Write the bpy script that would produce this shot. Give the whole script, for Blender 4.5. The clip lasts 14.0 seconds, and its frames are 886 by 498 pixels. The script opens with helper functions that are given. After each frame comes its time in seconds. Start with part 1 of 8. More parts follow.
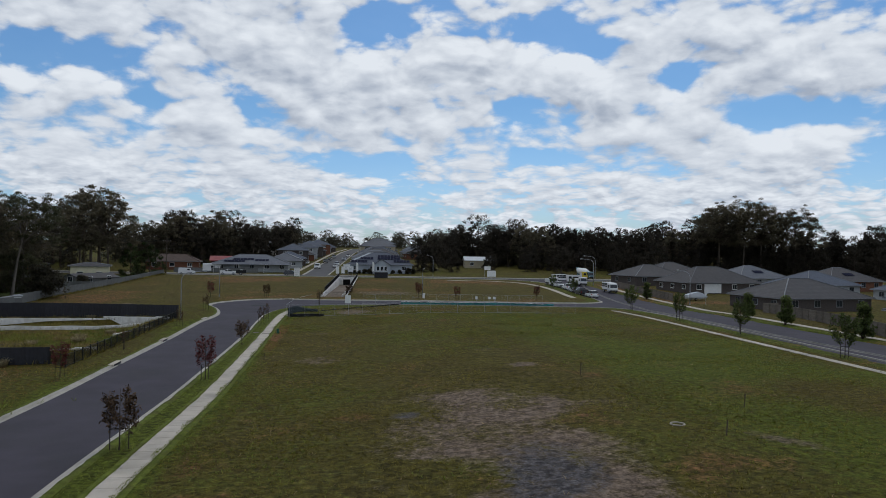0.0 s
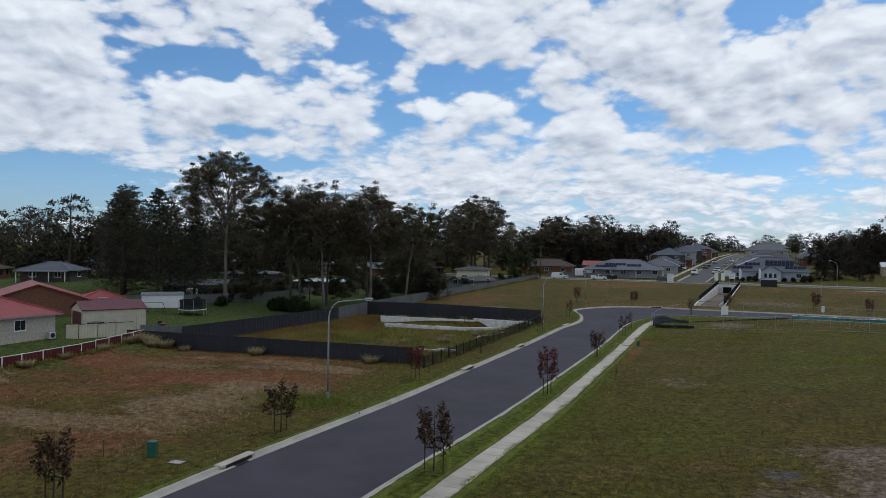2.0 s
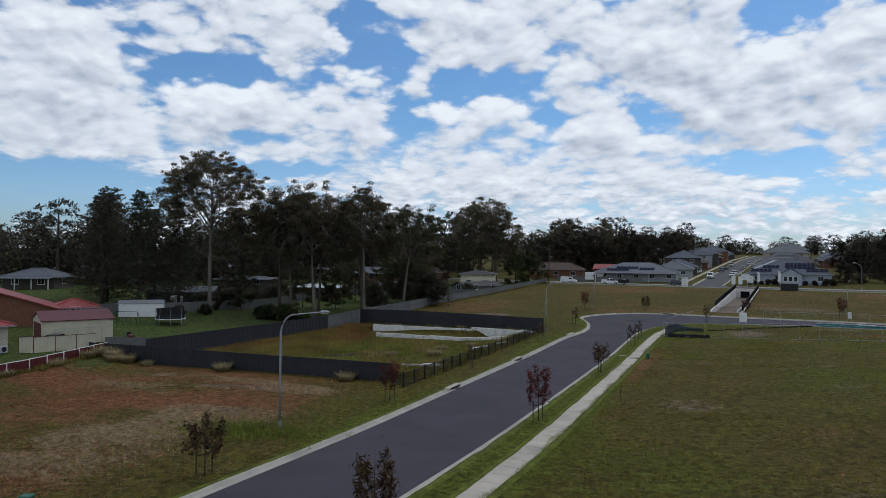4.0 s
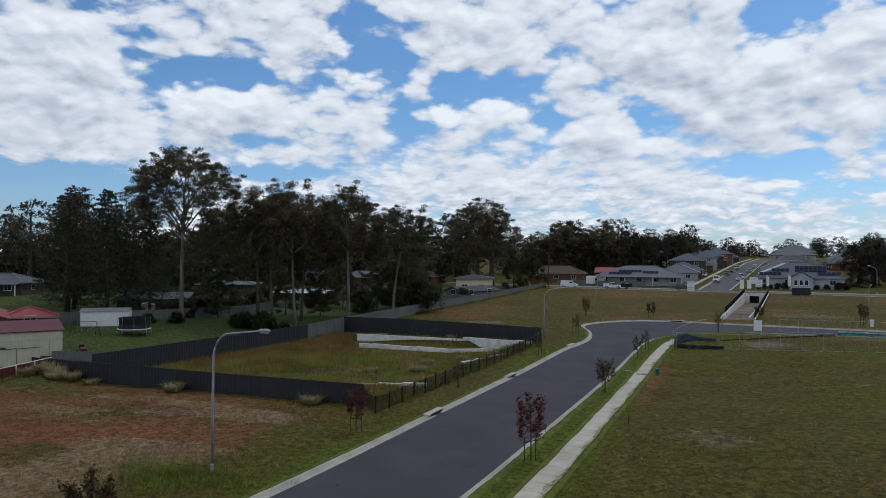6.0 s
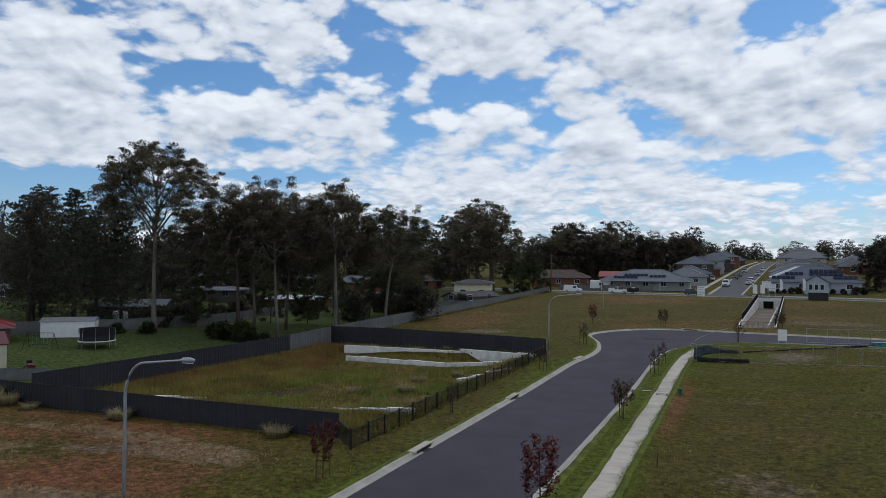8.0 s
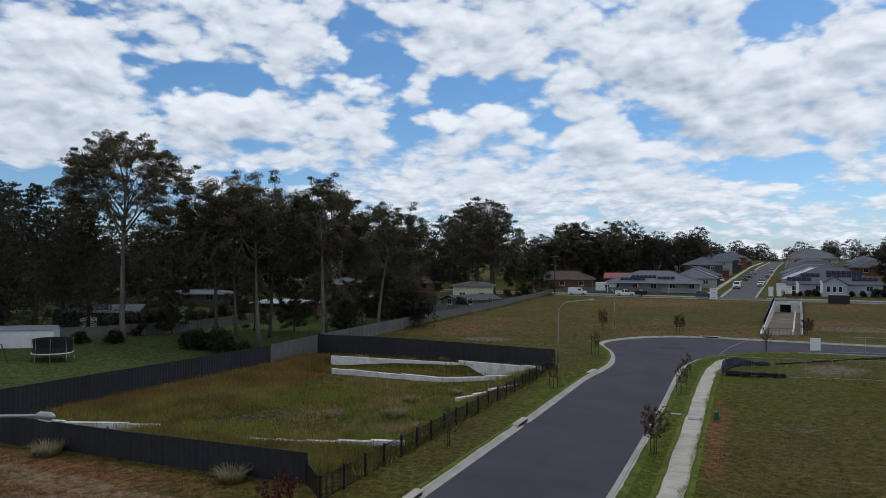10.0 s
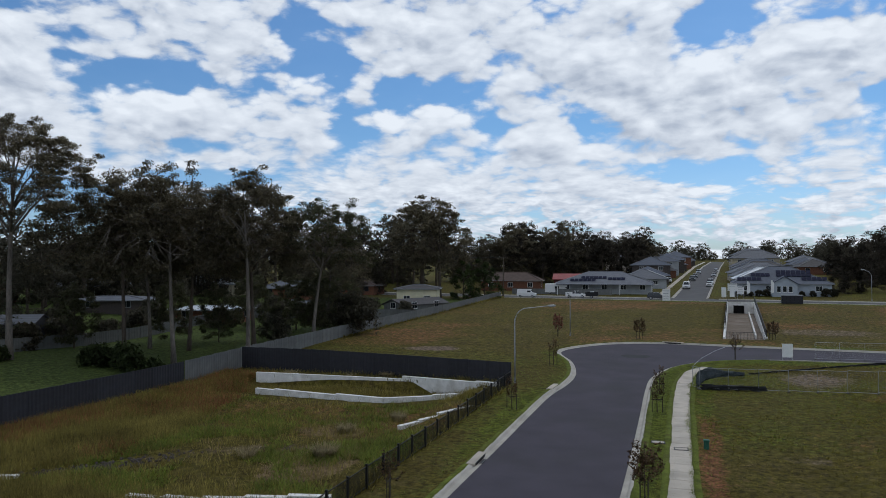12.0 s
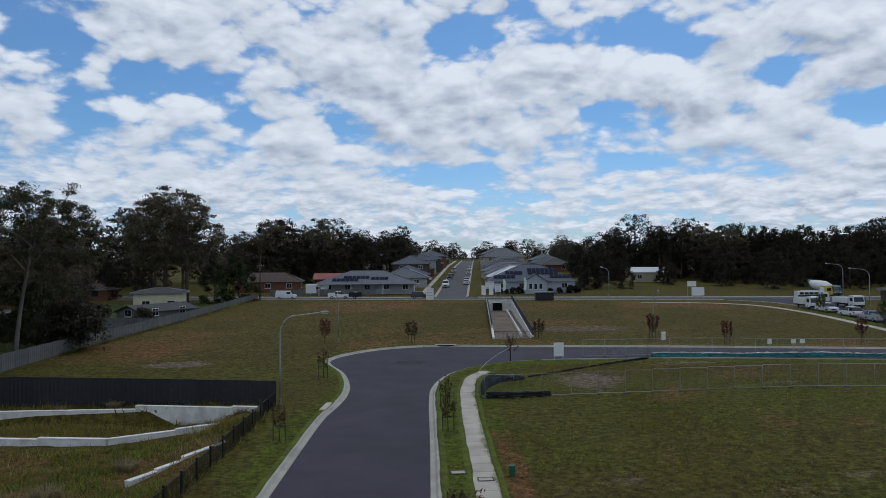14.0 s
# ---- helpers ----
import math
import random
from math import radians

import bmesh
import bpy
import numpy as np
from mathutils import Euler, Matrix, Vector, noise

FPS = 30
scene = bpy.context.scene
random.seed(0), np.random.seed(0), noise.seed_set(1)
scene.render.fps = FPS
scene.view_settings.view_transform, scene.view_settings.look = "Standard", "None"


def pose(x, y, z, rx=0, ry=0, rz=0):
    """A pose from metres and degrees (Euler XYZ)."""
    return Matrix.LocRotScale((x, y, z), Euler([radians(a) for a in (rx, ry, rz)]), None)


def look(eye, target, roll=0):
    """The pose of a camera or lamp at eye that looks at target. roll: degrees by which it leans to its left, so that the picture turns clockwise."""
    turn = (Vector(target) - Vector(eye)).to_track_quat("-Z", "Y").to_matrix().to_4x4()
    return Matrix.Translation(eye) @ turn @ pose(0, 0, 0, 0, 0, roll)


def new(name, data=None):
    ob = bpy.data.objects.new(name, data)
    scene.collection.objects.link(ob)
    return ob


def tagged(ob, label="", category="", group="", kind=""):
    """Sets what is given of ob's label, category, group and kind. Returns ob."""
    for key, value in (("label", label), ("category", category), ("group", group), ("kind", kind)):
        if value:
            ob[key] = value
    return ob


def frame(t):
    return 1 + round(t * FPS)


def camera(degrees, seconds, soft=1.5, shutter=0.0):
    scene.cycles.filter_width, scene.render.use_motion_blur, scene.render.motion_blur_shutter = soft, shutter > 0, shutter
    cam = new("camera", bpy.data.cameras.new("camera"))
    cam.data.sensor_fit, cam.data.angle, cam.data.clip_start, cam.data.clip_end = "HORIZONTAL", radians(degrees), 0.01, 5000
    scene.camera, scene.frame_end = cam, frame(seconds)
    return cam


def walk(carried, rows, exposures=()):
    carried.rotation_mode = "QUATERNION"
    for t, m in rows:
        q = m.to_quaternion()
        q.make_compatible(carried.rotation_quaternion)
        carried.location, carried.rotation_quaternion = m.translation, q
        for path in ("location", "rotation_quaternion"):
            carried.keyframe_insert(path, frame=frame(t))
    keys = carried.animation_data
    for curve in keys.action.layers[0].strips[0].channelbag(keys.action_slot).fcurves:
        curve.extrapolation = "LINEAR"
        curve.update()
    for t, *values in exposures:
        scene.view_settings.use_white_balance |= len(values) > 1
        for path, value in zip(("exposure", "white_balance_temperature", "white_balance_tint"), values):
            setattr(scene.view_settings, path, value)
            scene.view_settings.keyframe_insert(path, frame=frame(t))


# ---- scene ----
cam = camera(64.5, 14.0, soft=0.62)

PATH = [
    (0, (18.037, 7.64, 11.083), (18.345, 9.616, 11.094), 0.9),
    (0.5, (18.533, 9.586, 11.105), (18.758, 11.573, 11.116), 1.0),
    (1, (19.077, 11.488, 11.12), (18.93, 13.482, 11.13), 0.9),
    (1.5, (19.608, 13.452, 11.097), (19.118, 15.391, 11.105), 0.9),
    (2, (19.956, 15.458, 11.084), (19.224, 17.32, 11.093), 0.8),
    (2.5, (20.153, 17.546, 11.117), (19.386, 19.393, 11.127), 0.8),
    (3, (20.123, 19.612, 11.112), (19.356, 21.459, 11.125), 0.7),
    (5.5, (18.616, 30.273, 11.247), (17.844, 32.118, 11.273), 0.4),
    (6, (18.028, 32.44, 11.266), (17.257, 34.285, 11.294), 0.4),
    (6.5, (17.294, 34.624, 11.246), (16.524, 36.469, 11.278), 0.3),
    (7, (16.659, 36.762, 11.239), (15.889, 38.607, 11.274), 0.3),
    (7.5, (15.986, 38.868, 11.305), (15.215, 40.713, 11.342), 0.3),
    (8, (15.283, 40.93, 11.344), (14.511, 42.775, 11.382), 0.3),
    (10.5, (11.152, 51.781, 11.508), (10.382, 53.626, 11.55), 0.2),
    (11, (10.293, 54.079, 11.554), (9.523, 55.924, 11.597), 0.2),
    (11.5, (9.469, 56.3, 11.552), (8.722, 58.155, 11.596), 0.1),
    (12, (8.664, 58.524, 11.572), (8.041, 60.424, 11.616), -0.1),
    (12.5, (7.861, 60.767, 11.571), (7.348, 62.7, 11.615), -0.1),
    (13, (6.986, 63.139, 11.582), (6.774, 65.127, 11.625), -0.4),
    (13.5, (6.381, 65.461, 11.586), (6.375, 67.46, 11.627), -0.4),
    (14, (5.694, 67.751, 11.593), (5.75, 69.75, 11.632), -0.4),
]
walk(cam, [(t, look(e, g, r)) for t, e, g, r in PATH], exposures=((0.0, -0.11, 6450, 10), (1.0, -0.05, 6400, 10), (2.0, 0.0, 6350, 10), (11.5, 0.0, 6350, 10), (12.5, -0.04, 6250, 10), (13.0, -0.15, 6150, 10), (14.0, -0.17, 6150, 10)))

# ---- world, sun, exposure ----
SUN_EL, SUN_ROT = radians(58), radians(20)
CLOUD_WHITE = (8.2, 8.7, 9.3, 1)
CLOUD_GREY = (3.9, 4.5, 5.5, 1)
SKY_TINT = (0.47, 0.76, 1.02, 1)
HORIZON_TINT = (0.66, 0.90, 1.24, 1)
# azimuth, height, half width, half height in degrees, and how open or full the sky is there
BLUE_GAPS = [(-41.1, 13.8, 5.8, 1.6, 0.9), (-30.2, 18.4, 3.2, 1.8, 0.8), (-27.9, 15.6, 3.2, 2.1, 0.9), (-25.6, 10.8, 2.8, 2.3, 0.9), (-19.6, 14.1, 5.5, 1.5, 0.9), (-14.1, 11.3, 2.1, 1.2, 0.7), (-6.2, 11.2, 3.0, 1.5, 1.0), (1.9, 7.1, 5.1, 1.2, 0.9),
             (3.8, 17.9, 3.5, 1.7, 1.1), (-50.5, 17.8, 3.7, 0.9, 0.8), (-53.3, 4.4, 10.6, 2.9, 1.3), (-37.3, 9.1, 2.1, 0.8, 0.7), (-36.0, 6.7, 5.5, 0.7, 0.8), (6.3, 5.0, 4.1, 1.0, 0.5)]
EAST_GAPS = [(16.5, 17.6, 5.1, 1.6, 0.9), (21.4, 16.1, 2.8, 1.3, 0.8), (27.4, 13.7, 2.5, 1.2, 0.8), (33.0, 10.7, 3.0, 1.5, 0.9), (37.1, 10.5, 4.1, 1.2, 0.9), (14.4, 11.9, 1.8, 0.9, 0.8), (16.9, 7.7, 3.7, 0.9, 0.7), (40.4, 7.0, 2.3, 2.1, 0.8)]
CLOUD_BANKS = [(-50.5, 15.2, 6.5, 2.5, 0.7), (-38.6, 17.3, 6.0, 2.5, 0.7), (-51.2, 9.9, 8.8, 2.8, 1.0), (-38.6, 11.2, 6.0, 2.2, 0.9), (-29.3, 10.9, 3.2, 1.5, 0.9), (-19.6, 17.9, 6.9, 2.8, 0.8), (-6.2, 16.5, 9.2, 3.5, 0.9), (-20.5, 11.7, 4.6, 1.8, 0.8),
               (-10.1, 10.1, 4.1, 2.3, 0.8), (0.4, 12.2, 9.2, 4.1, 0.9), (-19.6, 5.8, 6.5, 1.8, 0.8), (-4.1, 5.5, 8.3, 1.8, 0.7)]
EAST_BANKS = [(27.4, 16.5, 6.9, 2.5, 0.6), (34.1, 13.8, 7.4, 2.4, 0.8), (18.7, 13.9, 6.0, 2.4, 0.8), (25.7, 11.0, 6.9, 2.5, 0.9), (35.1, 8.3, 5.5, 1.7, 1.0), (9.6, 15.2, 6.5, 2.3, 0.8), (39.2, 12.5, 4.1, 1.8, 0.7), (29.4, 4.9, 12.0, 1.8, 0.6)]


def make_world():
    """Broken cumulus under a clear sky: banks with lit upper edges and grey undersides."""
    w = bpy.data.worlds.new("sky_world")
    scene.world = w
    w.use_nodes = True
    nt = w.node_tree
    nt.nodes.clear()
    N, L = nt.nodes.new, nt.links.new

    def put(socket, v):
        if isinstance(v, (int, float, tuple)):
            socket.default_value = v
        else:
            L(v, socket)

    def math_n(op, a, b=0.0, clamp=False):
        n = N("ShaderNodeMath")
        n.operation, n.use_clamp = op, clamp
        put(n.inputs[0], a), put(n.inputs[1], b)
        return n.outputs[0]

    def vec_n(op, a, b=None, c=None):
        n = N("ShaderNodeVectorMath")
        n.operation = op
        for i, v in enumerate((a, b, c)):
            if v is not None:
                put(n.inputs[i], v)
        return n.outputs["Value"] if op == "LENGTH" else n.outputs[0]

    def ramp(x, lo, hi, a=0.0, b=1.0):
        n = N("ShaderNodeMapRange")
        n.interpolation_type = "SMOOTHSTEP"
        L(x, n.inputs[0])
        for i, v in zip((1, 2, 3, 4), (lo, hi, a, b)):
            n.inputs[i].default_value = v
        return n.outputs[0]

    def noise_n(vec, scale, detail, rough, colour=False):
        n = N("ShaderNodeTexNoise")
        n.inputs["Scale"].default_value, n.inputs["Detail"].default_value, n.inputs["Roughness"].default_value = scale, detail, rough
        L(vec, n.inputs["Vector"])
        return n.outputs["Color"] if colour else n.outputs["Fac"]

    def puffs(vec, scale):
        v = N("ShaderNodeTexVoronoi")
        v.feature = "SMOOTH_F1"
        v.inputs["Scale"].default_value, v.inputs["Smoothness"].default_value = scale, 0.25
        L(vec, v.inputs["Vector"])
        return math_n("SUBTRACT", 1.0, v.outputs["Distance"])

    def mix_n(fac, a, b):
        return math_n("ADD", math_n("MULTIPLY", a, math_n("SUBTRACT", 1.0, fac)), math_n("MULTIPLY", b, fac))

    def colour_n(fac, a, b, blend="MIX"):
        n = N("ShaderNodeMix")
        n.data_type, n.blend_type = "RGBA", blend
        put(n.inputs[0], fac), put(n.inputs[6], a), put(n.inputs[7], b)
        return n.outputs[2]

    sky = N("ShaderNodeTexSky")
    sky.sky_type, sky.sun_disc = "NISHITA", False
    sky.sun_elevation, sky.sun_rotation = SUN_EL, SUN_ROT
    tc = N("ShaderNodeTexCoord")
    sep = N("ShaderNodeSeparateXYZ")
    L(tc.outputs["Generated"], sep.inputs[0])
    # the sky as a sheet: azimuth along x, height along y, in degrees
    sheet = N("ShaderNodeCombineXYZ")
    L(math_n("MULTIPLY", math_n("ARCTAN2", sep.outputs[0], sep.outputs[1]), 180 / math.pi), sheet.inputs[0])
    height = math_n("MULTIPLY", math_n("ARCSINE", sep.outputs[2]), 180 / math.pi)
    L(height, sheet.inputs[1])
    sheet = sheet.outputs[0]
    sheet = vec_n("ADD", sheet, vec_n("MULTIPLY_ADD", noise_n(sheet, 0.22, 3, 0.5, True), (2.4, 1.1, 0), (-1.2, -0.55, 0)))
    # clouds look smaller and flatter towards the horizon
    far = ramp(height, 2.5, 11.0)

    def banks(p):
        total = None
        for group, sign in ((BLUE_GAPS + EAST_GAPS, -0.215), (CLOUD_BANKS + EAST_BANKS, 0.12)):
            for az, el, rx, ry, amount in group:
                d = vec_n("LENGTH", vec_n("MULTIPLY_ADD", p, (1 / rx, 1 / ry, 0), (-az / rx, -el / ry, 0)))
                v = ramp(d, 0.2, 1.3, amount * sign, 0.0)
                total = v if total is None else math_n("ADD", total, v)
        return total

    def billows(p):
        big, small = vec_n("MULTIPLY", p, (0.075, 0.15, 1)), vec_n("MULTIPLY", p, (0.19, 0.60, 1))
        hi = math_n("ADD", math_n("MULTIPLY", puffs(big, 5.0), 0.22), math_n("MULTIPLY", puffs(big, 12.0), 0.10))
        lo = math_n("ADD", math_n("MULTIPLY", puffs(small, 4.0), 0.18), math_n("MULTIPLY", puffs(small, 10.0), 0.08))
        hi = math_n("ADD", hi, math_n("MULTIPLY", noise_n(big, 2.2, 9, 0.62), 0.55))
        lo = math_n("ADD", lo, math_n("MULTIPLY", noise_n(small, 1.7, 8, 0.6), 0.60))
        return mix_n(far, lo, hi)

    def density(p):
        return math_n("ADD", billows(p), banks(p))

    here = density(sheet)
    above = density(vec_n("ADD", sheet, (0.25, 1.5, 0)))
    near_above = billows(vec_n("ADD", sheet, (0.18, 0.55, 0)))
    cover = ramp(here, 0.325, 0.455, 0.03, 1.0)
    # upper edges face the light, what lies under thick cloud is grey
    relief = math_n("ADD", math_n("MULTIPLY", math_n("SUBTRACT", here, above), ramp(height, 2.5, 11.0, 0.7, 1.5)), math_n("MULTIPLY", math_n("SUBTRACT", billows(sheet), near_above), ramp(height, 2.5, 11.0, 2.6, 1.0)))
    lit = math_n("ADD", math_n("SUBTRACT", 0.62, math_n("MULTIPLY", ramp(above, 0.46, 0.72), 0.30)), relief, True)
    cloud = colour_n(lit, CLOUD_GREY, CLOUD_WHITE)
    blue = colour_n(1.0, sky.outputs[0], colour_n(ramp(height, 1.0, 12.0), HORIZON_TINT, SKY_TINT), "MULTIPLY")
    bg = N("ShaderNodeBackground")
    bg.inputs[1].default_value = 0.1
    L(colour_n(cover, blue, cloud), bg.inputs[0])
    out = N("ShaderNodeOutputWorld")
    L(bg.outputs[0], out.inputs[0])


make_world()

sun_data = bpy.data.lights.new("sun", "SUN")
sun_data.energy, sun_data.angle, sun_data.color = 0.6, radians(11), (1.0, 0.95, 0.86)
sun = new("sun", sun_data)
# the sun stands ahead of the walk and high, behind thin cloud
sun_dir = Vector((math.cos(SUN_EL) * math.sin(SUN_ROT), math.cos(SUN_EL) * math.cos(SUN_ROT), math.sin(SUN_EL)))
sun.matrix_world = look(sun_dir * 200, (0, 0, 0))
scene.view_settings.exposure = 0.0

# ---- small tools ----
rng = np.random.default_rng(7)


class MB:
    """Collects vertices and faces of one mesh."""

    def __init__(self):
        self.v, self.f = [], []

    def add(self, verts, faces, m=None):
        o = len(self.v)
        self.v += [tuple(m @ Vector(p)) for p in verts] if m else [tuple(p) for p in verts]
        self.f += [tuple(i + o for i in f) for f in faces]
        return self

    def box(self, x0, x1, y0, y1, z0, z1, m=None, b=0.0):
        if b:
            # chamfered along the vertical edges and the top
            ring = [(x0 + b, y0), (x1 - b, y0), (x1, y0 + b), (x1, y1 - b), (x1 - b, y1), (x0 + b, y1), (x0, y1 - b), (x0, y0 + b)]
            cx, cy = (x0 + x1) / 2, (y0 + y1) / 2
            kx, ky = 1 - 2 * b / max(x1 - x0, 1e-6), 1 - 2 * b / max(y1 - y0, 1e-6)
            v = [(x, y, z0) for x, y in ring] + [(x, y, z1 - b) for x, y in ring] + [(cx + (x - cx) * kx, cy + (y - cy) * ky, z1) for x, y in ring]
            f = [tuple(range(7, -1, -1)), tuple(range(16, 24))]
            for k in (0, 8):
                f += [(k + i, k + (i + 1) % 8, k + 8 + (i + 1) % 8, k + 8 + i) for i in range(8)]
            return self.add(v, f, m)
        v = [(x, y, z) for z in (z0, z1) for x, y in ((x0, y0), (x1, y0), (x1, y1), (x0, y1))]
        return self.add(v, [(3, 2, 1, 0), (4, 5, 6, 7), (0, 1, 5, 4), (1, 2, 6, 5), (2, 3, 7, 6), (3, 0, 4, 7)], m)

    def tube(self, pts, radii, n=8, cap=True):
        """A round tube through pts."""
        pts = [Vector(p) for p in pts]
        if isinstance(radii, (int, float)):
            radii = [radii] * len(pts)
        rings = []
        for i, p in enumerate(pts):
            d = (pts[min(i + 1, len(pts) - 1)] - pts[max(i - 1, 0)]).normalized()
            a = Vector((0, 0, 1)) if abs(d.z) < 0.9 else Vector((1, 0, 0))
            u = d.cross(a).normalized()
            w = d.cross(u)
            rings.append([p + (u * math.cos(t) + w * math.sin(t)) * radii[i] for t in [2 * math.pi * k / n for k in range(n)]])
        v = [tuple(q) for r in rings for q in r]
        f = [(i * n + k, i * n + (k + 1) % n, (i + 1) * n + (k + 1) % n, (i + 1) * n + k) for i in range(len(pts) - 1) for k in range(n)]
        if cap:
            f += [tuple(range(n - 1, -1, -1)), tuple(range((len(pts) - 1) * n, len(pts) * n))]
        return self.add(v, f)

    def prism(self, outline, x0, x1, m=None):
        """An outline in (y, z) swept along x."""
        n = len(outline)
        v = [(x0, y, z) for y, z in outline] + [(x1, y, z) for y, z in outline]
        f = [tuple(range(n - 1, -1, -1)), tuple(range(n, 2 * n))] + [(i, (i + 1) % n, n + (i + 1) % n, n + i) for i in range(n)]
        return self.add(v, f, m)

    def data(self, name, mat, smooth=False):
        me = bpy.data.meshes.new(name)
        me.from_pydata(self.v, [], self.f)
        if mat:
            me.materials.append(mat)
        if smooth:
            me.polygons.foreach_set("use_smooth", [True] * len(me.polygons))
        bm = bmesh.new()
        bm.from_mesh(me)
        bmesh.ops.recalc_face_normals(bm, faces=bm.faces)
        bm.to_mesh(me)
        bm.free()
        me.update()
        return me


def part(name, mb, mat, parent=None, label="", smooth=False, m=None):
    ob = new(name, mb.data(name, mat, smooth) if isinstance(mb, MB) else mb)
    if parent:
        ob.parent = parent
    if m:
        ob.matrix_basis = m
    return tagged(ob, label) if label else ob


def thing(name, m, label, category, group="", kind=""):
    ob = new(name)
    ob.empty_display_size = 0.3
    ob.matrix_basis = m
    return tagged(ob, label, category, group, kind)


def numpy_mesh(name, verts, faces, mat, smooth=False, normals=None):
    """A mesh from arrays; faces is (n, 3) or (n, 4)."""
    me = bpy.data.meshes.new(name)
    verts, faces = np.asarray(verts, np.float32), np.asarray(faces, np.int32)
    k = faces.shape[1]
    me.vertices.add(len(verts))
    me.vertices.foreach_set("co", verts.ravel())
    me.loops.add(faces.size)
    me.loops.foreach_set("vertex_index", faces.ravel())
    me.polygons.add(len(faces))
    me.polygons.foreach_set("loop_start", np.arange(0, faces.size, k, dtype=np.int32))
    me.polygons.foreach_set("use_smooth", np.full(len(faces), smooth))
    if mat:
        me.materials.append(mat)
    me.update(calc_edges=True)
    if normals is not None:
        me.polygons.foreach_set("use_smooth", np.full(len(faces), True))
        me.normals_split_custom_set_from_vertices(normals / np.linalg.norm(normals, axis=1)[:, None])
    return me


# ---- materials ----
def material(name, colour, rough=0.8, metal=0.0, scale=3.0, vary=0.25, fine=40.0, bump=0.15, spec=0.3, rand=0.0, island=0.0, stain=None, coords="Object", stretch=(1, 1, 1), leaf=0.0, courses=0.0):
    """Base colour with two scales of variation, stains and fine relief."""
    mt = bpy.data.materials.new(name)
    mt.use_nodes = True
    nt = mt.node_tree
    N, L = nt.nodes.new, nt.links.new
    bsdf = nt.nodes["Principled BSDF"]
    bsdf.inputs["Roughness"].default_value, bsdf.inputs["Metallic"].default_value = rough, metal
    bsdf.inputs["Specular IOR Level"].default_value = spec
    tc = N("ShaderNodeTexCoord")
    mp = N("ShaderNodeMapping")
    mp.inputs["Scale"].default_value = stretch
    L(tc.outputs["Object"], mp.inputs[0]) if coords == "Object" else L(N("ShaderNodeNewGeometry").outputs["Position"], mp.inputs[0])
    n1, n2 = N("ShaderNodeTexNoise"), N("ShaderNodeTexNoise")
    n1.inputs["Scale"].default_value, n1.inputs["Detail"].default_value = scale, 5
    n2.inputs["Scale"].default_value, n2.inputs["Detail"].default_value = fine, 3
    L(mp.outputs[0], n1.inputs["Vector"]), L(mp.outputs[0], n2.inputs["Vector"])

    def mixed(fac, a, b, blend="MIX"):
        m = N("ShaderNodeMix")
        m.data_type, m.blend_type = "RGBA", blend
        for i, v in ((0, fac), (6, a), (7, b)):
            if isinstance(v, (float, int)):
                m.inputs[i].default_value = v
            elif isinstance(v, tuple):
                m.inputs[i].default_value = (*v[:3], 1)
            else:
                L(v, m.inputs[i])
        return m.outputs[2]

    dark, light = tuple(c * (1 - vary) for c in colour), tuple(min(c * (1 + vary), 1) for c in colour)
    r1 = N("ShaderNodeMapRange")
    r1.inputs[1].default_value, r1.inputs[2].default_value = 0.3, 0.7
    L(n1.outputs["Fac"], r1.inputs[0])
    col = mixed(r1.outputs[0], dark, light)
    r2 = N("ShaderNodeMapRange")
    r2.inputs[1].default_value, r2.inputs[2].default_value, r2.inputs[3].default_value, r2.inputs[4].default_value = 0.3, 0.7, 1 - vary * 0.7, 1 + vary * 0.7
    L(n2.outputs["Fac"], r2.inputs[0])
    sc = N("ShaderNodeVectorMath")
    sc.operation = "SCALE"
    L(col, sc.inputs[0]), L(r2.outputs[0], sc.inputs["Scale"])
    col = sc.outputs[0]
    if courses:
        wv = N("ShaderNodeTexWave")
        wv.wave_type, wv.bands_direction, wv.wave_profile = "BANDS", "Z", "SAW"
        wv.inputs["Scale"].default_value, wv.inputs["Distortion"].default_value = courses, 0.0
        L(tc.outputs["Object"], wv.inputs["Vector"])
        rw = N("ShaderNodeMapRange")
        rw.inputs[3].default_value, rw.inputs[4].default_value = 0.72, 1.18
        L(wv.outputs["Fac"], rw.inputs[0])
        sw = N("ShaderNodeVectorMath")
        sw.operation = "SCALE"
        L(col, sw.inputs[0]), L(rw.outputs[0], sw.inputs["Scale"])
        col = sw.outputs[0]
    if stain:
        n3 = N("ShaderNodeTexNoise")
        n3.inputs["Scale"].default_value, n3.inputs["Detail"].default_value = scale * 0.35, 8
        L(mp.outputs[0], n3.inputs["Vector"])
        r3 = N("ShaderNodeMapRange")
        r3.inputs[1].default_value, r3.inputs[2].default_value, r3.inputs[4].default_value = 0.5, 0.7, 0.7
        L(n3.outputs["Fac"], r3.inputs[0])
        col = mixed(r3.outputs[0], col, stain)
    for amount, source in ((rand, "object"), (island, "island")):
        if amount:
            src = N("ShaderNodeObjectInfo").outputs["Random"] if source == "object" else N("ShaderNodeNewGeometry").outputs["Random Per Island"]
            r = N("ShaderNodeMapRange")
            r.inputs[3].default_value, r.inputs[4].default_value = 1 - amount, 1 + amount
            L(src, r.inputs[0])
            s = N("ShaderNodeVectorMath")
            s.operation = "SCALE"
            L(col, s.inputs[0]), L(r.outputs[0], s.inputs["Scale"])
            col = s.outputs[0]
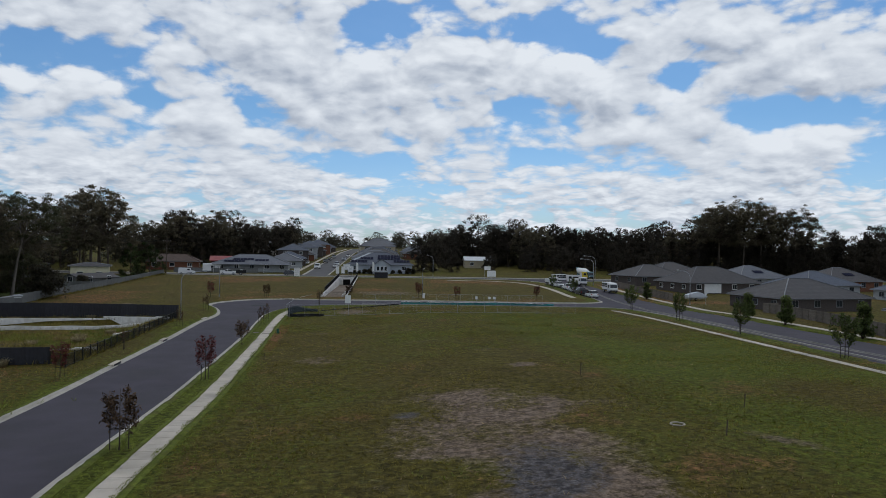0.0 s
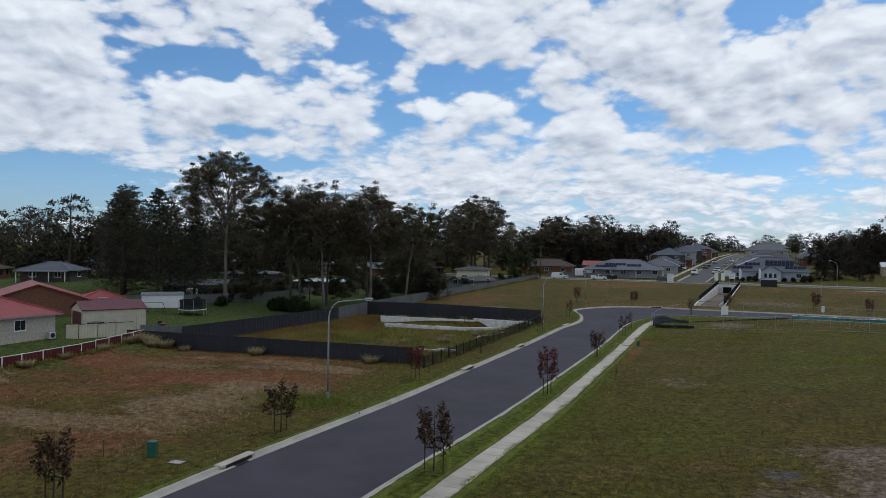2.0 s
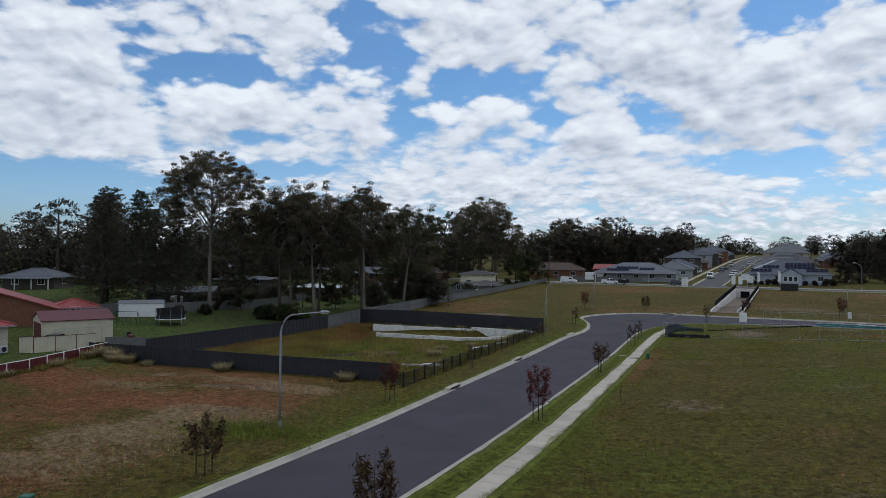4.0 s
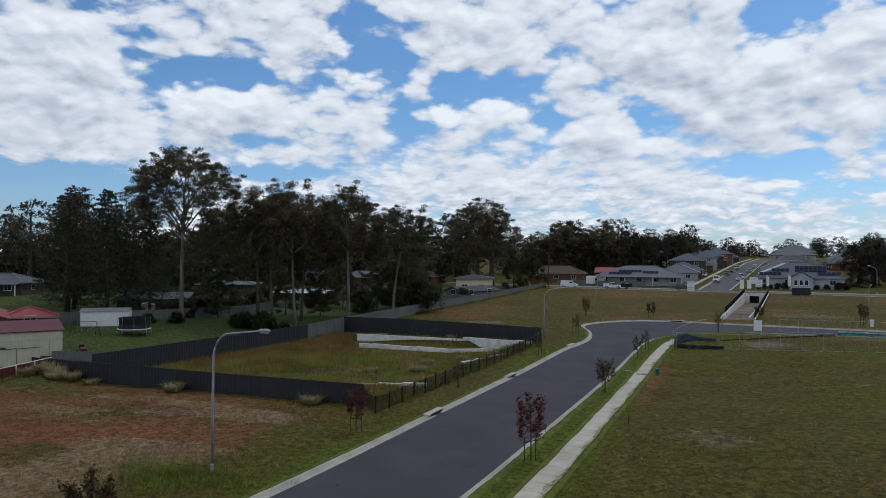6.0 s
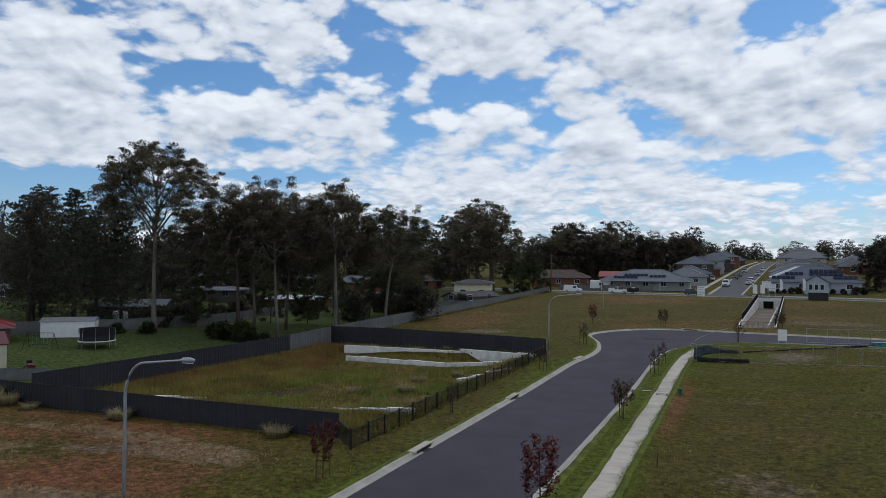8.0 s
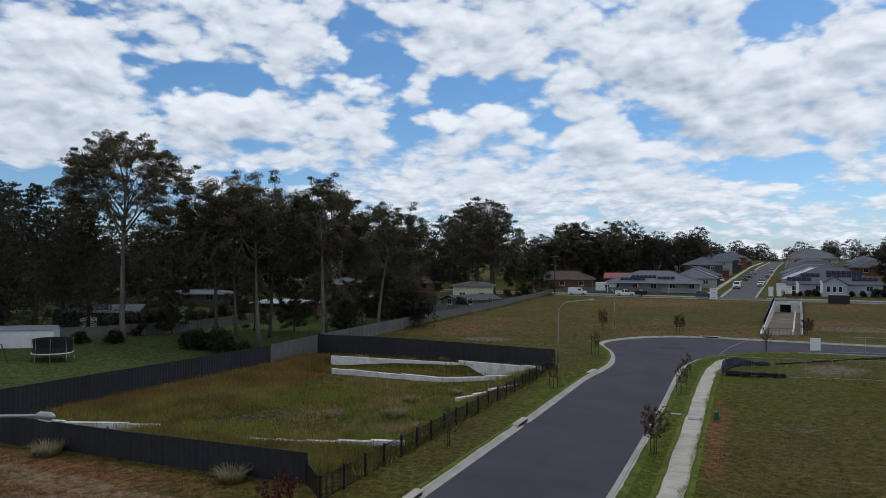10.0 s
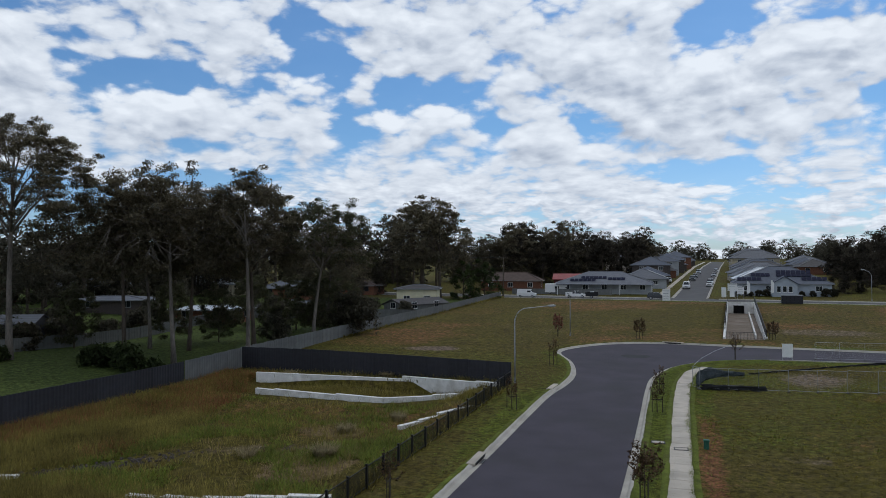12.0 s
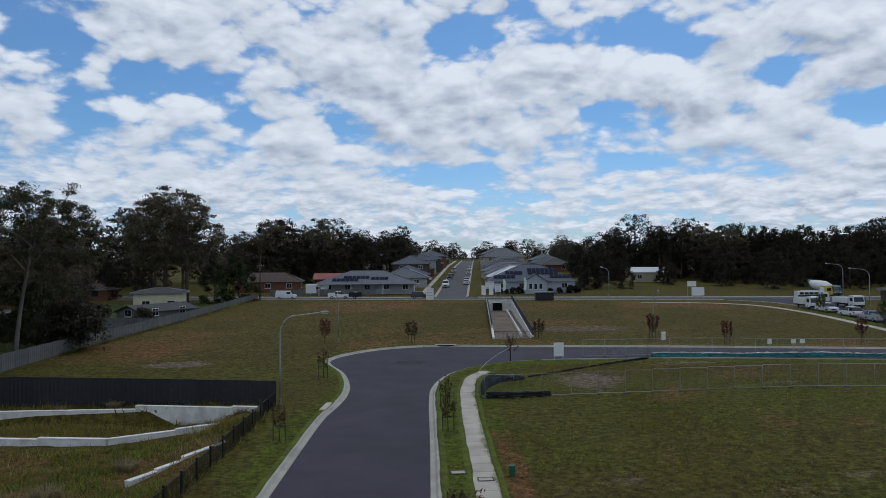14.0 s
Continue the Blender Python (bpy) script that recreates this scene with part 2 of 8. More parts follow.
    L(col, bsdf.inputs["Base Color"])
    if bump:
        b = N("ShaderNodeBump")
        b.inputs["Strength"].default_value, b.inputs["Distance"].default_value = bump, 0.02
        L(n2.outputs["Fac"], b.inputs["Height"]), L(b.outputs[0], bsdf.inputs["Normal"])
    if leaf:
        # thin leaves and blades let light through
        tr = N("ShaderNodeBsdfTranslucent")
        L(col, tr.inputs["Color"])
        ms = N("ShaderNodeMixShader")
        ms.inputs[0].default_value = leaf
        L(bsdf.outputs[0], ms.inputs[1]), L(tr.outputs[0], ms.inputs[2])
        L(ms.outputs[0], nt.nodes["Material Output"].inputs["Surface"])
    return mt


def glass_material(name, colour, rough=0.05):
    mt = material(name, colour, rough=rough, vary=0.1, bump=0, spec=0.6)
    return mt


# ---- lay of the land ----
def smooth(a, b, x):
    t = np.clip((x - a) / (b - a), 0, 1)
    return t * t * (3 - 2 * t)


def G(x, y):
    """Height of the ground."""
    x, y = np.asarray(x, float), np.asarray(y, float)
    rise = np.interp(y, [-200, 135, 226, 240, 420, 700, 2500], [0, 0, 3.15, 3.3, 10.2, 16.0, 20.0])
    rise = rise - 0.45 * smooth(40, 70, y) * (1 - smooth(100, 135, y)) * (1 - smooth(14, 40, x)) * smooth(-30, -6, x)
    right = 0.85 * smooth(11, 40, x) * (1 - smooth(115, 170, y))
    near = 1 - smooth(118, 150, y)
    left = np.interp(-x, [8, 36, 40.5, 43, 62, 90], [0, -0.95, -0.95, -0.5, 1.0, 1.4]) * near
    wall = np.interp(x, [-31.0, -16.4, -8.3], [119.6, 117.6, 122.4])
    front = np.interp(x, [-39.2, -34.0, -27.3], [85.6, 87.0, 89.6])
    block = smooth(8.6, 11.5, -x) * (1 - smooth(33, 37, -x))
    pit = np.where(y < wall - 0.1, -0.55 * smooth(98, 111, y), np.where(y < 125.2, -0.6 - 0.45 * smooth(-21, -16, x), 0.0)) * block
    trench = -0.5 * smooth(26.6, 28.0, -x) * (1 - smooth(39.4, 39.9, -x)) * smooth(82.6, 83.4, y) * (y < front - 0.1)
    yards = 3.0 * smooth(66, 112, -x) * smooth(88, 140, y) * (1 - 0.6 * smooth(190, 250, y))
    return rise + right + left + pit + trench + yards


def g(x, y):
    return float(G(x, y))


def c_left(y):
    return 72.0 + 0.06 * (y - 70)


C_W = 11.0
K_LEFT = [(-5.0, -60), (-3.85, 40), (-3.5, 75), (-3.1, 100), (-2.75, 116), (-2.5, 122), (-1.9, 127), (-1.7, 131), (-2.1, 136), (-3.4, 142), (-5.0, 146), (-5.6, 148.3),
          (-5.3, 150.5), (-3.6, 153.6), (-0.5, 156.8), (3, 158.6), (8, 159.4), (16, 158.7), (30, 157.0), (60, 153.0), (68, 152.0), (73.4, 152.8), (76.3, 155.4), (77.4, 160),
          (c_left(209), 209), (c_left(209) - 1, 214), (c_left(209) - 4.5, 217.8), (72, 219.6)]
K_RIGHT = [(4.3, -60), (5.5, 42), (6.1, 70), (6.5, 95), (6.65, 115), (6.7, 128), (6.9, 133), (7.6, 137), (9, 140.8), (11.5, 144), (15, 146.2), (19, 147.2), (30, 146.6), (60, 142.6), (69, 141.4), (73.5, 139.6), (75.6, 136.5), (c_left(132), 132), (c_left(-60), -60)]
K_FAR = [(c_left(-60) + C_W, -60), (c_left(209) + C_W, 209), (94, 214), (99, 217), (140, 212.6)]


def d_near(x):
    return 228.6 - 0.11 * (x - 7)


def e_left(y):
    return 8.0 + 0.076 * (y - 238)


ROADS = [
    K_LEFT[:21] + [(84, 150.5), (84, 140)] + K_RIGHT[14::-1],
    [(c_left(-60), -60), (c_left(132), 132), (75.6, 136.5), (73.5, 139.6), (69, 141.4), (58, 142.8), (58, 153.2), (68, 152), (73.4, 152.8), (76.3, 155.4), (77.4, 160), (c_left(209), 209), (c_left(209) - 1, 214), (c_left(209) - 4.5, 217.8), (70, 226), (101, 222), (94, 214), (c_left(209) + C_W, 209), (c_left(-60) + C_W, -60)],
    [(-260, d_near(-260)), (260, d_near(260)), (260, d_near(260) + 10), (-260, d_near(-260) + 10)],
    [(e_left(232), 232), (e_left(236) - 2.5, 237.5), (e_left(242), 242), (e_left(560), 560), (e_left(560) + 8.6, 560), (e_left(241) + 8.6, 241), (e_left(236) + 11, 236.4), (e_left(232) + 8.6, 230)],
]


def ug_mid(y):
    """Middle line of the underpass ramp."""
    return 18.2 + 0.075 * (y - 166)


def resample(pts, step):
    """Points at even steps along a smooth line through pts."""
    out = []
    p = [np.array(q, float) for q in pts]
    for i in range(len(p) - 1):
        a, b, c, d = p[max(i - 1, 0)], p[i], p[i + 1], p[min(i + 2, len(p) - 1)]
        n = max(1, int(np.linalg.norm(c - b) / step))
        la, lb, lc = np.linalg.norm(b - a) + 1e-9, np.linalg.norm(c - b), np.linalg.norm(d - c) + 1e-9
        m0 = ((c - b) / lb + (b - a) / la) / 2 * lb if i else c - b
        m1 = ((d - c) / lc + (c - b) / lb) / 2 * lb if i < len(p) - 2 else c - b
        for k in range(n):
            t = k / n
            out.append((2 * t**3 - 3 * t**2 + 1) * b + (t**3 - 2 * t**2 + t) * m0 + (-2 * t**3 + 3 * t**2) * c + (t**3 - t**2) * m1)
    out.append(p[-1])
    return np.array(out)


def signed(px, py, poly):
    """Distance to a polygon, negative inside."""
    best = np.full(px.shape, 1e9)
    inside = np.zeros(px.shape, bool)
    n = len(poly)
    for i in range(n):
        (x0, y0), (x1, y1) = poly[i], poly[(i + 1) % n]
        dx, dy = x1 - x0, y1 - y0
        t = np.clip(((px - x0) * dx + (py - y0) * dy) / (dx * dx + dy * dy + 1e-12), 0, 1)
        best = np.minimum(best, np.hypot(px - x0 - t * dx, py - y0 - t * dy))
        cross = ((y0 > py) != (y1 > py)) & (px < (x1 - x0) * (py - y0) / (y1 - y0 + 1e-12) + x0)
        inside ^= cross
    return np.where(inside, -best, best)


def road_distance(px, py):
    d = np.full(px.shape, 1e9)
    for poly in ROADS:
        d = np.minimum(d, signed(px, py, poly))
    return d


def value_noise(x, y, scale, seed):
    """Smooth random field between 0 and 1."""
    r = np.random.default_rng(seed).random((256, 256))
    u, v = np.asarray(x) / scale, np.asarray(y) / scale
    i, j = np.floor(u).astype(int), np.floor(v).astype(int)
    fu, fv = u - i, v - j
    fu, fv = fu * fu * (3 - 2 * fu), fv * fv * (3 - 2 * fv)
    q = lambda a, b: r[a % 256, b % 256]
    return (q(i, j) * (1 - fu) + q(i + 1, j) * fu) * (1 - fv) + (q(i, j + 1) * (1 - fu) + q(i + 1, j + 1) * fu) * fv


def fbm(x, y, scale, seed):
    return sum(value_noise(x, y, scale / 2**k, seed + k) * 0.5**k for k in range(4)) / 1.875


def lot_diagonal(y):
    return np.interp(y, [88, 100, 106, 118, 124], [-26.5, -25.5, -28, -32, -34])


def ground_zones(x, y):
    """Weights of lush grass, dry brown grass, bare earth and gravel."""
    n1, n2, n3 = fbm(x, y, 14, 11), fbm(x, y, 5, 21), fbm(x, y, 30, 31)
    d = road_distance(x, y)
    verge = (1 - smooth(0.9 + 1.0 * (x > 0), 2.6 + 0.8 * (x > 0), d)) * (y < 235)
    path_edge = (1 - smooth(0.9, 2.2, np.abs(x - np.interp(y, [20, 45, 70, 108, 140], [7.4, 8.15, 8.7, 9.05, 11])))) * (y < 141)
    lush = np.clip(0.22 + 0.9 * (n1 - 0.45) + 0.65 * np.maximum(verge * (0.6 + n2 * 0.5) * np.where(x < -2, 0.5, 1.0), path_edge * 0.9), 0, 1)
    lush = np.maximum(lush, 0.42 * smooth(235, 245, y) * np.clip(n1 * 1.6, 0.3, 1))
    yard = smooth(40.8, 42, -x + 5 * smooth(150, 230, y)) * (1 - smooth(215, 235, y))
    right_field = smooth(30, 50, x) * (1 - smooth(66, 69, x)) * (1 - smooth(120, 145, y))
    lush = np.maximum(lush, right_field * np.clip(n1 * 1.5, 0, 0.85))
    # dry paddock beside the street, before the fenced block
    n4 = fbm(x * 0.45, y, 6, 41)
    paddock = smooth(7.5, 15, -x + 6 * (n4 - 0.5)) * (1 - smooth(80.5, 83.5, y)) * (1 - smooth(45, 48, -x))
    dry = paddock * np.clip(0.45 + 1.3 * (n3 - 0.42) + 1.6 * (n4 - 0.47), 0, 1) * (0.65 + 0.35 * smooth(42, 54, y))
    behind = smooth(142, 152, y) * (1 - smooth(222, 228, y)) * smooth(-41, -37, x)
    dry = np.maximum(dry, behind * np.clip(1.6 * (n1 - 0.34), 0, 0.55))
    dry = np.maximum(dry, 0.75 * (1 - smooth(0.3, 1.3, np.abs(x - 11.2 + 0.8 * n2))) * smooth(86, 94, y) * (1 - smooth(114, 120, y)))
    dry = np.maximum(dry, np.clip(1.4 * (n2 - 0.48), 0, 0.45) * (x > 10) * (y < 145))
    lush = lush * (1 - 0.9 * paddock * (1 - np.clip(verge * 1.3, 0, 1)))
    straw = paddock * smooth(0.50, 0.66, fbm(x * 0.35, y, 5, 61)) * (0.5 + 0.5 * smooth(44, 56, y)) + 0.3 * behind * smooth(0.52, 0.70, fbm(x * 0.8, y, 7, 63))
    # the fenced block: tall grass on one side of a diagonal, weeds and dark litter on the other
    lot = smooth(7.2, 8, -x) * (1 - smooth(39.5, 40, -x)) * smooth(84, 85, y) * (1 - smooth(125, 126, y))
    low_side = lot * smooth(-1.5, 1.5, x - lot_diagonal(y))
    lush = np.maximum(lush * (1 - 0.8 * lot), 0.9 * low_side * smooth(0.46, 0.58, fbm(x, y, 5, 71)) * (1 - smooth(101, 105, y)))
    dry = np.maximum(dry, low_side * (0.12 + 0.3 * smooth(101, 105, y)) * (1 - smooth(115, 118, y)))
    straw = straw + 0.8 * low_side * ((np.hypot((x + 12.4) / 2.6, (y - 97) / 4.5) < 1) | (np.hypot((x + 15.6) / 2.5, (y - 106) / 2) < 1))
    # bare ground worn into the middle of the block

    def spot(cx, cy, rx, ry, a=0.0):
        u, v = (x - cx) * math.cos(a) + (y - cy) * math.sin(a), -(x - cx) * math.sin(a) + (y - cy) * math.cos(a)
        return 1 - smooth(0.3, 1.3, np.hypot(u / rx, v / ry) + 1.2 * (n2 - 0.5))

    worn = 1 - smooth(-5.0, 3.5, signed(x, y, WORN) + 11 * (n2 - 0.5) + 6 * (n4 - 0.5))
    earth = np.maximum.reduce([0.78 * worn * (0.68 + 0.32 * smooth(0.36, 0.58, fbm(x, y, 3.5, 91))), 0.8 * spot(36, 71.4, 2.2, 1.6), 0.4 * spot(34.8, 82, 3, 1.5), 0.35 * spot(28.3, 91.6, 3, 1.5), 0.4 * spot(16.8, 82.7, 3, 2), 0.35 * spot(24, 102, 3, 1.5), 0.6 * spot(43.7, 43.3, 3.2, 1.0, -1.0),
                              0.7 * spot(-22, 74, 6, 1.2, 0.2), 0.6 * spot(-15, 66, 3, 1.2), 1.1 * spot(-21.5, 147, 4.2, 2.4), 0.65 * spot(22, 135, 3.5, 5), 0.55 * spot(34, 143, 6, 1.4), 0.5 * spot(37.8, 130.5, 2.2, 1.2), 0.45 * spot(16.8, 106, 2, 1.2), 0.45 * spot(28.6, 104, 2, 1.2), 0.55 * spot(17, 81.5, 3.5, 2.2), 0.55 * spot(30, 175, 9, 5), 0.5 * spot(-16, 100, 7, 1.5, 0.5)])
    gravel = np.maximum(0.72 * spot(28, 40, 3.4, 6.0, -0.2), 0.6 * spot(23, 54.6, 1.4, 1.3))
    return lush, dry, earth, gravel, np.clip(straw, 0, 1), yard


WORN = [(25.7, 63), (29.5, 61), (35.7, 59), (36, 53), (32.7, 46), (34.7, 42.5), (37, 30), (22, 30), (23.4, 38), (21.6, 47)]


def ground_material():
    mt = bpy.data.materials.new("ground_grass")
    mt.use_nodes = True
    nt = mt.node_tree
    N, L = nt.nodes.new, nt.links.new
    bsdf = nt.nodes["Principled BSDF"]
    bsdf.inputs["Roughness"].default_value, bsdf.inputs["Specular IOR Level"].default_value = 0.95, 0.1
    pos = N("ShaderNodeNewGeometry").outputs["Position"]

    def nz(scale, detail=6, rough=0.6):
        n = N("ShaderNodeTexNoise")
        n.inputs["Scale"].default_value, n.inputs["Detail"].default_value, n.inputs["Roughness"].default_value = scale, detail, rough
        L(pos, n.inputs["Vector"])
        return n.outputs["Fac"]

    def rng_n(x, lo, hi, a=0.0, b=1.0):
        r = N("ShaderNodeMapRange")
        L(x, r.inputs[0])
        for i, v in zip((1, 2, 3, 4), (lo, hi, a, b)):
            r.inputs[i].default_value = v
        return r.outputs[0]

    def mx(fac, a, b, blend="MIX"):
        m = N("ShaderNodeMix")
        m.data_type, m.blend_type = "RGBA", blend
        for i, v in ((0, fac), (6, a), (7, b)):
            if isinstance(v, (float, int)):
                m.inputs[i].default_value = v
            elif isinstance(v, tuple):
                m.inputs[i].default_value = (*v, 1)
            else:
                L(v, m.inputs[i])
        return m.outputs[2]

    def weight(name):
        a = N("ShaderNodeAttribute")
        a.attribute_name = name
        s, s2 = N("ShaderNodeMath"), N("ShaderNodeMath")
        s.operation = s2.operation = "ADD"
        L(a.outputs["Fac"], s.inputs[0]), L(rng_n(n_mid, 0.2, 0.8, -0.42, 0.42), s.inputs[1])
        L(s.outputs[0], s2.inputs[0]), L(rng_n(n_fine, 0.2, 0.8, -0.34, 0.34), s2.inputs[1])
        return rng_n(s2.outputs[0], 0.32, 0.74)

    n_big, n_mid, n_clump, n_fine, n_grain = nz(0.22), nz(1.3, 8, 0.7), nz(2.2, 5, 0.6), nz(6.0, 7, 0.75), nz(34.0, 3)
    base = mx(rng_n(n_big, 0.3, 0.7), (0.066, 0.049, 0.011), (0.084, 0.073, 0.012))
    base = mx(rng_n(n_mid, 0.46, 0.76), base, (0.105, 0.080, 0.030))
    lush = mx(rng_n(n_mid, 0.3, 0.7), (0.060, 0.071, 0.009), (0.092, 0.110, 0.013))
    dry = mx(rng_n(n_mid, 0.3, 0.7), (0.125, 0.054, 0.026), (0.225, 0.104, 0.050))
    earth = mx(rng_n(n_mid, 0.3, 0.7), (0.118, 0.084, 0.060), (0.198, 0.148, 0.109))
    gravel = mx(rng_n(n_fine, 0.35, 0.65), (0.062, 0.056, 0.058), (0.102, 0.094, 0.094))
    col = mx(weight("lush"), base, lush)
    mown = mx(rng_n(n_mid, 0.3, 0.7), (0.044, 0.064, 0.016), (0.072, 0.092, 0.024))
    col = mx(weight("mown"), col, mown)
    col = mx(weight("dry"), col, dry)
    col = mx(weight("straw"), col, (0.20, 0.140, 0.080))
    col = mx(weight("earth"), col, earth)
    col = mx(weight("gravel"), col, gravel)
    sc = N("ShaderNodeVectorMath")
    sc.operation = "SCALE"
    L(col, sc.inputs[0])
    mul = N("ShaderNodeMath")
    mul.operation = "MULTIPLY"
    clumps = N("ShaderNodeMath")
    clumps.operation = "MULTIPLY"
    L(rng_n(n_clump, 0.36, 0.64, 0.52, 1.44), clumps.inputs[0]), L(rng_n(n_fine, 0.34, 0.66, 0.52, 1.44), clumps.inputs[1])
    L(clumps.outputs[0], mul.inputs[0]), L(rng_n(n_grain, 0.25, 0.75, 0.7, 1.3), mul.inputs[1])
    L(mul.outputs[0], sc.inputs["Scale"])
    L(sc.outputs[0], bsdf.inputs["Base Color"])
    bp = N("ShaderNodeBump")
    bp.inputs["Strength"].default_value, bp.inputs["Distance"].default_value = 0.9, 0.12
    L(n_fine, bp.inputs["Height"]), L(bp.outputs[0], bsdf.inputs["Normal"])
    return mt


def axis_lines(pieces):
    out = []
    for a, b, step in pieces:
        out += list(np.arange(a, b - 1e-6, step))
    return np.array(out + [pieces[-1][1]])


def build_ground():
    xs = axis_lines([(-2400, -400, 200), (-400, -120, 20), (-120, -46, 3), (-46, -16, 1.5), (-16, -8, 0.5), (-8, 10, 0.25), (10, 46, 0.5), (46, 68, 1.5), (68, 96, 0.6), (96, 140, 3), (140, 400, 20), (400, 2400, 200)])
    ys = axis_lines([(-300, -20, 20), (-20, 30, 2), (30, 118, 0.6), (118, 162, 0.35), (162, 216, 1.5), (216, 250, 0.7), (250, 420, 4), (420, 700, 20), (700, 3000, 150)])
    X, Y = np.meshgrid(xs, ys)
    d = road_distance(X, Y)
    Z = G(X, Y) + 0.10 * (fbm(X, Y, 6, 3) - 0.5) * smooth(0.5, 4, d)
    ug = (np.abs(X - ug_mid(Y)) < 2.75) & (Y > 166) & (Y < 226.4)
    Z = np.where(d < -0.1, Z - 0.45, Z)
    # the cutting that leads down to the underpass
    Z = np.where(ug, -3.0, Z)
    n, m = X.shape
    idx = np.arange(n * m).reshape(n, m)
    faces = np.stack([idx[:-1, :-1], idx[:-1, 1:], idx[1:, 1:], idx[1:, :-1]], -1).reshape(-1, 4)
    me = numpy_mesh("ground", np.stack([X, Y, Z], -1).reshape(-1, 3), faces, ground_material(), True)
    for name, w in zip(("lush", "dry", "earth", "gravel", "straw", "mown"), ground_zones(X, Y)):
        me.attributes.new(name, "FLOAT", "POINT").data.foreach_set("value", w.astype(np.float32).ravel())
    return tagged(new("ground", me), "patchy green and brown grass with worn bare earth", "ground", kind="structure")


build_ground()

ASPHALT = material("asphalt", (0.048, 0.042, 0.054), 0.9, scale=0.35, vary=0.16, fine=30, bump=0.25, coords="World", stain=(0.036, 0.034, 0.038))
OLD_ASPHALT = material("old_asphalt", (0.080, 0.077, 0.078), 0.9, scale=0.25, vary=0.14, fine=20, bump=0.2, coords="World")
CONCRETE = material("pale_concrete", (0.36, 0.335, 0.29), 0.85, scale=0.8, vary=0.14, fine=25, bump=0.1, coords="World", stain=(0.27, 0.25, 0.21))


def build_road(name, poly, mat, label, dx, dy, z_off=-0.12):
    p = np.array(poly)
    xs, ys = np.arange(p[:, 0].min() - dx, p[:, 0].max() + 2 * dx, dx), np.arange(p[:, 1].min() - dy, p[:, 1].max() + 2 * dy, dy)
    X, Y = np.meshgrid(xs, ys)
    d = signed(X, Y, poly)
    Z = G(X, Y) + z_off
    inside = d < -0.2
    keep = inside[:-1, :-1] | inside[1:, :-1] | inside[:-1, 1:] | inside[1:, 1:]
    idx = np.arange(X.size).reshape(X.shape)
    f = np.stack([idx[:-1, :-1], idx[:-1, 1:], idx[1:, 1:], idx[1:, :-1]], -1)[keep]
    used = np.unique(f)
    remap = np.full(X.size, -1)
    remap[used] = np.arange(len(used))
    me = numpy_mesh(name, np.stack([X, Y, Z], -1).reshape(-1, 3)[used], remap[f], mat, True)
    return tagged(new(name, me), label, "road", kind="structure")


build_road("road_new", ROADS[0], ASPHALT, "smooth dark new asphalt street", 0.7, 1.5)
build_road("road_side", ROADS[1], ASPHALT, "dark asphalt side street", 0.7, 2.0, -0.124)
build_road("road_cross", ROADS[2], OLD_ASPHALT, "worn grey asphalt cross road", 4, 0.8, -0.128)
build_road("road_far", ROADS[3], OLD_ASPHALT, "grey asphalt street climbing between houses", 0.8, 4, -0.132)


def sweep(name, line, profile, side, mat, label, category="kerb", step=1.0, z_off=0.0):
    """Sweeps a profile of (inward, up) along a line on the ground; side +1 turns inward to the line's right."""
    p = resample(line, step)
    t = np.gradient(p, axis=0)
    t /= np.linalg.norm(t, axis=1)[:, None]
    nrm = np.stack([t[:, 1], -t[:, 0]], 1) * side
    mb = MB()
    k = len(profile)
    zz = G(p[:, 0], p[:, 1]) + z_off
    v = []
    for i in range(len(p)):
        for a, b in profile:
            v.append((p[i, 0] + nrm[i, 0] * a, p[i, 1] + nrm[i, 1] * a, zz[i] + b))
    f = [(i * k + j, i * k + j + 1, (i + 1) * k + j + 1, (i + 1) * k + j) for i in range(len(p) - 1) for j in range(k - 1)]
    mb.add(v, f)
    return tagged(part(name, mb, mat), label, category, kind="structure")


KERB = [(-0.02, -0.3), (-0.02, 0.04), (0.0, 0.05), (0.15, 0.05), (0.19, 0.03), (0.30, -0.09), (0.36, -0.105), (0.58, -0.095), (0.61, -0.13), (0.61, -0.3)]
OLD_CONCRETE = material("weathered_concrete", (0.17, 0.163, 0.15), 0.9, scale=0.8, vary=0.2, fine=25, bump=0.1, coords="World", stain=(0.12, 0.115, 0.10))
KERB_NARROW = [(-0.02, -0.3), (-0.02, 0.03), (0.12, 0.03), (0.2, -0.09), (0.42, -0.10), (0.45, -0.3)]
for line, side in ((K_LEFT, 1), (K_RIGHT[:14], -1), (K_RIGHT[13:], -1), (K_FAR, -1)):
    sweep("kerb", line, KERB_NARROW if line[0][0] > 60 else KERB, side, OLD_CONCRETE if line[0][0] > 60 else CONCRETE, "pale concrete roll kerb and gutter")
for line, side in (([(-200, d_near(-200)), (72, d_near(72))], 1), ([(99, d_near(99)), (200, d_near(200))], 1),
                   ([(-200, d_near(-200) + 10), (e_left(236) - 2.5, d_near(e_left(236) - 2.5) + 10)], 1), ([(e_left(236) + 11, d_near(e_left(236) + 11) + 10), (200, d_near(200) + 10)], 1),
                   ([(e_left(240), 240), (e_left(400), 400), (e_left(560), 560)], 1), ([(e_left(240) + 8.6, 240), (e_left(400) + 8.6, 400), (e_left(560) + 8.6, 560)], -1)):
    sweep("kerb", line, KERB, side, CONCRETE, "pale concrete kerb of the old road", step=4)


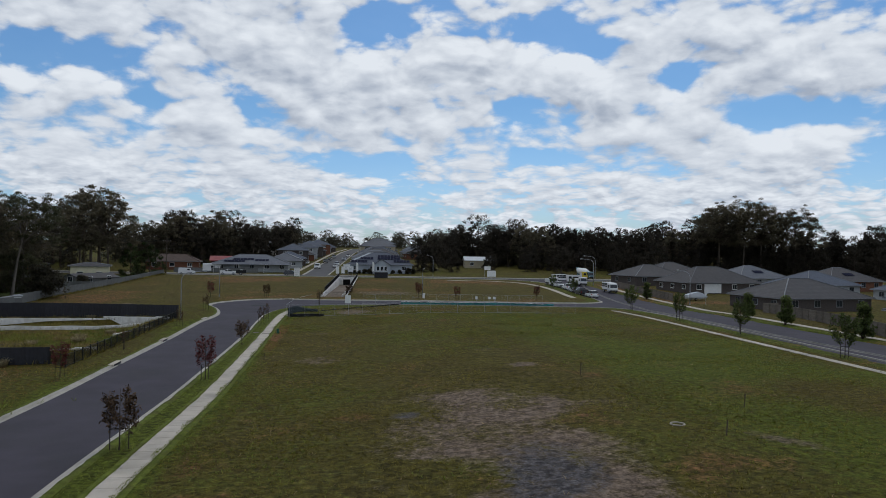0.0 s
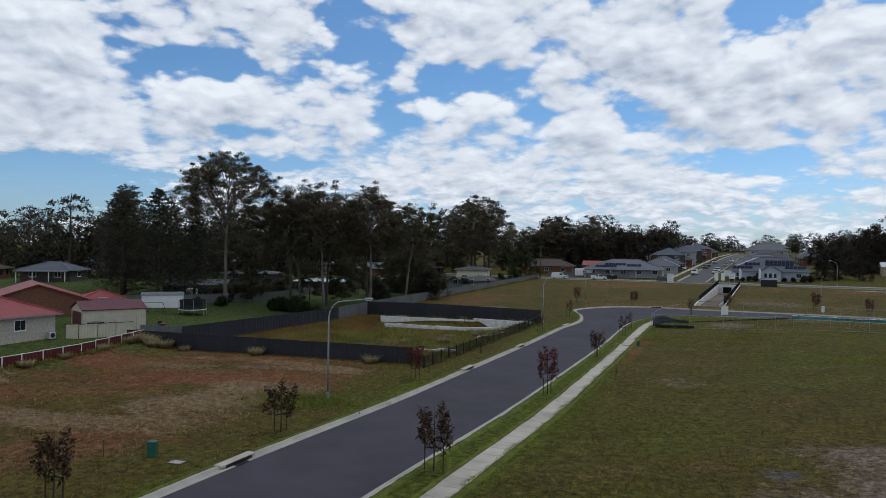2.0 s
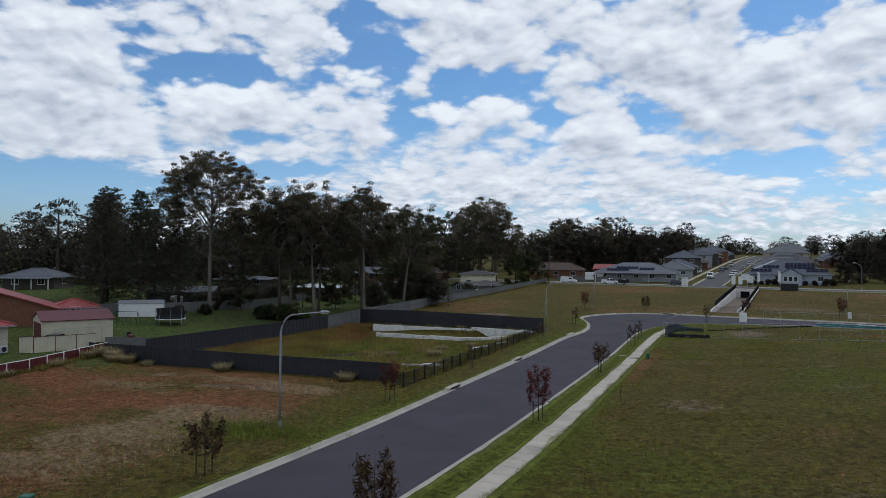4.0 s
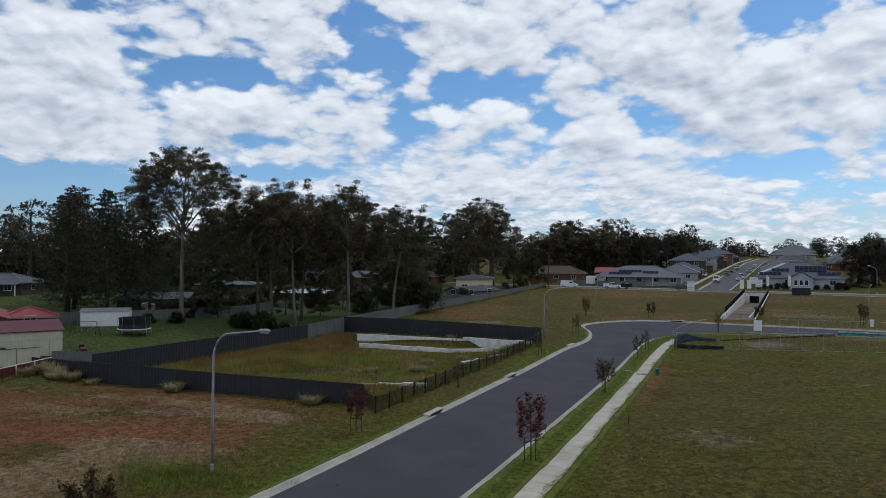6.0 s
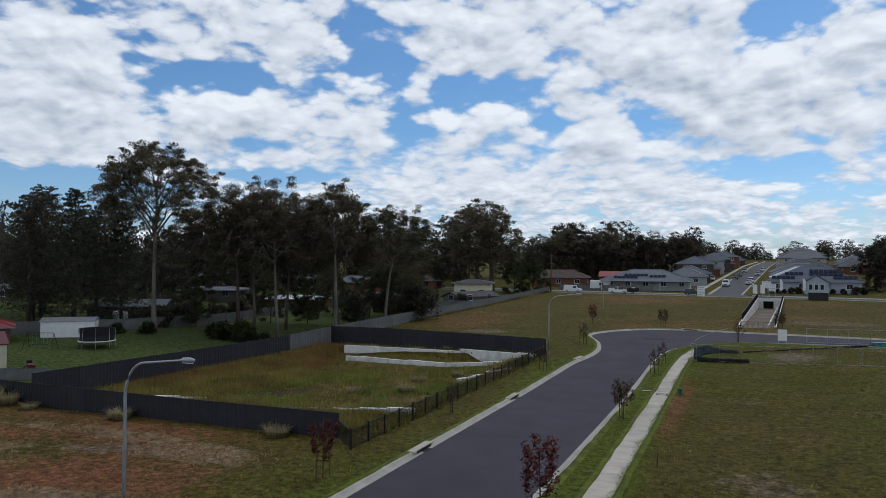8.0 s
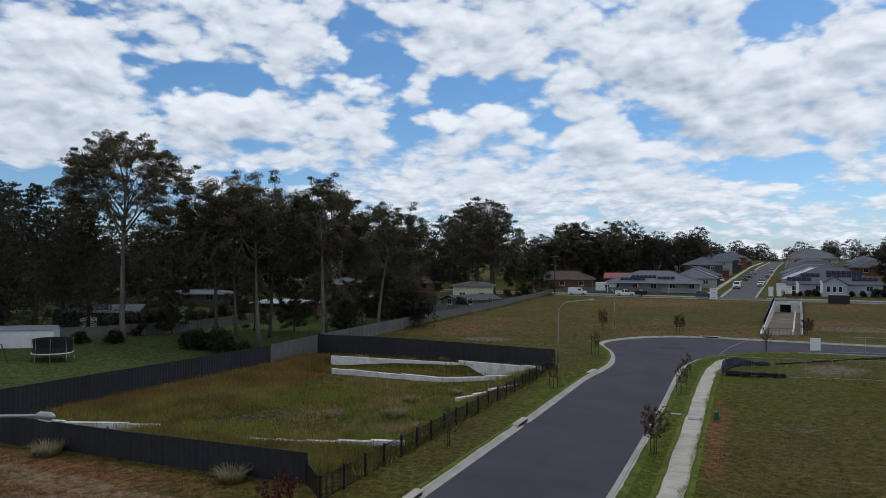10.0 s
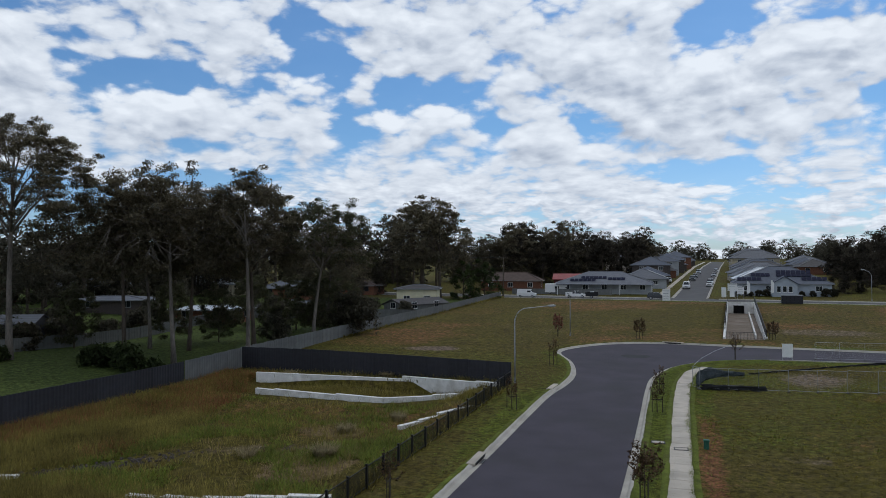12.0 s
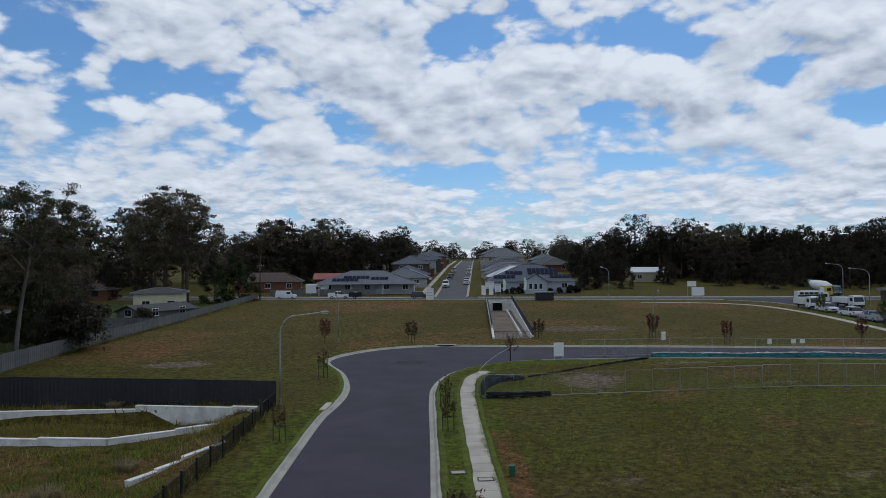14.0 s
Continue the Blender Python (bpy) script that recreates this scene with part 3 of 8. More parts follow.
def footpath(line, width, label, joint=1.5):
    """A concrete path of slabs with recessed joints; slabs near the camera are pieces of their own."""
    p = resample(line, joint)
    t = np.gradient(p, axis=0)
    t /= np.linalg.norm(t, axis=1)[:, None]
    nr = np.stack([t[:, 1], -t[:, 0]], 1) * width / 2
    z = G(p[:, 0], p[:, 1])
    root = tagged(new("footpath"), label, "footpath", kind="structure")
    bed = MB()
    for i in range(len(p) - 1):
        a, b = p[i] + (p[i + 1] - p[i]) * 0.008, p[i + 1] - (p[i + 1] - p[i]) * 0.008
        ring = [(*(a - nr[i]), z[i]), (*(a + nr[i]), z[i]), (*(b + nr[i + 1]), z[i + 1]), (*(b - nr[i + 1]), z[i + 1])]
        mb = MB()
        mb.add([(x, y, h - 0.15) for x, y, h in ring] + [(x, y, h + 0.045) for x, y, h in ring], [(3, 2, 1, 0), (4, 5, 6, 7), (0, 1, 5, 4), (1, 2, 6, 5), (2, 3, 7, 6), (3, 0, 4, 7)])
        part("slab", mb, SLAB, root)
        bed.add([(*(p[i] - nr[i]), z[i] + 0.03), (*(p[i] + nr[i]), z[i] + 0.03), (*(p[i + 1] + nr[i + 1]), z[i + 1] + 0.03), (*(p[i + 1] - nr[i + 1]), z[i + 1] + 0.03)], [(0, 1, 2, 3)])
    part("joint_bed", bed, OLD_ASPHALT, root)
    return root


SLAB = material("footpath_concrete", (0.44, 0.39, 0.325), 0.85, scale=0.9, vary=0.12, fine=22, bump=0.1, coords="World", stain=(0.26, 0.24, 0.20), rand=0.06)
PATH_LINE = [(6.6, -40), (7.4, 20), (8.15, 45), (8.7, 70), (8.95, 95), (9.05, 108), (9.3, 124), (9.7, 132), (10.6, 138), (12.2, 141)]
footpath(PATH_LINE, 1.4, "pale concrete footpath of jointed slabs along the grass")
footpath([(c_left(-10) - 3.6, -10), (c_left(60) - 4.2, 60), (c_left(132) - 5.2, 134)], 1.0, "concrete footpath beside the side street", 3.0)
footpath([(c_left(-10) + C_W + 3.5, -10), (c_left(100) + C_W + 3.5, 100), (c_left(200) + C_W + 3.5, 200)], 1.4, "concrete footpath before the fences", 3.0)
footpath([(e_left(245) - 3.4, 245), (e_left(400) - 3.4, 400), (e_left(540) - 3.4, 540)], 1.3, "concrete footpath climbing beside the far street", 6.0)
footpath([(c_left(165) - 4, 165), (c_left(200) - 5, 200), (72, 209), (66, 213.5), (52, 216.5)], 1.4, "concrete footpath round the far corner", 3.0)

# ---- more materials ----
CHARCOAL = material("charcoal_steel", (0.022, 0.022, 0.027), 0.6, scale=1.5, vary=0.2, fine=30, bump=0.05, rand=0.15)
GREY_STEEL = material("grey_green_steel", (0.135, 0.138, 0.134), 0.6, scale=1.2, vary=0.15, fine=30, bump=0.05, rand=0.10, stain=(0.10, 0.10, 0.09))
CREAM_STEEL = material("cream_steel", (0.50, 0.46, 0.34), 0.55, scale=1.0, vary=0.1, fine=30, bump=0.04, rand=0.05)
RED_STEEL = material("dark_red_steel", (0.085, 0.012, 0.014), 0.5, scale=1.0, vary=0.15, fine=30, bump=0.04, rand=0.08)
BLACK_METAL = material("black_powder_coat", (0.010, 0.010, 0.011), 0.45, vary=0.1, bump=0)
GALV = material("galvanised_steel", (0.34, 0.35, 0.37), 0.45, metal=0.6, scale=2, vary=0.12, fine=40, bump=0.02)
WHITE_PAINT = material("white_paint", (0.72, 0.72, 0.70), 0.6, scale=2, vary=0.06, bump=0.02)
WHITE_WALL = material("white_block_wall", (0.70, 0.685, 0.65), 0.85, scale=1.6, vary=0.12, fine=18, bump=0.2, stain=(0.40, 0.37, 0.31), coords="World")
WOOD = material("weathered_timber", (0.10, 0.078, 0.058), 0.9, scale=3, vary=0.3, fine=40, bump=0.2, rand=0.2)
BARK = material("dark_bark", (0.075, 0.058, 0.045), 0.95, scale=2.5, vary=0.4, fine=18, bump=0.5, stretch=(1, 1, 0.25))
PALE_BARK = material("pale_gum_bark", (0.15, 0.13, 0.112), 0.9, scale=1.2, vary=0.45, fine=14, bump=0.4, stain=(0.10, 0.075, 0.055), stretch=(1, 1, 0.2))
GUM = material("gum_leaves", (0.150, 0.128, 0.082), 0.7, scale=0.6, vary=0.3, fine=9, bump=0, island=0.45, rand=0.2, spec=0.25, leaf=0.5)
GUM_GREEN = material("olive_gum_leaves", (0.098, 0.100, 0.052), 0.7, scale=0.6, vary=0.3, fine=9, bump=0, island=0.45, rand=0.2, spec=0.25, leaf=0.5)
DARK_LEAF = material("dark_leaves", (0.098, 0.090, 0.064), 0.75, scale=0.6, vary=0.3, fine=9, bump=0, island=0.4, rand=0.2, spec=0.2, leaf=0.5)
# darker copy of the leaf colour, with the shade of dense far canopy in it
SHADED_WOOD_LEAF = material("shaded_wood_leaves", (0.058, 0.050, 0.038), 0.8, scale=0.6, vary=0.3, fine=9, bump=0, island=0.4, rand=0.2, spec=0.15, leaf=0.4)
CONIFER_LEAF = material("dark_conifer_sprays", (0.075, 0.085, 0.055), 0.75, scale=0.6, vary=0.3, fine=9, bump=0, island=0.4, rand=0.15, spec=0.2, leaf=0.4)
GREEN_LEAF = material("green_leaves", (0.060, 0.082, 0.028), 0.7, scale=0.8, vary=0.3, fine=9, bump=0, island=0.45, rand=0.15, spec=0.25, leaf=0.5)
RED_LEAF = material("red_leaves", (0.17, 0.048, 0.044), 0.7, scale=2, vary=0.35, fine=12, bump=0, island=0.5, rand=0.25, spec=0.25, leaf=0.5)
BROWN_LEAF = material("bronze_leaves", (0.115, 0.072, 0.042), 0.7, scale=2, vary=0.35, fine=12, bump=0, island=0.5, rand=0.25, spec=0.25, leaf=0.5)
GRASS_TUFT = material("field_grass_blades", (0.158, 0.134, 0.024), 0.8, scale=0.25, vary=0.4, fine=4, bump=0, island=0.5, coords="World", spec=0.15, leaf=0.5)
LUSH_TUFT = material("verge_grass_blades", (0.142, 0.172, 0.030), 0.8, scale=0.3, vary=0.3, fine=4, bump=0, island=0.4, coords="World", spec=0.15, leaf=0.5)
DRY_TUFT = material("dry_grass_blades", (0.26, 0.19, 0.10), 0.85, scale=0.3, vary=0.35, fine=4, bump=0, island=0.5, coords="World", spec=0.1, leaf=0.5)
PALE_TUFT = material("pale_feather_grass", (0.34, 0.285, 0.165), 0.85, scale=0.3, vary=0.3, fine=4, bump=0, island=0.4, coords="World", spec=0.1, leaf=0.55)
RUST_TUFT = material("rusty_grass_blades", (0.24, 0.108, 0.052), 0.85, scale=0.3, vary=0.35, fine=4, bump=0, island=0.5, coords="World", spec=0.1, leaf=0.5)
OLIVE_TUFT = material("tall_olive_grass", (0.185, 0.155, 0.042), 0.8, scale=0.25, vary=0.4, fine=4, bump=0, island=0.45, coords="World", spec=0.15, leaf=0.5)
BRICK = material("red_brown_brick", (0.17, 0.075, 0.045), 0.9, scale=4, vary=0.3, fine=12, bump=0.2)
PALE_BRICK = material("pale_brick", (0.42, 0.37, 0.31), 0.9, scale=4, vary=0.2, fine=14, bump=0.2)
GREY_RENDER = material("grey_render", (0.33, 0.345, 0.35), 0.85, scale=1, vary=0.1, fine=20, bump=0.08)
BLUE_BOARD = material("pale_blue_weatherboard", (0.35, 0.385, 0.425), 0.75, scale=1, vary=0.08, fine=20, bump=0.08)
CREAM_BOARD = material("cream_weatherboard", (0.40, 0.345, 0.24), 0.8, scale=1, vary=0.08, fine=20, bump=0.08)
PALE_CREAM = material("pale_cream_board", (0.62, 0.57, 0.40), 0.8, scale=1, vary=0.08, fine=20, bump=0.08)
DARK_BRICK = material("dark_brick", (0.075, 0.062, 0.056), 0.9, scale=4, vary=0.3, fine=14, bump=0.2)
TILE_DARK = material("charcoal_roof_tile", (0.046, 0.043, 0.045), 0.7, scale=1.2, vary=0.18, fine=8, bump=0.4, rand=0.15, courses=1.3)
TILE_GREY = material("grey_roof_tile", (0.088, 0.096, 0.115), 0.65, scale=1.2, vary=0.14, fine=8, bump=0.35, rand=0.12, courses=1.3)
TILE_BLUE = material("blue_grey_roof", (0.062, 0.075, 0.104), 0.7, scale=1.2, vary=0.12, fine=8, bump=0.3, rand=0.12, courses=1.3)
TILE_BROWN = material("brown_roof_tile", (0.075, 0.050, 0.040), 0.8, scale=1.2, vary=0.25, fine=8, bump=0.4)
RED_ROOF = material("red_metal_roof", (0.24, 0.042, 0.040), 0.5, scale=0.8, vary=0.14, fine=10, bump=0.05)
PALE_ROOF = material("pale_metal_roof", (0.46, 0.49, 0.52), 0.45, scale=0.8, vary=0.08, fine=10, bump=0.05)
MAROON_ROOF = material("maroon_metal_roof", (0.10, 0.022, 0.028), 0.5, scale=0.8, vary=0.12, fine=10, bump=0.05)
RIDGE = material("ridge_mortar_grey", (0.17, 0.175, 0.185), 0.8, scale=2, vary=0.15, fine=12, bump=0.2, rand=0.3)
PALING = material("grey_paling_timber", (0.150, 0.128, 0.105), 0.9, scale=3, vary=0.3, fine=40, bump=0.2, rand=0.15)
SLATE_CLOTH = material("slate_shade_cloth", (0.034, 0.045, 0.052), 0.85, scale=3, vary=0.35, fine=25, bump=0.3)
FRESH_LEAF = material("fresh_green_leaves", (0.110, 0.142, 0.042), 0.7, scale=0.8, vary=0.3, fine=9, bump=0, island=0.45, rand=0.15, spec=0.25, leaf=0.5)
GUTTER = material("grey_gutter", (0.22, 0.23, 0.24), 0.5, vary=0.06, bump=0)
GLASS = glass_material("window_glass", (0.020, 0.024, 0.028), 0.08)
SOLAR = material("solar_glass", (0.012, 0.014, 0.032), 0.6, vary=0.1, bump=0, spec=0.02)
BLACK_PLASTIC = material("black_plastic", (0.012, 0.012, 0.013), 0.6, vary=0.15, bump=0)
GREEN_PLASTIC = material("green_plastic", (0.022, 0.10, 0.065), 0.55, vary=0.1, bump=0)
TEAL_CLOTH = material("teal_shade_cloth", (0.045, 0.22, 0.23), 0.8, scale=3, vary=0.35, fine=25, bump=0.3)
TYRE = material("tyre_rubber", (0.012, 0.012, 0.012), 0.85, vary=0.1, bump=0)
CHROME = material("wheel_alloy", (0.40, 0.40, 0.41), 0.35, metal=0.8, vary=0.05, bump=0)
LAMP_RED = material("tail_lamp_red", (0.30, 0.012, 0.012), 0.3, vary=0.05, bump=0)
LAMP_CLEAR = material("headlamp_clear", (0.65, 0.66, 0.66), 0.2, vary=0.05, bump=0)


def car_paint(name, colour):
    return material(name, colour, 0.3, scale=1, vary=0.04, fine=10, bump=0, spec=0.5)


WHITE_CAR, BLUE_CAR, BLACK_CAR, SILVER_CAR, YELLOW_CAR, GREY_CAR = (car_paint(n, c) for n, c in (
    ("white_car_paint", (0.70, 0.70, 0.69)), ("blue_car_paint", (0.02, 0.07, 0.20)), ("black_car_paint", (0.016, 0.018, 0.022)),
    ("silver_car_paint", (0.36, 0.38, 0.40)), ("yellow_machine_paint", (0.55, 0.42, 0.03)), ("teal_grey_paint", (0.12, 0.22, 0.24))))


# ---- fences ----
def runs(points, step):
    """Splits a line into bays of about step metres: start, end, heading in degrees, length."""
    out = []
    for (x0, y0), (x1, y1) in zip(points, points[1:]):
        n = max(1, round(math.hypot(x1 - x0, y1 - y0) / step))
        for i in range(n):
            a, b = (x0 + (x1 - x0) * i / n, y0 + (y1 - y0) * i / n), (x0 + (x1 - x0) * (i + 1) / n, y0 + (y1 - y0) * (i + 1) / n)
            out.append((a, b))
    return out


def sheet_fence(points, height, mat, label, post_mat=None, tops=None, bay=2.4, rib=0.19):
    """A steel sheet fence: ribbed panels between posts, with a rail along top and bottom."""
    root = thing("sheet_fence", Matrix.Identity(4), label, "fence")
    bays = runs(points, bay)
    length = sum(math.dist(a, b) for a, b in bays)
    gone = 0.0
    for k, (a, b) in enumerate(bays):
        w = math.dist(a, b)
        if tops:
            z1a, z1b = np.interp([gone / length, (gone + w) / length], [i / (len(tops) - 1) for i in range(len(tops))], tops)
        else:
            z1a, z1b = g(*a) + height, g(*b) + height
        gone += w
        top = (z1a + z1b) / 2
        low = min(g(*a), g(*b)) - 0.12
        m = pose(a[0], a[1], 0, 0, 0, math.degrees(math.atan2(b[1] - a[1], b[0] - a[0])))
        n = max(4, int(w / rib))
        mb = MB()
        v, f = [], []
        for i in range(n + 1):
            x = 0.03 + (w - 0.06) * i / n
            y = 0.016 if i % 2 else -0.016
            v += [(x, y, low), (x, y, top - 0.02)]
        f = [(2 * i, 2 * i + 2, 2 * i + 3, 2 * i + 1) for i in range(n)]
        mb.add(v, f)
        part("panel", mb, mat, root, m=m)
        mb = MB().box(0, w, -0.024, 0.024, top - 0.05, top + 0.01)
        part("rail", mb, post_mat or mat, root, m=m)
        mb = MB().box(-0.03, 0.03, -0.034, 0.034, low - 0.2, top + 0.015)
        part("post", mb, post_mat or mat, root, m=m)
    return root


sheet_fence([(-9.4, 81.9), (-22, 81.8), (-40, 82.6), (-49.6, 83.4)], 1.8, CHARCOAL, "dark charcoal steel sheet fence across the dry paddock", tops=[1.2, 1.15, 1.05, 0.95, 0.75])
sheet_fence([(-6.5, 126.0), (-20, 127.6), (-40.0, 130.4)], 2.0, CHARCOAL, "dark charcoal steel sheet fence behind white walls", tops=[1.98, 2.08, 2.1, 1.86])
sheet_fence([(-40.1, 82.8), (-40.3, 120.4)], 1.8, CHARCOAL, "dark charcoal steel sheet fence beside a mown yard", tops=[1.7, 1.6, 1.48, 1.42])
sheet_fence([(-40.3, 120.6), (-40.2, 130.4), (-38.8, 153.4), (-35.5, 190), (-33.2, 233.5)], 1.7, GREY_STEEL, "pale grey green steel sheet fence up the slope", tops=[1.45, 1.95, 2.4, 2.85, 3.3, 3.7, 4.15, 4.7])
sheet_fence([(-49.8, 86), (-44.5, 90.5), (-40.6, 93.0)], 1.1, GREY_STEEL, "low grey steel sheet fence beside the lawn")
sheet_fence([(-78, 100), (-72.5, 111), (-67.3, 119), (-67.3, 123.3), (-68.2, 139), (-69.9, 158.7), (-71.5, 173), (-72, 200)], 1.7, GREY_STEEL, "grey steel sheet fence at the back of the lawn")
sheet_fence([(-71.6, 174), (-55, 178), (-36.8, 180)], 1.7, GREY_STEEL, "grey steel sheet fence between back yards")


def post_and_panel(points, height, label):
    """Low dark red sheet fence with white posts and capping."""
    root = thing("low_fence", Matrix.Identity(4), label, "fence")
    for a, b in runs(points, 2.4):
        w = math.dist(a, b)
        z = g((a[0] + b[0]) / 2, (a[1] + b[1]) / 2)
        m = pose(a[0], a[1], z, 0, 0, math.degrees(math.atan2(b[1] - a[1], b[0] - a[0])))
        mb = MB()
        n = 12
        v = []
        for i in range(n + 1):
            x, y = w * i / n, 0.014 if i % 2 else -0.014
            v += [(x, y, -0.05), (x, y, height)]
        mb.add(v, [(2 * i, 2 * i + 2, 2 * i + 3, 2 * i + 1) for i in range(n)])
        part("panel", mb, RED_STEEL, root, m=m)
        part("post", MB().box(-0.05, 0.05, -0.05, 0.05, -0.3, height + 0.08), WHITE_PAINT, root, m=m)
        part("capping", MB().box(0.05, w - 0.05, -0.03, 0.03, height, height + 0.07), WHITE_PAINT, root, m=m)
    return root


post_and_panel([(-43.0, 58.0), (-43.3, 64.3), (-44.2, 72), (-47.0, 83.8)], 1.0, "low dark red fence with white posts beside dry grass")
sheet_fence([(-52.0, 76.6), (-51.0, 77.6), (-49.2, 84.2)], 1.75, CREAM_STEEL, "cream steel sheet fence with dark red posts", post_mat=RED_STEEL)


def bar_fence(points, height, label):
    """Black tubular fence: posts, two rails and upright bars."""
    root = thing("tubular_fence", Matrix.Identity(4), label, "fence")
    bars = {}
    for a, b in runs(points, 2.4):
        w = math.dist(a, b)
        za, zb = g(*a), g(*b)
        m = pose(a[0], a[1], (za + zb) / 2, 0, 0, math.degrees(math.atan2(b[1] - a[1], b[0] - a[0])))
        key = round(w, 1)
        if key not in bars:
            mb = MB()
            n = int(w / 0.11)
            for i in range(1, n):
                x = w * i / n
                mb.box(x - 0.009, x + 0.009, -0.009, 0.009, 0.06, height - 0.02)
            bars[key] = mb.data("infill", BLACK_METAL)
        tagged(part("infill", bars[key], None, root, m=m), kind="stuff")
        part("rail", MB().box(0, w, -0.02, 0.02, height - 0.06, height - 0.015), BLACK_METAL, root, m=m)
        part("rail", MB().box(0, w, -0.02, 0.02, 0.12, 0.165), BLACK_METAL, root, m=m)
        part("post", MB().box(-0.06, 0.06, -0.06, 0.06, -0.3, height + 0.1, b=0.01), BLACK_METAL, root, m=m)
    return root


bar_fence([(-9.3, 81.7), (-7.1, 79.6), (-7.0, 100), (-6.5, 125.8)], 1.25, "black tubular steel fence along the verge")


# ---- retaining walls of the fenced block ----
def block_wall(points, tops, label, thick=0.32):
    root = thing("retaining_wall", Matrix.Identity(4), label, "wall")
    lens = [0]
    for a, b in zip(points, points[1:]):
        lens.append(lens[-1] + math.dist(a, b))
    for i, (a, b) in enumerate(zip(points, points[1:])):
        w = math.dist(a, b)
        n = max(1, round(w / 2.4))
        for k in range(n):
            s = (lens[i] + w * (k + 0.5) / n)
            top = float(np.interp(s, [l for l in lens], tops))
            top = round(top / 0.1) * 0.1
            p = (a[0] + (b[0] - a[0]) * k / n, a[1] + (b[1] - a[1]) * k / n)
            m = pose(p[0], p[1], 0, 0, 0, math.degrees(math.atan2(b[1] - a[1], b[0] - a[0])))
            low = g(*p) - 1.3
            part("wall_section", MB().box(0.006, w / n - 0.006, -thick / 2, thick / 2, low, top - 0.06), WHITE_WALL, root, m=m)
            part("coping", MB().box(0.003, w / n - 0.003, -thick / 2 - 0.03, thick / 2 + 0.03, top - 0.055, top, b=0.015), WHITE_WALL, root, m=m)
    return root


block_wall([(-34.6, 125.2), (-26, 125.5), (-17.7, 125.7)], [-0.1, -0.15, -0.15], "white concrete block retaining wall with stepped top")
block_wall([(-17.7, 125.7), (-12, 124.8), (-7.2, 124.0)], [0.15, 0.2, 0.3], "white concrete block retaining wall rising to the street")
block_wall([(-31.0, 119.6), (-24, 118.5), (-16.4, 117.6)], [-0.7, -0.6, -0.5], "long white concrete block retaining wall in grass")
block_wall([(-16.4, 117.6), (-12.5, 119.9), (-8.3, 122.4)], [-0.5, -0.45, -0.35], "sloping white concrete retaining wall turning to the street")
block_wall([(-11.0, 107.8), (-9.2, 111.6), (-7.5, 115.4)], [-0.6, -0.3, -0.1], "short white retaining wall beside the black fence")
block_wall([(-39.2, 85.6), (-34, 87.0), (-27.3, 89.6)], [-0.3, -0.35, -0.5], "white retaining wall inside the dark fence")
block_wall([(-18.4, 88.3), (-14, 88.6), (-7.6, 90.2)], [-0.35, -0.2, 0.15], "low white retaining wall half hidden by grass")
rub = MB()
for i in range(260):
    s = rng.random()
    x, y = -27 + 6 * s + rng.normal(0, 0.7), 90 + 6.5 * s + rng.normal(0, 0.6)
    r = rng.uniform(0.03, 0.11)
    m = pose(x, y, g(x, y) + r * 0.4, *(rng.random(3) * 360))
    rub.box(-r, r, -r * 0.8, r * 0.8, -r * 0.5, r * 0.5, m, b=r * 0.25)
tagged(part("rubble", rub, DARK_BRICK), "scattered dark broken rubble in weeds", "rubble", kind="stuff")


# ---- lamps, poles ----
def street_lamp(x, y, heading, label, h=7.6, reach=4.0):
    root = thing("street_lamp", pose(x, y, g(x, y), 0, 0, heading), label, "street lamp", "street lamps")
    pts = [(0, 0, 0.25), (0, 0, 3), (0, 0, h - 1.7)]
    for k in range(1, 8):
        a = math.pi / 2 * k / 7
        pts.append((1.25 * (1 - math.cos(a)), 0, h - 1.7 + 1.45 * math.sin(a)))
    pts.append((reach - 0.65, 0, h))
    radii = [0.085, 0.078, 0.068] + [0.062 - 0.002 * k for k in range(1, 8)] + [0.038]
    part("pole", MB().tube(pts, radii, 10), GALV, root, smooth=True)
    part("base_sleeve", MB().tube([(0, 0, -0.2), (0, 0, 0.5), (0, 0, 0.52)], [0.115, 0.112, 0.09], 10), GALV, root)
    head = part("lamp_head", MB().tube([(reach - 0.75, 0, h - 0.01), (reach - 0.6, 0, h + 0.01), (reach - 0.2, 0, h + 0.03), (reach, 0, h + 0.035)], [0.045, 0.10, 0.11, 0.05], 8), GALV, root, smooth=True)
    part("lens", MB().box(reach - 0.58, reach - 0.12, -0.07, 0.07, h - 0.10, h - 0.07), LAMP_CLEAR, head)
    return root


street_lamp(-8.0, 62.7, -6, "galvanised curved arm street lamp in long grass", 7.85)
street_lamp(-6.2, 126.4, 4, "galvanised curved arm street lamp beside black fence")
street_lamp(-5.9, 163.3, -90, "galvanised street lamp at the bend in the road", 6.4, 2.6)
street_lamp(38.2, 166.5, -90, "galvanised street lamp in the open grass", 6.4, 2.6)
street_lamp(50.5, 236.5, 190, "galvanised street lamp beside the cross road", 7.0, 2.2)
street_lamp(103.5, 229.0, 175, "tall curved street lamp beside parked trucks", 7.6, 4.0)
street_lamp(c_left(203) + C_W + 2, 203.0, 175, "curved street lamp beside dark roofed houses", 7.6, 4.0)
street_lamp(c_left(146) + C_W + 6, 148.0, 175, "curved street lamp at a driveway", 7.4, 3.0)


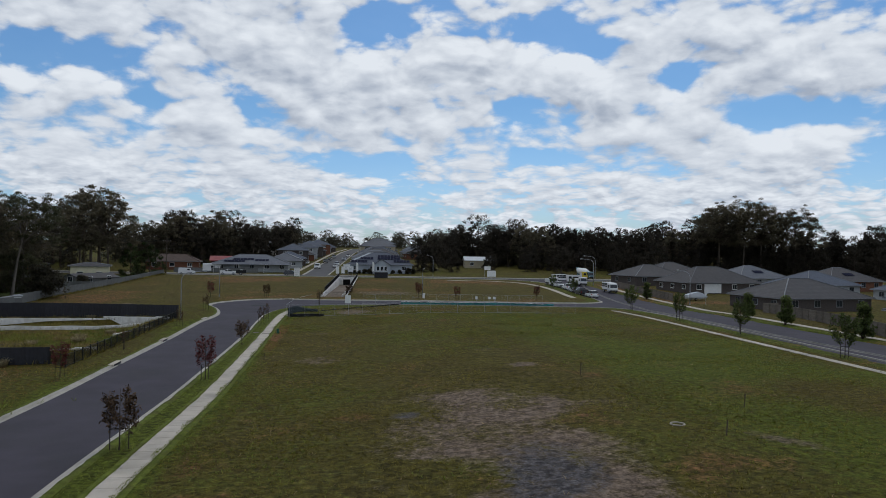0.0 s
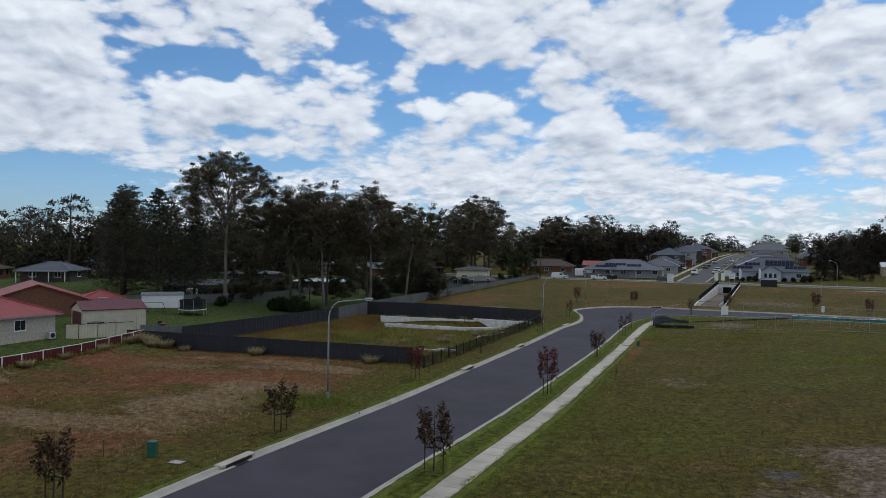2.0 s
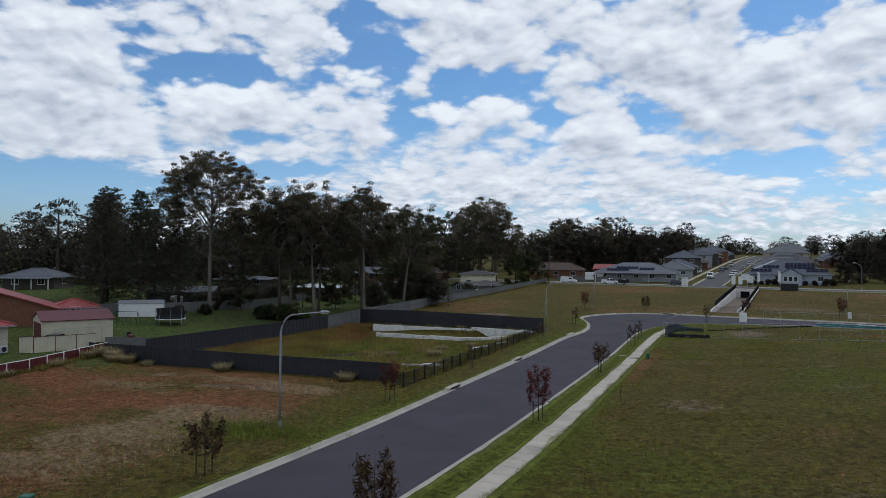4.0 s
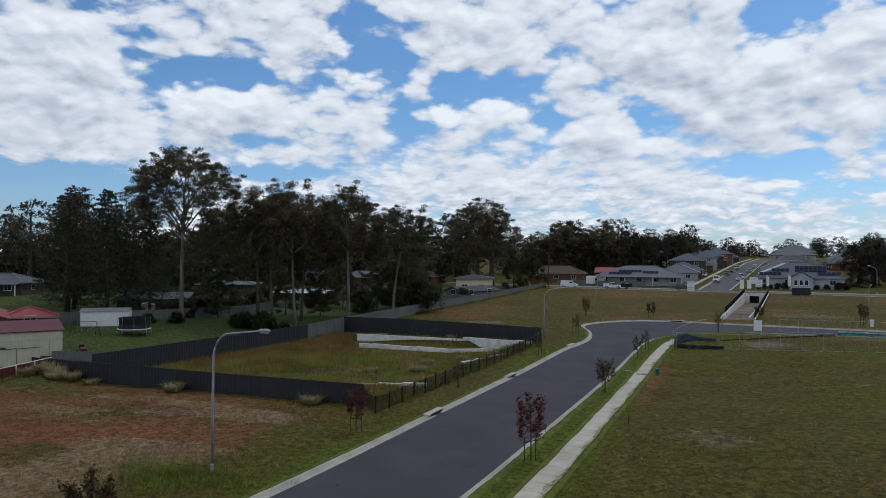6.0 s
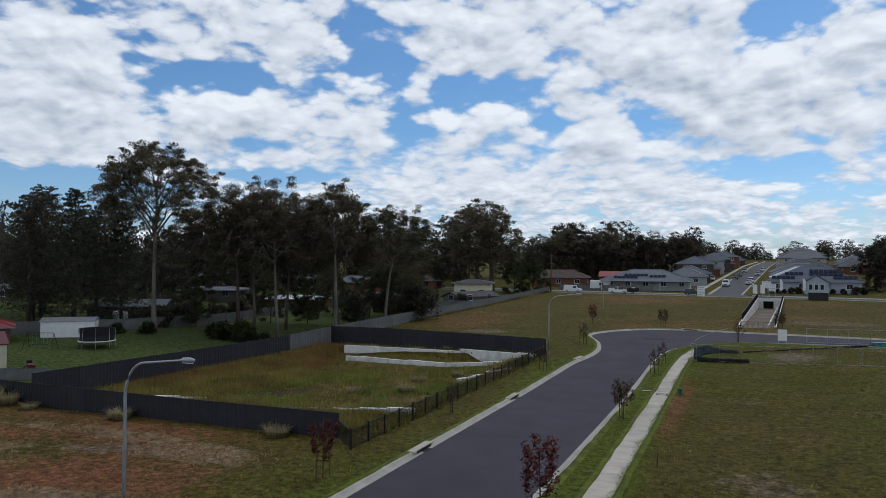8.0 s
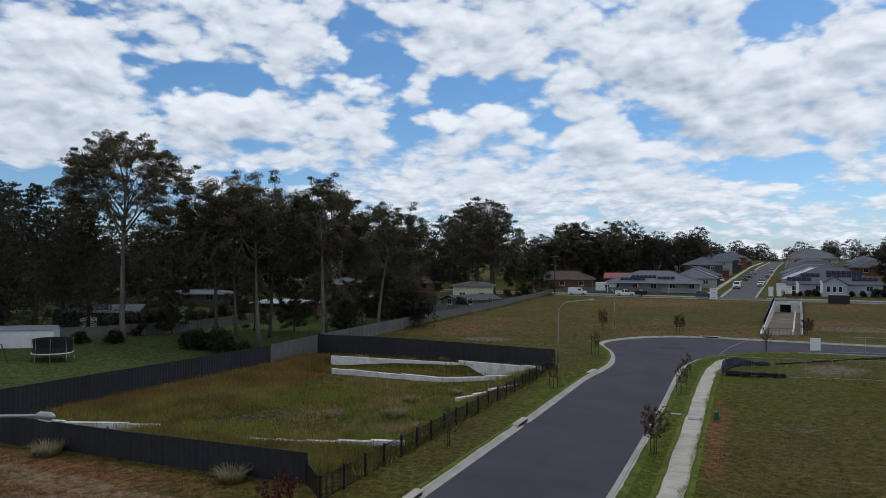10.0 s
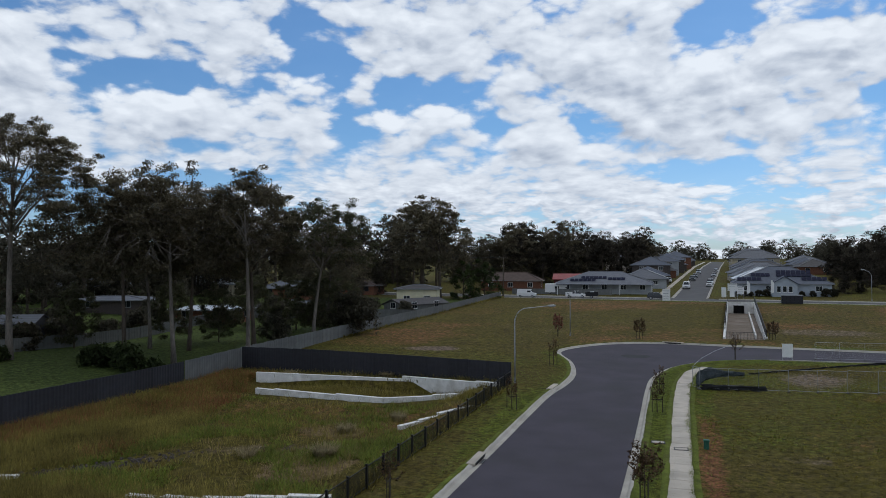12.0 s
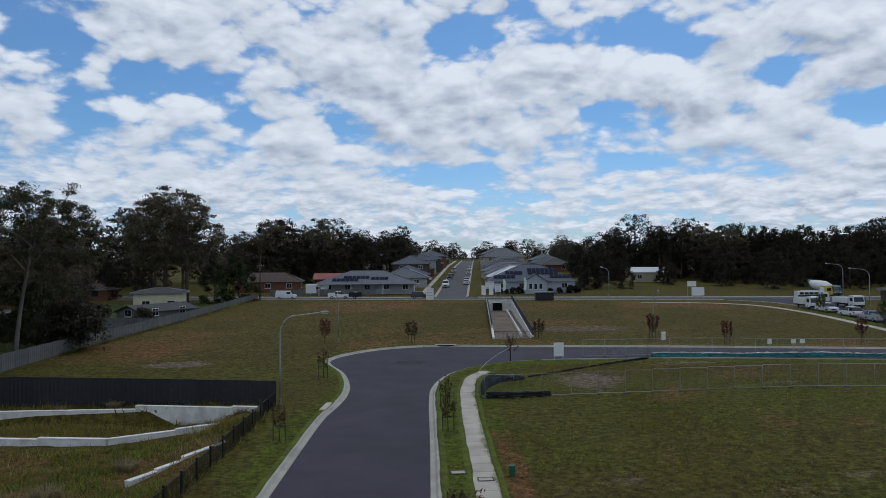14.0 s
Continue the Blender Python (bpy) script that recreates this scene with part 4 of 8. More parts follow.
def power_pole(x, y, h, label):
    root = thing("power_pole", pose(x, y, g(x, y), 0, 1.0, 0), label, "power pole", "power poles")
    part("pole", MB().tube([(0, 0, -0.5), (0, 0, h * 0.5), (0, 0, h)], [0.17, 0.145, 0.11], 10), WOOD, root, smooth=True)
    for z, w in ((h - 0.5, 1.1), (h - 2.8, 0.8)):
        arm = part("cross_arm", MB().box(-w, w, -0.06, 0.06, z - 0.06, z + 0.06), WOOD, root)
        for x0 in (-w * 0.9, -w * 0.35, w * 0.35, w * 0.9):
            part("insulator", MB().tube([(x0, 0, z + 0.06), (x0, 0, z + 0.14), (x0, 0, z + 0.2)], [0.03, 0.05, 0.03], 6), WHITE_PAINT, arm)
    return root


power_pole(-33.0, 235.0, 10.6, "weathered timber power pole with cross arms")
power_pole(-84.0, 240.0, 10.6, "timber power pole among trees")
for (x0, y0), (x1, y1) in (((-84, 240), (-33, 235)), ((-33, 235), (-84, 300))):
    for off, dz in ((-0.9, 10.2), (0.9, 10.2), (0, 7.9)):
        z0, z1 = g(x0, y0) + dz, g(x1, y1) + dz
        pts = [(x0 + off + (x1 - x0) * t, y0 + (y1 - y0) * t, z0 + (z1 - z0) * t - 3.2 * t * (1 - t)) for t in [i / 10 for i in range(11)]]
        tagged(part("power_cable", MB().tube(pts, 0.018, 4), BLACK_PLASTIC), "black overhead cable between timber poles", "cable", "power cables")


# ---- trees ----
def leaf_cloud(centres, radii, per, size, r, squash=0.7, lean=0.0):
    """Many small bent leaf sprays round the centres."""
    c = np.repeat(np.array(centres), per, axis=0)
    R = np.repeat(np.array(radii), per)[:, None]
    d = r.normal(0, 1, c.shape)
    d /= np.linalg.norm(d, axis=1)[:, None]
    p = c + d * R * (r.random((len(c), 1)) ** 0.45) * np.array([1, 1, squash])
    u = r.normal(0, 1, c.shape)
    u[:, 2] -= lean
    u /= np.linalg.norm(u, axis=1)[:, None]
    w = np.cross(u, r.normal(0, 1, c.shape))
    w /= np.linalg.norm(w, axis=1)[:, None]
    s = size * r.uniform(0.55, 1.35, (len(c), 1))
    a, b = u * s, w * s * 0.42
    n = np.cross(u, w) * s * 0.18
    v = np.stack([p - a, p + b + n, p + a, p - b + n], 1).reshape(-1, 3)
    f = np.arange(len(v)).reshape(-1, 4)
    mid = c.mean(0) - np.array([0, 0, 0.2 * (c[:, 2].max() - c[:, 2].min())])
    out = p - mid
    out /= np.linalg.norm(out, axis=1)[:, None] + 1e-6
    nn = out * 0.5 + d * 0.7 + np.array([0, 0, 0.35]) + r.normal(0, 0.35, p.shape)
    return v, f, np.repeat(nn, 4, 0)


def gum_data(seed, h, spread, fork, ends, per, size, leaf, bark, trunk_r=0.3, dome=0.42, squash=0.5, clump=(0.7, 1.5), low=1.7, lean=0.0, subs=3, limbs=9, gaps=0.16):
    """A gum: a long trunk that forks into limbs, whose branches fan out to the flat leafy clumps of a domed, gappy crown."""
    r = np.random.default_rng(seed)
    wood = MB()
    bend = r.normal(0, 0.02, 2) * h
    bend[0] += lean * h
    spine = lambda t: Vector((bend[0] * t * t + 0.25 * math.sin(3 * t + seed), bend[1] * t * t + 0.25 * math.cos(4 * t + seed), h * t))
    ts = [0.86 * i / 9 for i in range(10)]
    wood.tube([spine(t) - (Vector((0, 0, 0.3)) if t == 0 else Vector()) for t in ts], [trunk_r * (1.3 if t == 0 else 1 - 0.95 * t) for t in ts], 8)
    mid = spine(1.0 - dome)

    def surface(a, phi, q):
        wide = spread * (1 + 0.22 * math.sin(2 * a + seed) + 0.14 * math.sin(5 * a + 2 * seed))
        return mid + Vector((wide * math.sin(phi) * math.cos(a), wide * math.sin(phi) * math.sin(a), h * dome * math.cos(phi) * (0.93 + 0.12 * math.sin(3 * a)))) * q

    arms = []
    for i in range(limbs):
        a, phi = i * 2.4 + r.uniform(-0.3, 0.3), math.acos(1 - (1 - math.cos(low * 0.8)) * (i + 0.5) / limbs)
        t0 = min(0.82, fork + (0.82 - fork) * (1 - phi / low) ** 0.8 * r.uniform(0.8, 1.1))
        p0, tip = spine(t0), surface(a, phi, 0.74)
        if tip.z < p0.z + 0.5:
            p0 = spine(max(fork * 0.75, (tip.z - 1.5) / h))
        k = (tip - p0).length
        p1 = p0.lerp(tip, 0.33) + Vector((0, 0, 0.09 * k)) + Vector(r.normal(0, 0.03, 3)) * k
        p2 = p0.lerp(tip, 0.68) + Vector((0, 0, 0.10 * k)) + Vector(r.normal(0, 0.05, 3)) * k
        lr = max(0.06, trunk_r * (1 - 0.8 * t0) * 0.62)
        wood.tube([p0, p1, p2, tip], [lr, lr * 0.75, lr * 0.5, lr * 0.22], 6)
        arms.append((p1, p2, tip, lr))
    centres, radii = [], []
    for i in range(ends):
        a, phi = i * 2.4 + r.uniform(-0.3, 0.3), math.acos(1 - (1 - math.cos(low)) * (i + 0.5) / ends)
        if r.random() < gaps * (2.2 if phi > 1.2 else 0.5):
            continue
        end = surface(a, phi, r.uniform(0.84, 1.0) if i % 5 else r.uniform(0.55, 0.8))
        p1, p2, tip, lr = min(arms, key=lambda m: (m[2] - end).length)
        u = r.uniform(0.1, 1.0)
        p0 = p1.lerp(p2, u * 2) if u < 0.5 else p2.lerp(tip, u * 2 - 1)
        k = (end - p0).length
        kn = p0.lerp(end, 0.5) + Vector((0, 0, 0.10 * k)) + Vector(r.normal(0, 0.06, 3)) * k
        wood.tube([p0, kn, end], [lr * 0.32, lr * 0.2, 0.015], 4, False)
        for j in range(subs):
            c = end + Vector(r.normal(0, 1, 3)) * (0.0 if j == 0 else 0.09 * spread)
            centres.append(tuple(c))
            radii.append(r.uniform(*clump) * (1 if j == 0 else 0.75))
            if j:
                wood.tube([kn, c], [0.035, 0.012], 3, False)
    v, f, nn = leaf_cloud(centres, radii, per, size, r, squash, 0.5)
    return wood.data("trunk", bark, True), numpy_mesh("crown", v, f, leaf, normals=nn)


def conifer_data(seed, h, spread, size, leaf, per=16, skirt=0.05, taper=0.8):
    """A dark conifer: whorls of drooping branches, shorter towards the tip, with ragged sprays along them."""
    r = np.random.default_rng(seed)
    wood = MB()
    wood.tube([(0, 0, -0.3), (0.1, 0.05, h * 0.5), (0, 0.1, h * 0.97)], [0.34, 0.2, 0.03], 8)
    centres, radii = [], []
    n = int(h * 9)
    for i in range(n):
        t = skirt + (0.98 - skirt) * ((i + 0.5) / n) ** 0.9
        a = i * 2.4 + r.uniform(-0.5, 0.5)
        k = spread * ((1 - t) ** taper) * r.uniform(0.6, 1.15) * (1 + 0.18 * math.sin(9 * t + a)) + 0.25
        p0, tip = Vector((0, 0, h * t)), Vector((k * math.cos(a), k * math.sin(a), h * t + k * r.uniform(-0.15, 0.3)))
        bow = p0.lerp(tip, 0.6) - Vector((0, 0, 0.08 * k))
        wood.tube([p0, bow, tip], [0.05, 0.03, 0.01], 3, False)
        for j in range(3):
            u = 0.3 + 0.75 * (j + r.random()) / 3
            centres.append(tuple(p0.lerp(bow, u / 0.6) if u < 0.6 else bow.lerp(tip, (u - 0.6) / 0.4)))
            radii.append((0.35 + 0.16 * k) * r.uniform(0.7, 1.2) * (1.1 - 0.5 * u))
    v, f, nn = leaf_cloud(centres, radii, per, size, r, 0.55, 0.2)
    return wood.data("trunk", BARK, True), numpy_mesh("crown", v, f, leaf, normals=nn)


def bush_data(seed, w, h, n, size, leaf, bark=None):
    r = np.random.default_rng(seed)
    c, rad = [], []
    for i in range(n):
        a, q, z = r.random() * 6.28, math.sqrt(r.random()), r.random()
        k = math.sqrt(max(0.08, 1 - (z * 0.95) ** 2))
        c.append((w * q * k * math.cos(a) * 0.8, w * q * k * math.sin(a) * 0.8, h * (0.12 + 0.8 * z)))
        rad.append(w * r.uniform(0.22, 0.42))
    v, f, nn = leaf_cloud(c, rad, 60, size, r, 0.8, 0.2)
    wood = MB()
    for i in range(5):
        a = i * 1.26
        wood.tube([(0.1 * math.cos(a), 0.1 * math.sin(a), -0.1), (0.3 * w * math.cos(a), 0.3 * w * math.sin(a), h * 0.45), (0.4 * w * math.cos(a + 0.4), 0.4 * w * math.sin(a + 0.4), h * 0.75)], [0.07, 0.045, 0.02], 5)
    return wood.data("stem", bark or BARK, True), numpy_mesh("crown", v, f, leaf, normals=nn)


def plant_tree(data, x, y, turn, size, label, name="tree", category="tree", group="", z=None):
    root = thing(name, pose(x, y, g(x, y) if z is None else z, 0, 0, turn) @ Matrix.Diagonal((size, size, size, 1)), label, category, group)
    part("trunk", data[0], None, root)
    part("crown", data[1], None, root)
    return root


GUMS = {
    "hero": gum_data(3, 28.5, 9.0, 0.34, 210, 140, 0.13, GUM, PALE_BARK, 0.42, 0.30, 0.5, (0.75, 1.4), 2.05, subs=3, limbs=15),
    "tall": gum_data(8, 24.5, 4.6, 0.44, 100, 90, 0.13, GUM, PALE_BARK, 0.32, 0.29, 0.5, (0.6, 1.1), 2.3, subs=3, limbs=10),
    "wide": gum_data(14, 19.5, 6.8, 0.32, 160, 90, 0.13, GUM, BARK, 0.26, 0.38, 0.5, (0.75, 1.4), 2.05, subs=3, limbs=12),
    "open": gum_data(23, 18.5, 6.2, 0.34, 115, 90, 0.13, GUM, PALE_BARK, 0.24, 0.40, 0.5, (0.75, 1.35), 1.95, 0.05, subs=3, limbs=12),
    "bent": gum_data(37, 18.5, 6.0, 0.36, 90, 90, 0.13, GUM_GREEN, PALE_BARK, 0.26, 0.34, 0.5, (0.7, 1.3), 1.9, 0.14, subs=3, limbs=10),
    "sapling": gum_data(27, 13, 4.4, 0.20, 70, 60, 0.19, GUM_GREEN, BARK, 0.16, 0.56, 0.6, (0.7, 1.3), 2.4, 0.05, subs=3, limbs=9),
    "mid": gum_data(31, 20, 6.2, 0.26, 110, 52, 0.22, GUM, BARK, 0.36, 0.48, 0.5, (0.9, 1.7), 2.1, subs=3, limbs=11),
    "far_a": gum_data(41, 18, 5.5, 0.22, 70, 30, 0.34, GUM, BARK, 0.32, 0.60, 0.55, (1.1, 2.0), 2.0, subs=3),
    "far_b": gum_data(52, 20, 6.2, 0.30, 70, 30, 0.34, SHADED_WOOD_LEAF, BARK, 0.34, 0.52, 0.5, (1.1, 2.0), 1.9, subs=3),
    "far_c": gum_data(63, 15, 5.2, 0.15, 40, 50, 0.32, SHADED_WOOD_LEAF, BARK, 0.30, 0.72, 0.7, (1.3, 2.2), 2.2, subs=3),
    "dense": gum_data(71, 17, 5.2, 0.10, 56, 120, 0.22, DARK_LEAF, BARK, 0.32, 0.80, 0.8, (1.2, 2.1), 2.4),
    "dense_far": gum_data(73, 17, 5.2, 0.10, 70, 36, 0.36, SHADED_WOOD_LEAF, BARK, 0.32, 0.80, 0.8, (1.2, 2.1), 2.4),
    "garden": gum_data(84, 9, 3.4, 0.15, 40, 36, 0.26, GREEN_LEAF, BARK, 0.18, 0.75, 0.8, (0.7, 1.2), 2.3),
    "conifer": conifer_data(91, 21, 6.2, 0.20, CONIFER_LEAF, 14, taper=0.62),
    "she_oak": conifer_data(93, 20, 6.6, 0.18, DARK_LEAF, 16, 0.14, 0.42),
}
plant_tree(GUMS["hero"], -62.5, 118.8, 20, 0.96, "tall spreading gum with pale trunk behind the lawn", category="gum tree")
plant_tree(GUMS["tall"], -40.4, 131.8, 80, 0.97, "tall slender gum with pale peeling trunk", category="gum tree")
for kind, x, y, turn, s in (("wide", -54.9, 127.4, 30, 1.14), ("open", -47.8, 127.8, 130, 1.24), ("wide", -46.6, 143.0, 300, 1.17), ("bent", -36.9 - 4.2, 150.0, 20, 1.12), ("open", -58.5, 136.0, 200, 1.15), ("open", -43.2, 158.5, 320, 0.95), ("wide", -52.5, 137.0, 150, 1.12)):
    plant_tree(GUMS[kind], x, y, turn, s, "gum tree with dense olive crown behind the steel fence", category="gum tree", group="gum trees behind the fence")
for x, y, turn, s in ((-88, 146, 40, 0.8), (-98, 152, 10, 0.8), (-80, 168, 200, 0.5), (-76, 186, 120, 0.55), (-62, 190, 60, 0.6), (-54, 188, 260, 0.55)):
    plant_tree(GUMS["dense"], x, y, turn, s, "dark leafy tree between back yards", category="tree", group="understorey trees")
for kind, x, y, turn, size in (("conifer", -75.5, 116, 0, 1.0), ("she_oak", -81.0, 113, 110, 0.98), ("she_oak", -87, 119.5, 90, 1.06), ("she_oak", -92, 124, 190, 1.0), ("conifer", -72, 121.5, 30, 0.85), ("she_oak", -80, 124, 240, 0.9), ("conifer", -84, 116, 200, 0.75)):
    plant_tree(GUMS[kind], x, y, turn, size, "dark conifer with drooping sprays beyond the back fence" if kind == "conifer" else "tall dark she oak with fine drooping foliage", category="conifer" if kind == "conifer" else "tree", group="dark trees beyond the lawn")
for x, y, turn, size in ((-61, 144, 120, 0.7), (-66, 131, 10, 0.65), (-54, 145, 60, 0.65), (-43.5, 155, 200, 0.75), (-46, 166, 40, 0.8), (-50, 160, 30, 0.75), (-58, 160, 130, 0.75)):
    plant_tree(GUMS["sapling"], x, y, turn, size, "young olive gum tree between taller trunks", category="gum tree", group="young gums behind the fence")
plant_tree(GUMS["wide"], -62.0, 246.0, 70, 1.25, "large spreading gum beside the cream house", category="gum tree")
plant_tree(GUMS["mid"], -47.0, 226.0, 170, 1.2, "large leaning gum behind the sheds", category="gum tree")
plant_tree(GUMS["mid"], -54.0, 232.0, 10, 1.3, "large gum tree behind the cream house", category="gum tree")
plant_tree(GUMS["garden"], -36.5, 229.0, 40, 1.05, "green leafy tree at the end of the steel fence", category="tree")
plant_tree(GUMS["garden"], -40.5, 224.0, 120, 1.0, "green leafy tree beside the steel fence", category="tree")
BIG_BUSH = bush_data(5, 3.6, 5.0, 60, 0.22, DARK_LEAF)
plant_tree(BIG_BUSH, -39.1, 158.5, 0, 1.3, "large dark rounded shrub over the steel fence", "shrub", "shrub")
plant_tree(BIG_BUSH, -45.6, 147.0, 90, 0.8, "dark shrub behind the steel fence", "shrub", "shrub")
LOW_BUSH = bush_data(9, 1.6, 1.7, 30, 0.16, GREEN_LEAF)
for x, y, s in ((-47.5, 121, 1.2), (-50, 122.5, 1.5), (-52.5, 121.5, 1.3), (-55, 122.8, 1.0), (-62, 117, 0.9), (-65.5, 114.8, 0.8), (-45.5, 122, 0.9)):
    plant_tree(LOW_BUSH, x, y, x * 40, s, "low green shrub along the lawn", "shrub", "shrub", "shrubs along the lawn")

SHADE_BUSH = bush_data(15, 2.4, 3.0, 40, 0.22, DARK_LEAF)
for x, y, size in ((-69, 126, 1.1), (-70.5, 134, 1.3), (-71, 142, 1.0), (-72.5, 150, 1.3), (-64, 160, 1.2), (-52, 170, 1.3), (-45, 172, 1.1), (-60, 172, 1.2), (-77, 158, 1.4), (-80, 140, 1.3), (-68, 182, 1.3), (-48, 184, 1.2), (-41, 186, 0.9)):
    plant_tree(SHADE_BUSH, x, y, x * 40, size, "dark shrub in the shade of gum trees", "shrub", "shrub", "shrubs in the shade")

HEDGE = bush_data(19, 0.9, 1.3, 26, 0.13, DARK_LEAF)
for x, y, size in ((23.6, 246.2, 0.9), (25.2, 246.0, 1.0), (26.8, 246.2, 0.9), (28.6, 247.0, 1.2), (30.2, 247.4, 1.3), (38.2, 246.8, 1.0), (40.4, 247.0, 1.1), (43.6, 247.6, 1.5), (45.2, 248.4, 1.4)):
    plant_tree(HEDGE, x, y, x * 70, size, "clipped dark shrub before the pale blue house", "shrub", "shrub", "shrubs before the blue house")

# woods behind the houses: rows of trees that thin out in places
r_w = np.random.default_rng(77)


def far_tree(seed, h, spread, n):
    """A light tree for distant woods: leaf sprays with their normals, and a plain trunk."""
    r = np.random.default_rng(seed)
    c, rad = [], []
    for i in range(n):
        a, phi, q = i * 2.4, math.acos(1 - 1.5 * (i + 0.5) / n), r.uniform(0.55, 1.05)
        c.append((spread * math.sin(phi) * math.cos(a) * q, spread * math.sin(phi) * math.sin(a) * q, h * (0.56 + 0.42 * math.cos(phi) * q)))
        rad.append(r.uniform(1.1, 2.0))
    v, f, nn = leaf_cloud(c, rad, 24, 0.46, r, 0.6, 0.3)
    k = 0.3
    tv = np.array([(x * s, y * s, z) for z, s in ((-0.5, 1.2), (h * 0.45, 0.8), (h * 0.85, 0.3)) for x, y in ((-k, -k), (k, -k), (k, k), (-k, k))])
    tf = np.array([(j * 4 + i, j * 4 + (i + 1) % 4, j * 4 + 4 + (i + 1) % 4, j * 4 + 4 + i) for j in range(2) for i in range(4)])
    return v, f, nn, tv, tf


FAR = [far_tree(101, 19, 5.5, 60), far_tree(102, 21, 6.5, 64), far_tree(103, 16, 5.2, 56), far_tree(104, 18, 4.6, 50)]


def woods(line, depth, step, low, high, label, name="wood", full=0.55, leaf=None):
    """Many distant trees in rows, joined, since nobody could count them."""
    V, F, NN, M = [], [], [], []
    o = 0
    for x, y in resample(line, step):
        for k in range(depth):
            px, py = x + r_w.normal(0, step * 0.35), y + k * step * 0.9 + r_w.normal(0, step * 0.35)
            s, a = r_w.uniform(low, high), r_w.uniform(0, 6.28)
            v, f, nn, tv, tf = FAR[int(r_w.integers(4))]
            R = np.array([[math.cos(a), -math.sin(a), 0], [math.sin(a), math.cos(a), 0], [0, 0, 1]])
            at = np.array([px, py, g(px, py) - (6.8 * s if r_w.random() < full else 0.0)])
            for vv, ff, n2, mi in ((v, f, nn, 0), (tv, tf, None, 1)):
                V.append(vv @ R.T * s + at)
                F.append(ff + o)
                NN.append(n2 @ R.T if n2 is not None else (vv - vv.mean(0)) * np.array([1, 1, 0.01]) @ R.T)
                M.append(np.full(len(ff), mi, np.int32))
                o += len(vv)
    me = numpy_mesh(name, np.concatenate(V), np.concatenate(F), leaf or DARK_LEAF, normals=np.concatenate(NN))
    me.materials.append(BARK)
    me.polygons.foreach_set("material_index", np.concatenate(M))
    return tagged(new(name, me), label, "trees", kind="stuff")


def tree_row(line, step, low, high, label, group, kinds):
    for x, y in resample(line, step):
        px, py = x + r_w.normal(0, step * 0.3), y + r_w.normal(0, step * 0.3)
        plant_tree(GUMS[kinds[int(r_w.integers(len(kinds)))]], px, py, r_w.uniform(0, 360), r_w.uniform(low, high), label, category="tree", group=group)


tree_row([(84, 304), (130, 280), (200, 256), (300, 221)], 8, 0.84, 1.02, "dark gum tree at the edge of the wood", "edge of the wood", ("far_b", "far_b", "mid", "dense_far"))
tree_row([(52, 278), (62, 284)], 6, 0.5, 0.7, "dark low tree before the wood", "low trees before the wood", ("dense_far", "far_c"))
tree_row([(92, 284), (110, 276), (150, 260), (230, 232), (320, 205)], 6.5, 0.45, 0.75, "dark low tree before the wood", "low trees before the wood", ("dense_far", "far_c"))
tree_row([(60, 300), (85, 310), (130, 292), (200, 268), (300, 235)], 7, 0.7, 0.9, "dense dark tree in the wood", "trees in the wood", ("dense_far", "far_c"))
tree_row([(70, 306), (100, 300), (150, 276), (220, 252), (310, 226)], 9, 0.95, 1.1, "dense dark tree in the wood", "trees in the wood", ("dense_far",))
woods([(74, 320), (85, 318), (130, 298), (200, 278), (300, 245), (380, 210)], 3, 7.5, 0.88, 1.1, "dark dense wood of gum trees beyond the park", leaf=SHADED_WOOD_LEAF)
for x, y, turn, s in ((163, 256, 10, 1.35), (171, 252, 100, 1.45), (178, 251, 200, 1.4), (188, 246, 300, 1.3), (166, 262, 40, 1.35)):
    plant_tree(GUMS["wide"], x, y, turn, s, "very tall spreading gum above the wood", category="gum tree", group="tall gums in the wood")
tree_row([(-38, 286), (-26, 292), (-15, 306), (-9, 326), (-4, 350)], 5.5, 0.72, 0.95, "dark gum tree behind the new houses", "trees behind the new houses", ("far_a", "far_b", "dense_far"))
tree_row([(-130, 207), (-95, 247), (-62, 277), (-42, 292), (-31, 322)], 10, 0.75, 1.15, "dark gum tree behind the old houses", "tree line behind the yards", ("far_a", "far_b", "mid"))
woods([(-230, 180), (-190, 200), (-130, 222), (-95, 264), (-64, 294), (-44, 309), (-33, 338)], 3, 9, 0.75, 1.15, "dark tree line behind the suburb")
woods([(-250, 100), (-190, 118), (-150, 134), (-122, 148), (-104, 172), (-96, 205)], 3, 7.5, 0.7, 1.05, "dark trees among the back yards")
tree_row([(-125, 160), (-104, 190), (-80, 218), (-66, 248)], 10, 0.4, 0.6, "low dark tree between back yards", "low trees between yards", ("dense_far", "far_c"))
woods([(-42, 330), (-26, 360), (-18, 400), (0, 440)], 2, 8, 0.85, 1.15, "gum trees behind the far street", full=0.8)
woods([(66, 318), (72, 370), (80, 430), (92, 480)], 2, 8, 0.6, 0.85, "gum trees beyond the far houses", full=0.9)
woods([(-220, 440), (-60, 520), (20, 600), (70, 610), (160, 560), (260, 480)], 2, 8, 0.75, 1.1, "distant trees on the rise", full=1.0)
for x, y, s in ((50, 262, 0.8), (55, 268, 0.85), (79.5, 281, 0.5), (61, 262, 0.55), (79, 275, 0.42), (93, 268, 0.6), (101, 256, 0.65), (112, 262, 0.7), (121, 255, 0.7), (135, 250, 0.8)):
    plant_tree(GUMS["dense_far"], x, y, x * 31, s, "dark round tree in the park", category="tree", group="park trees")


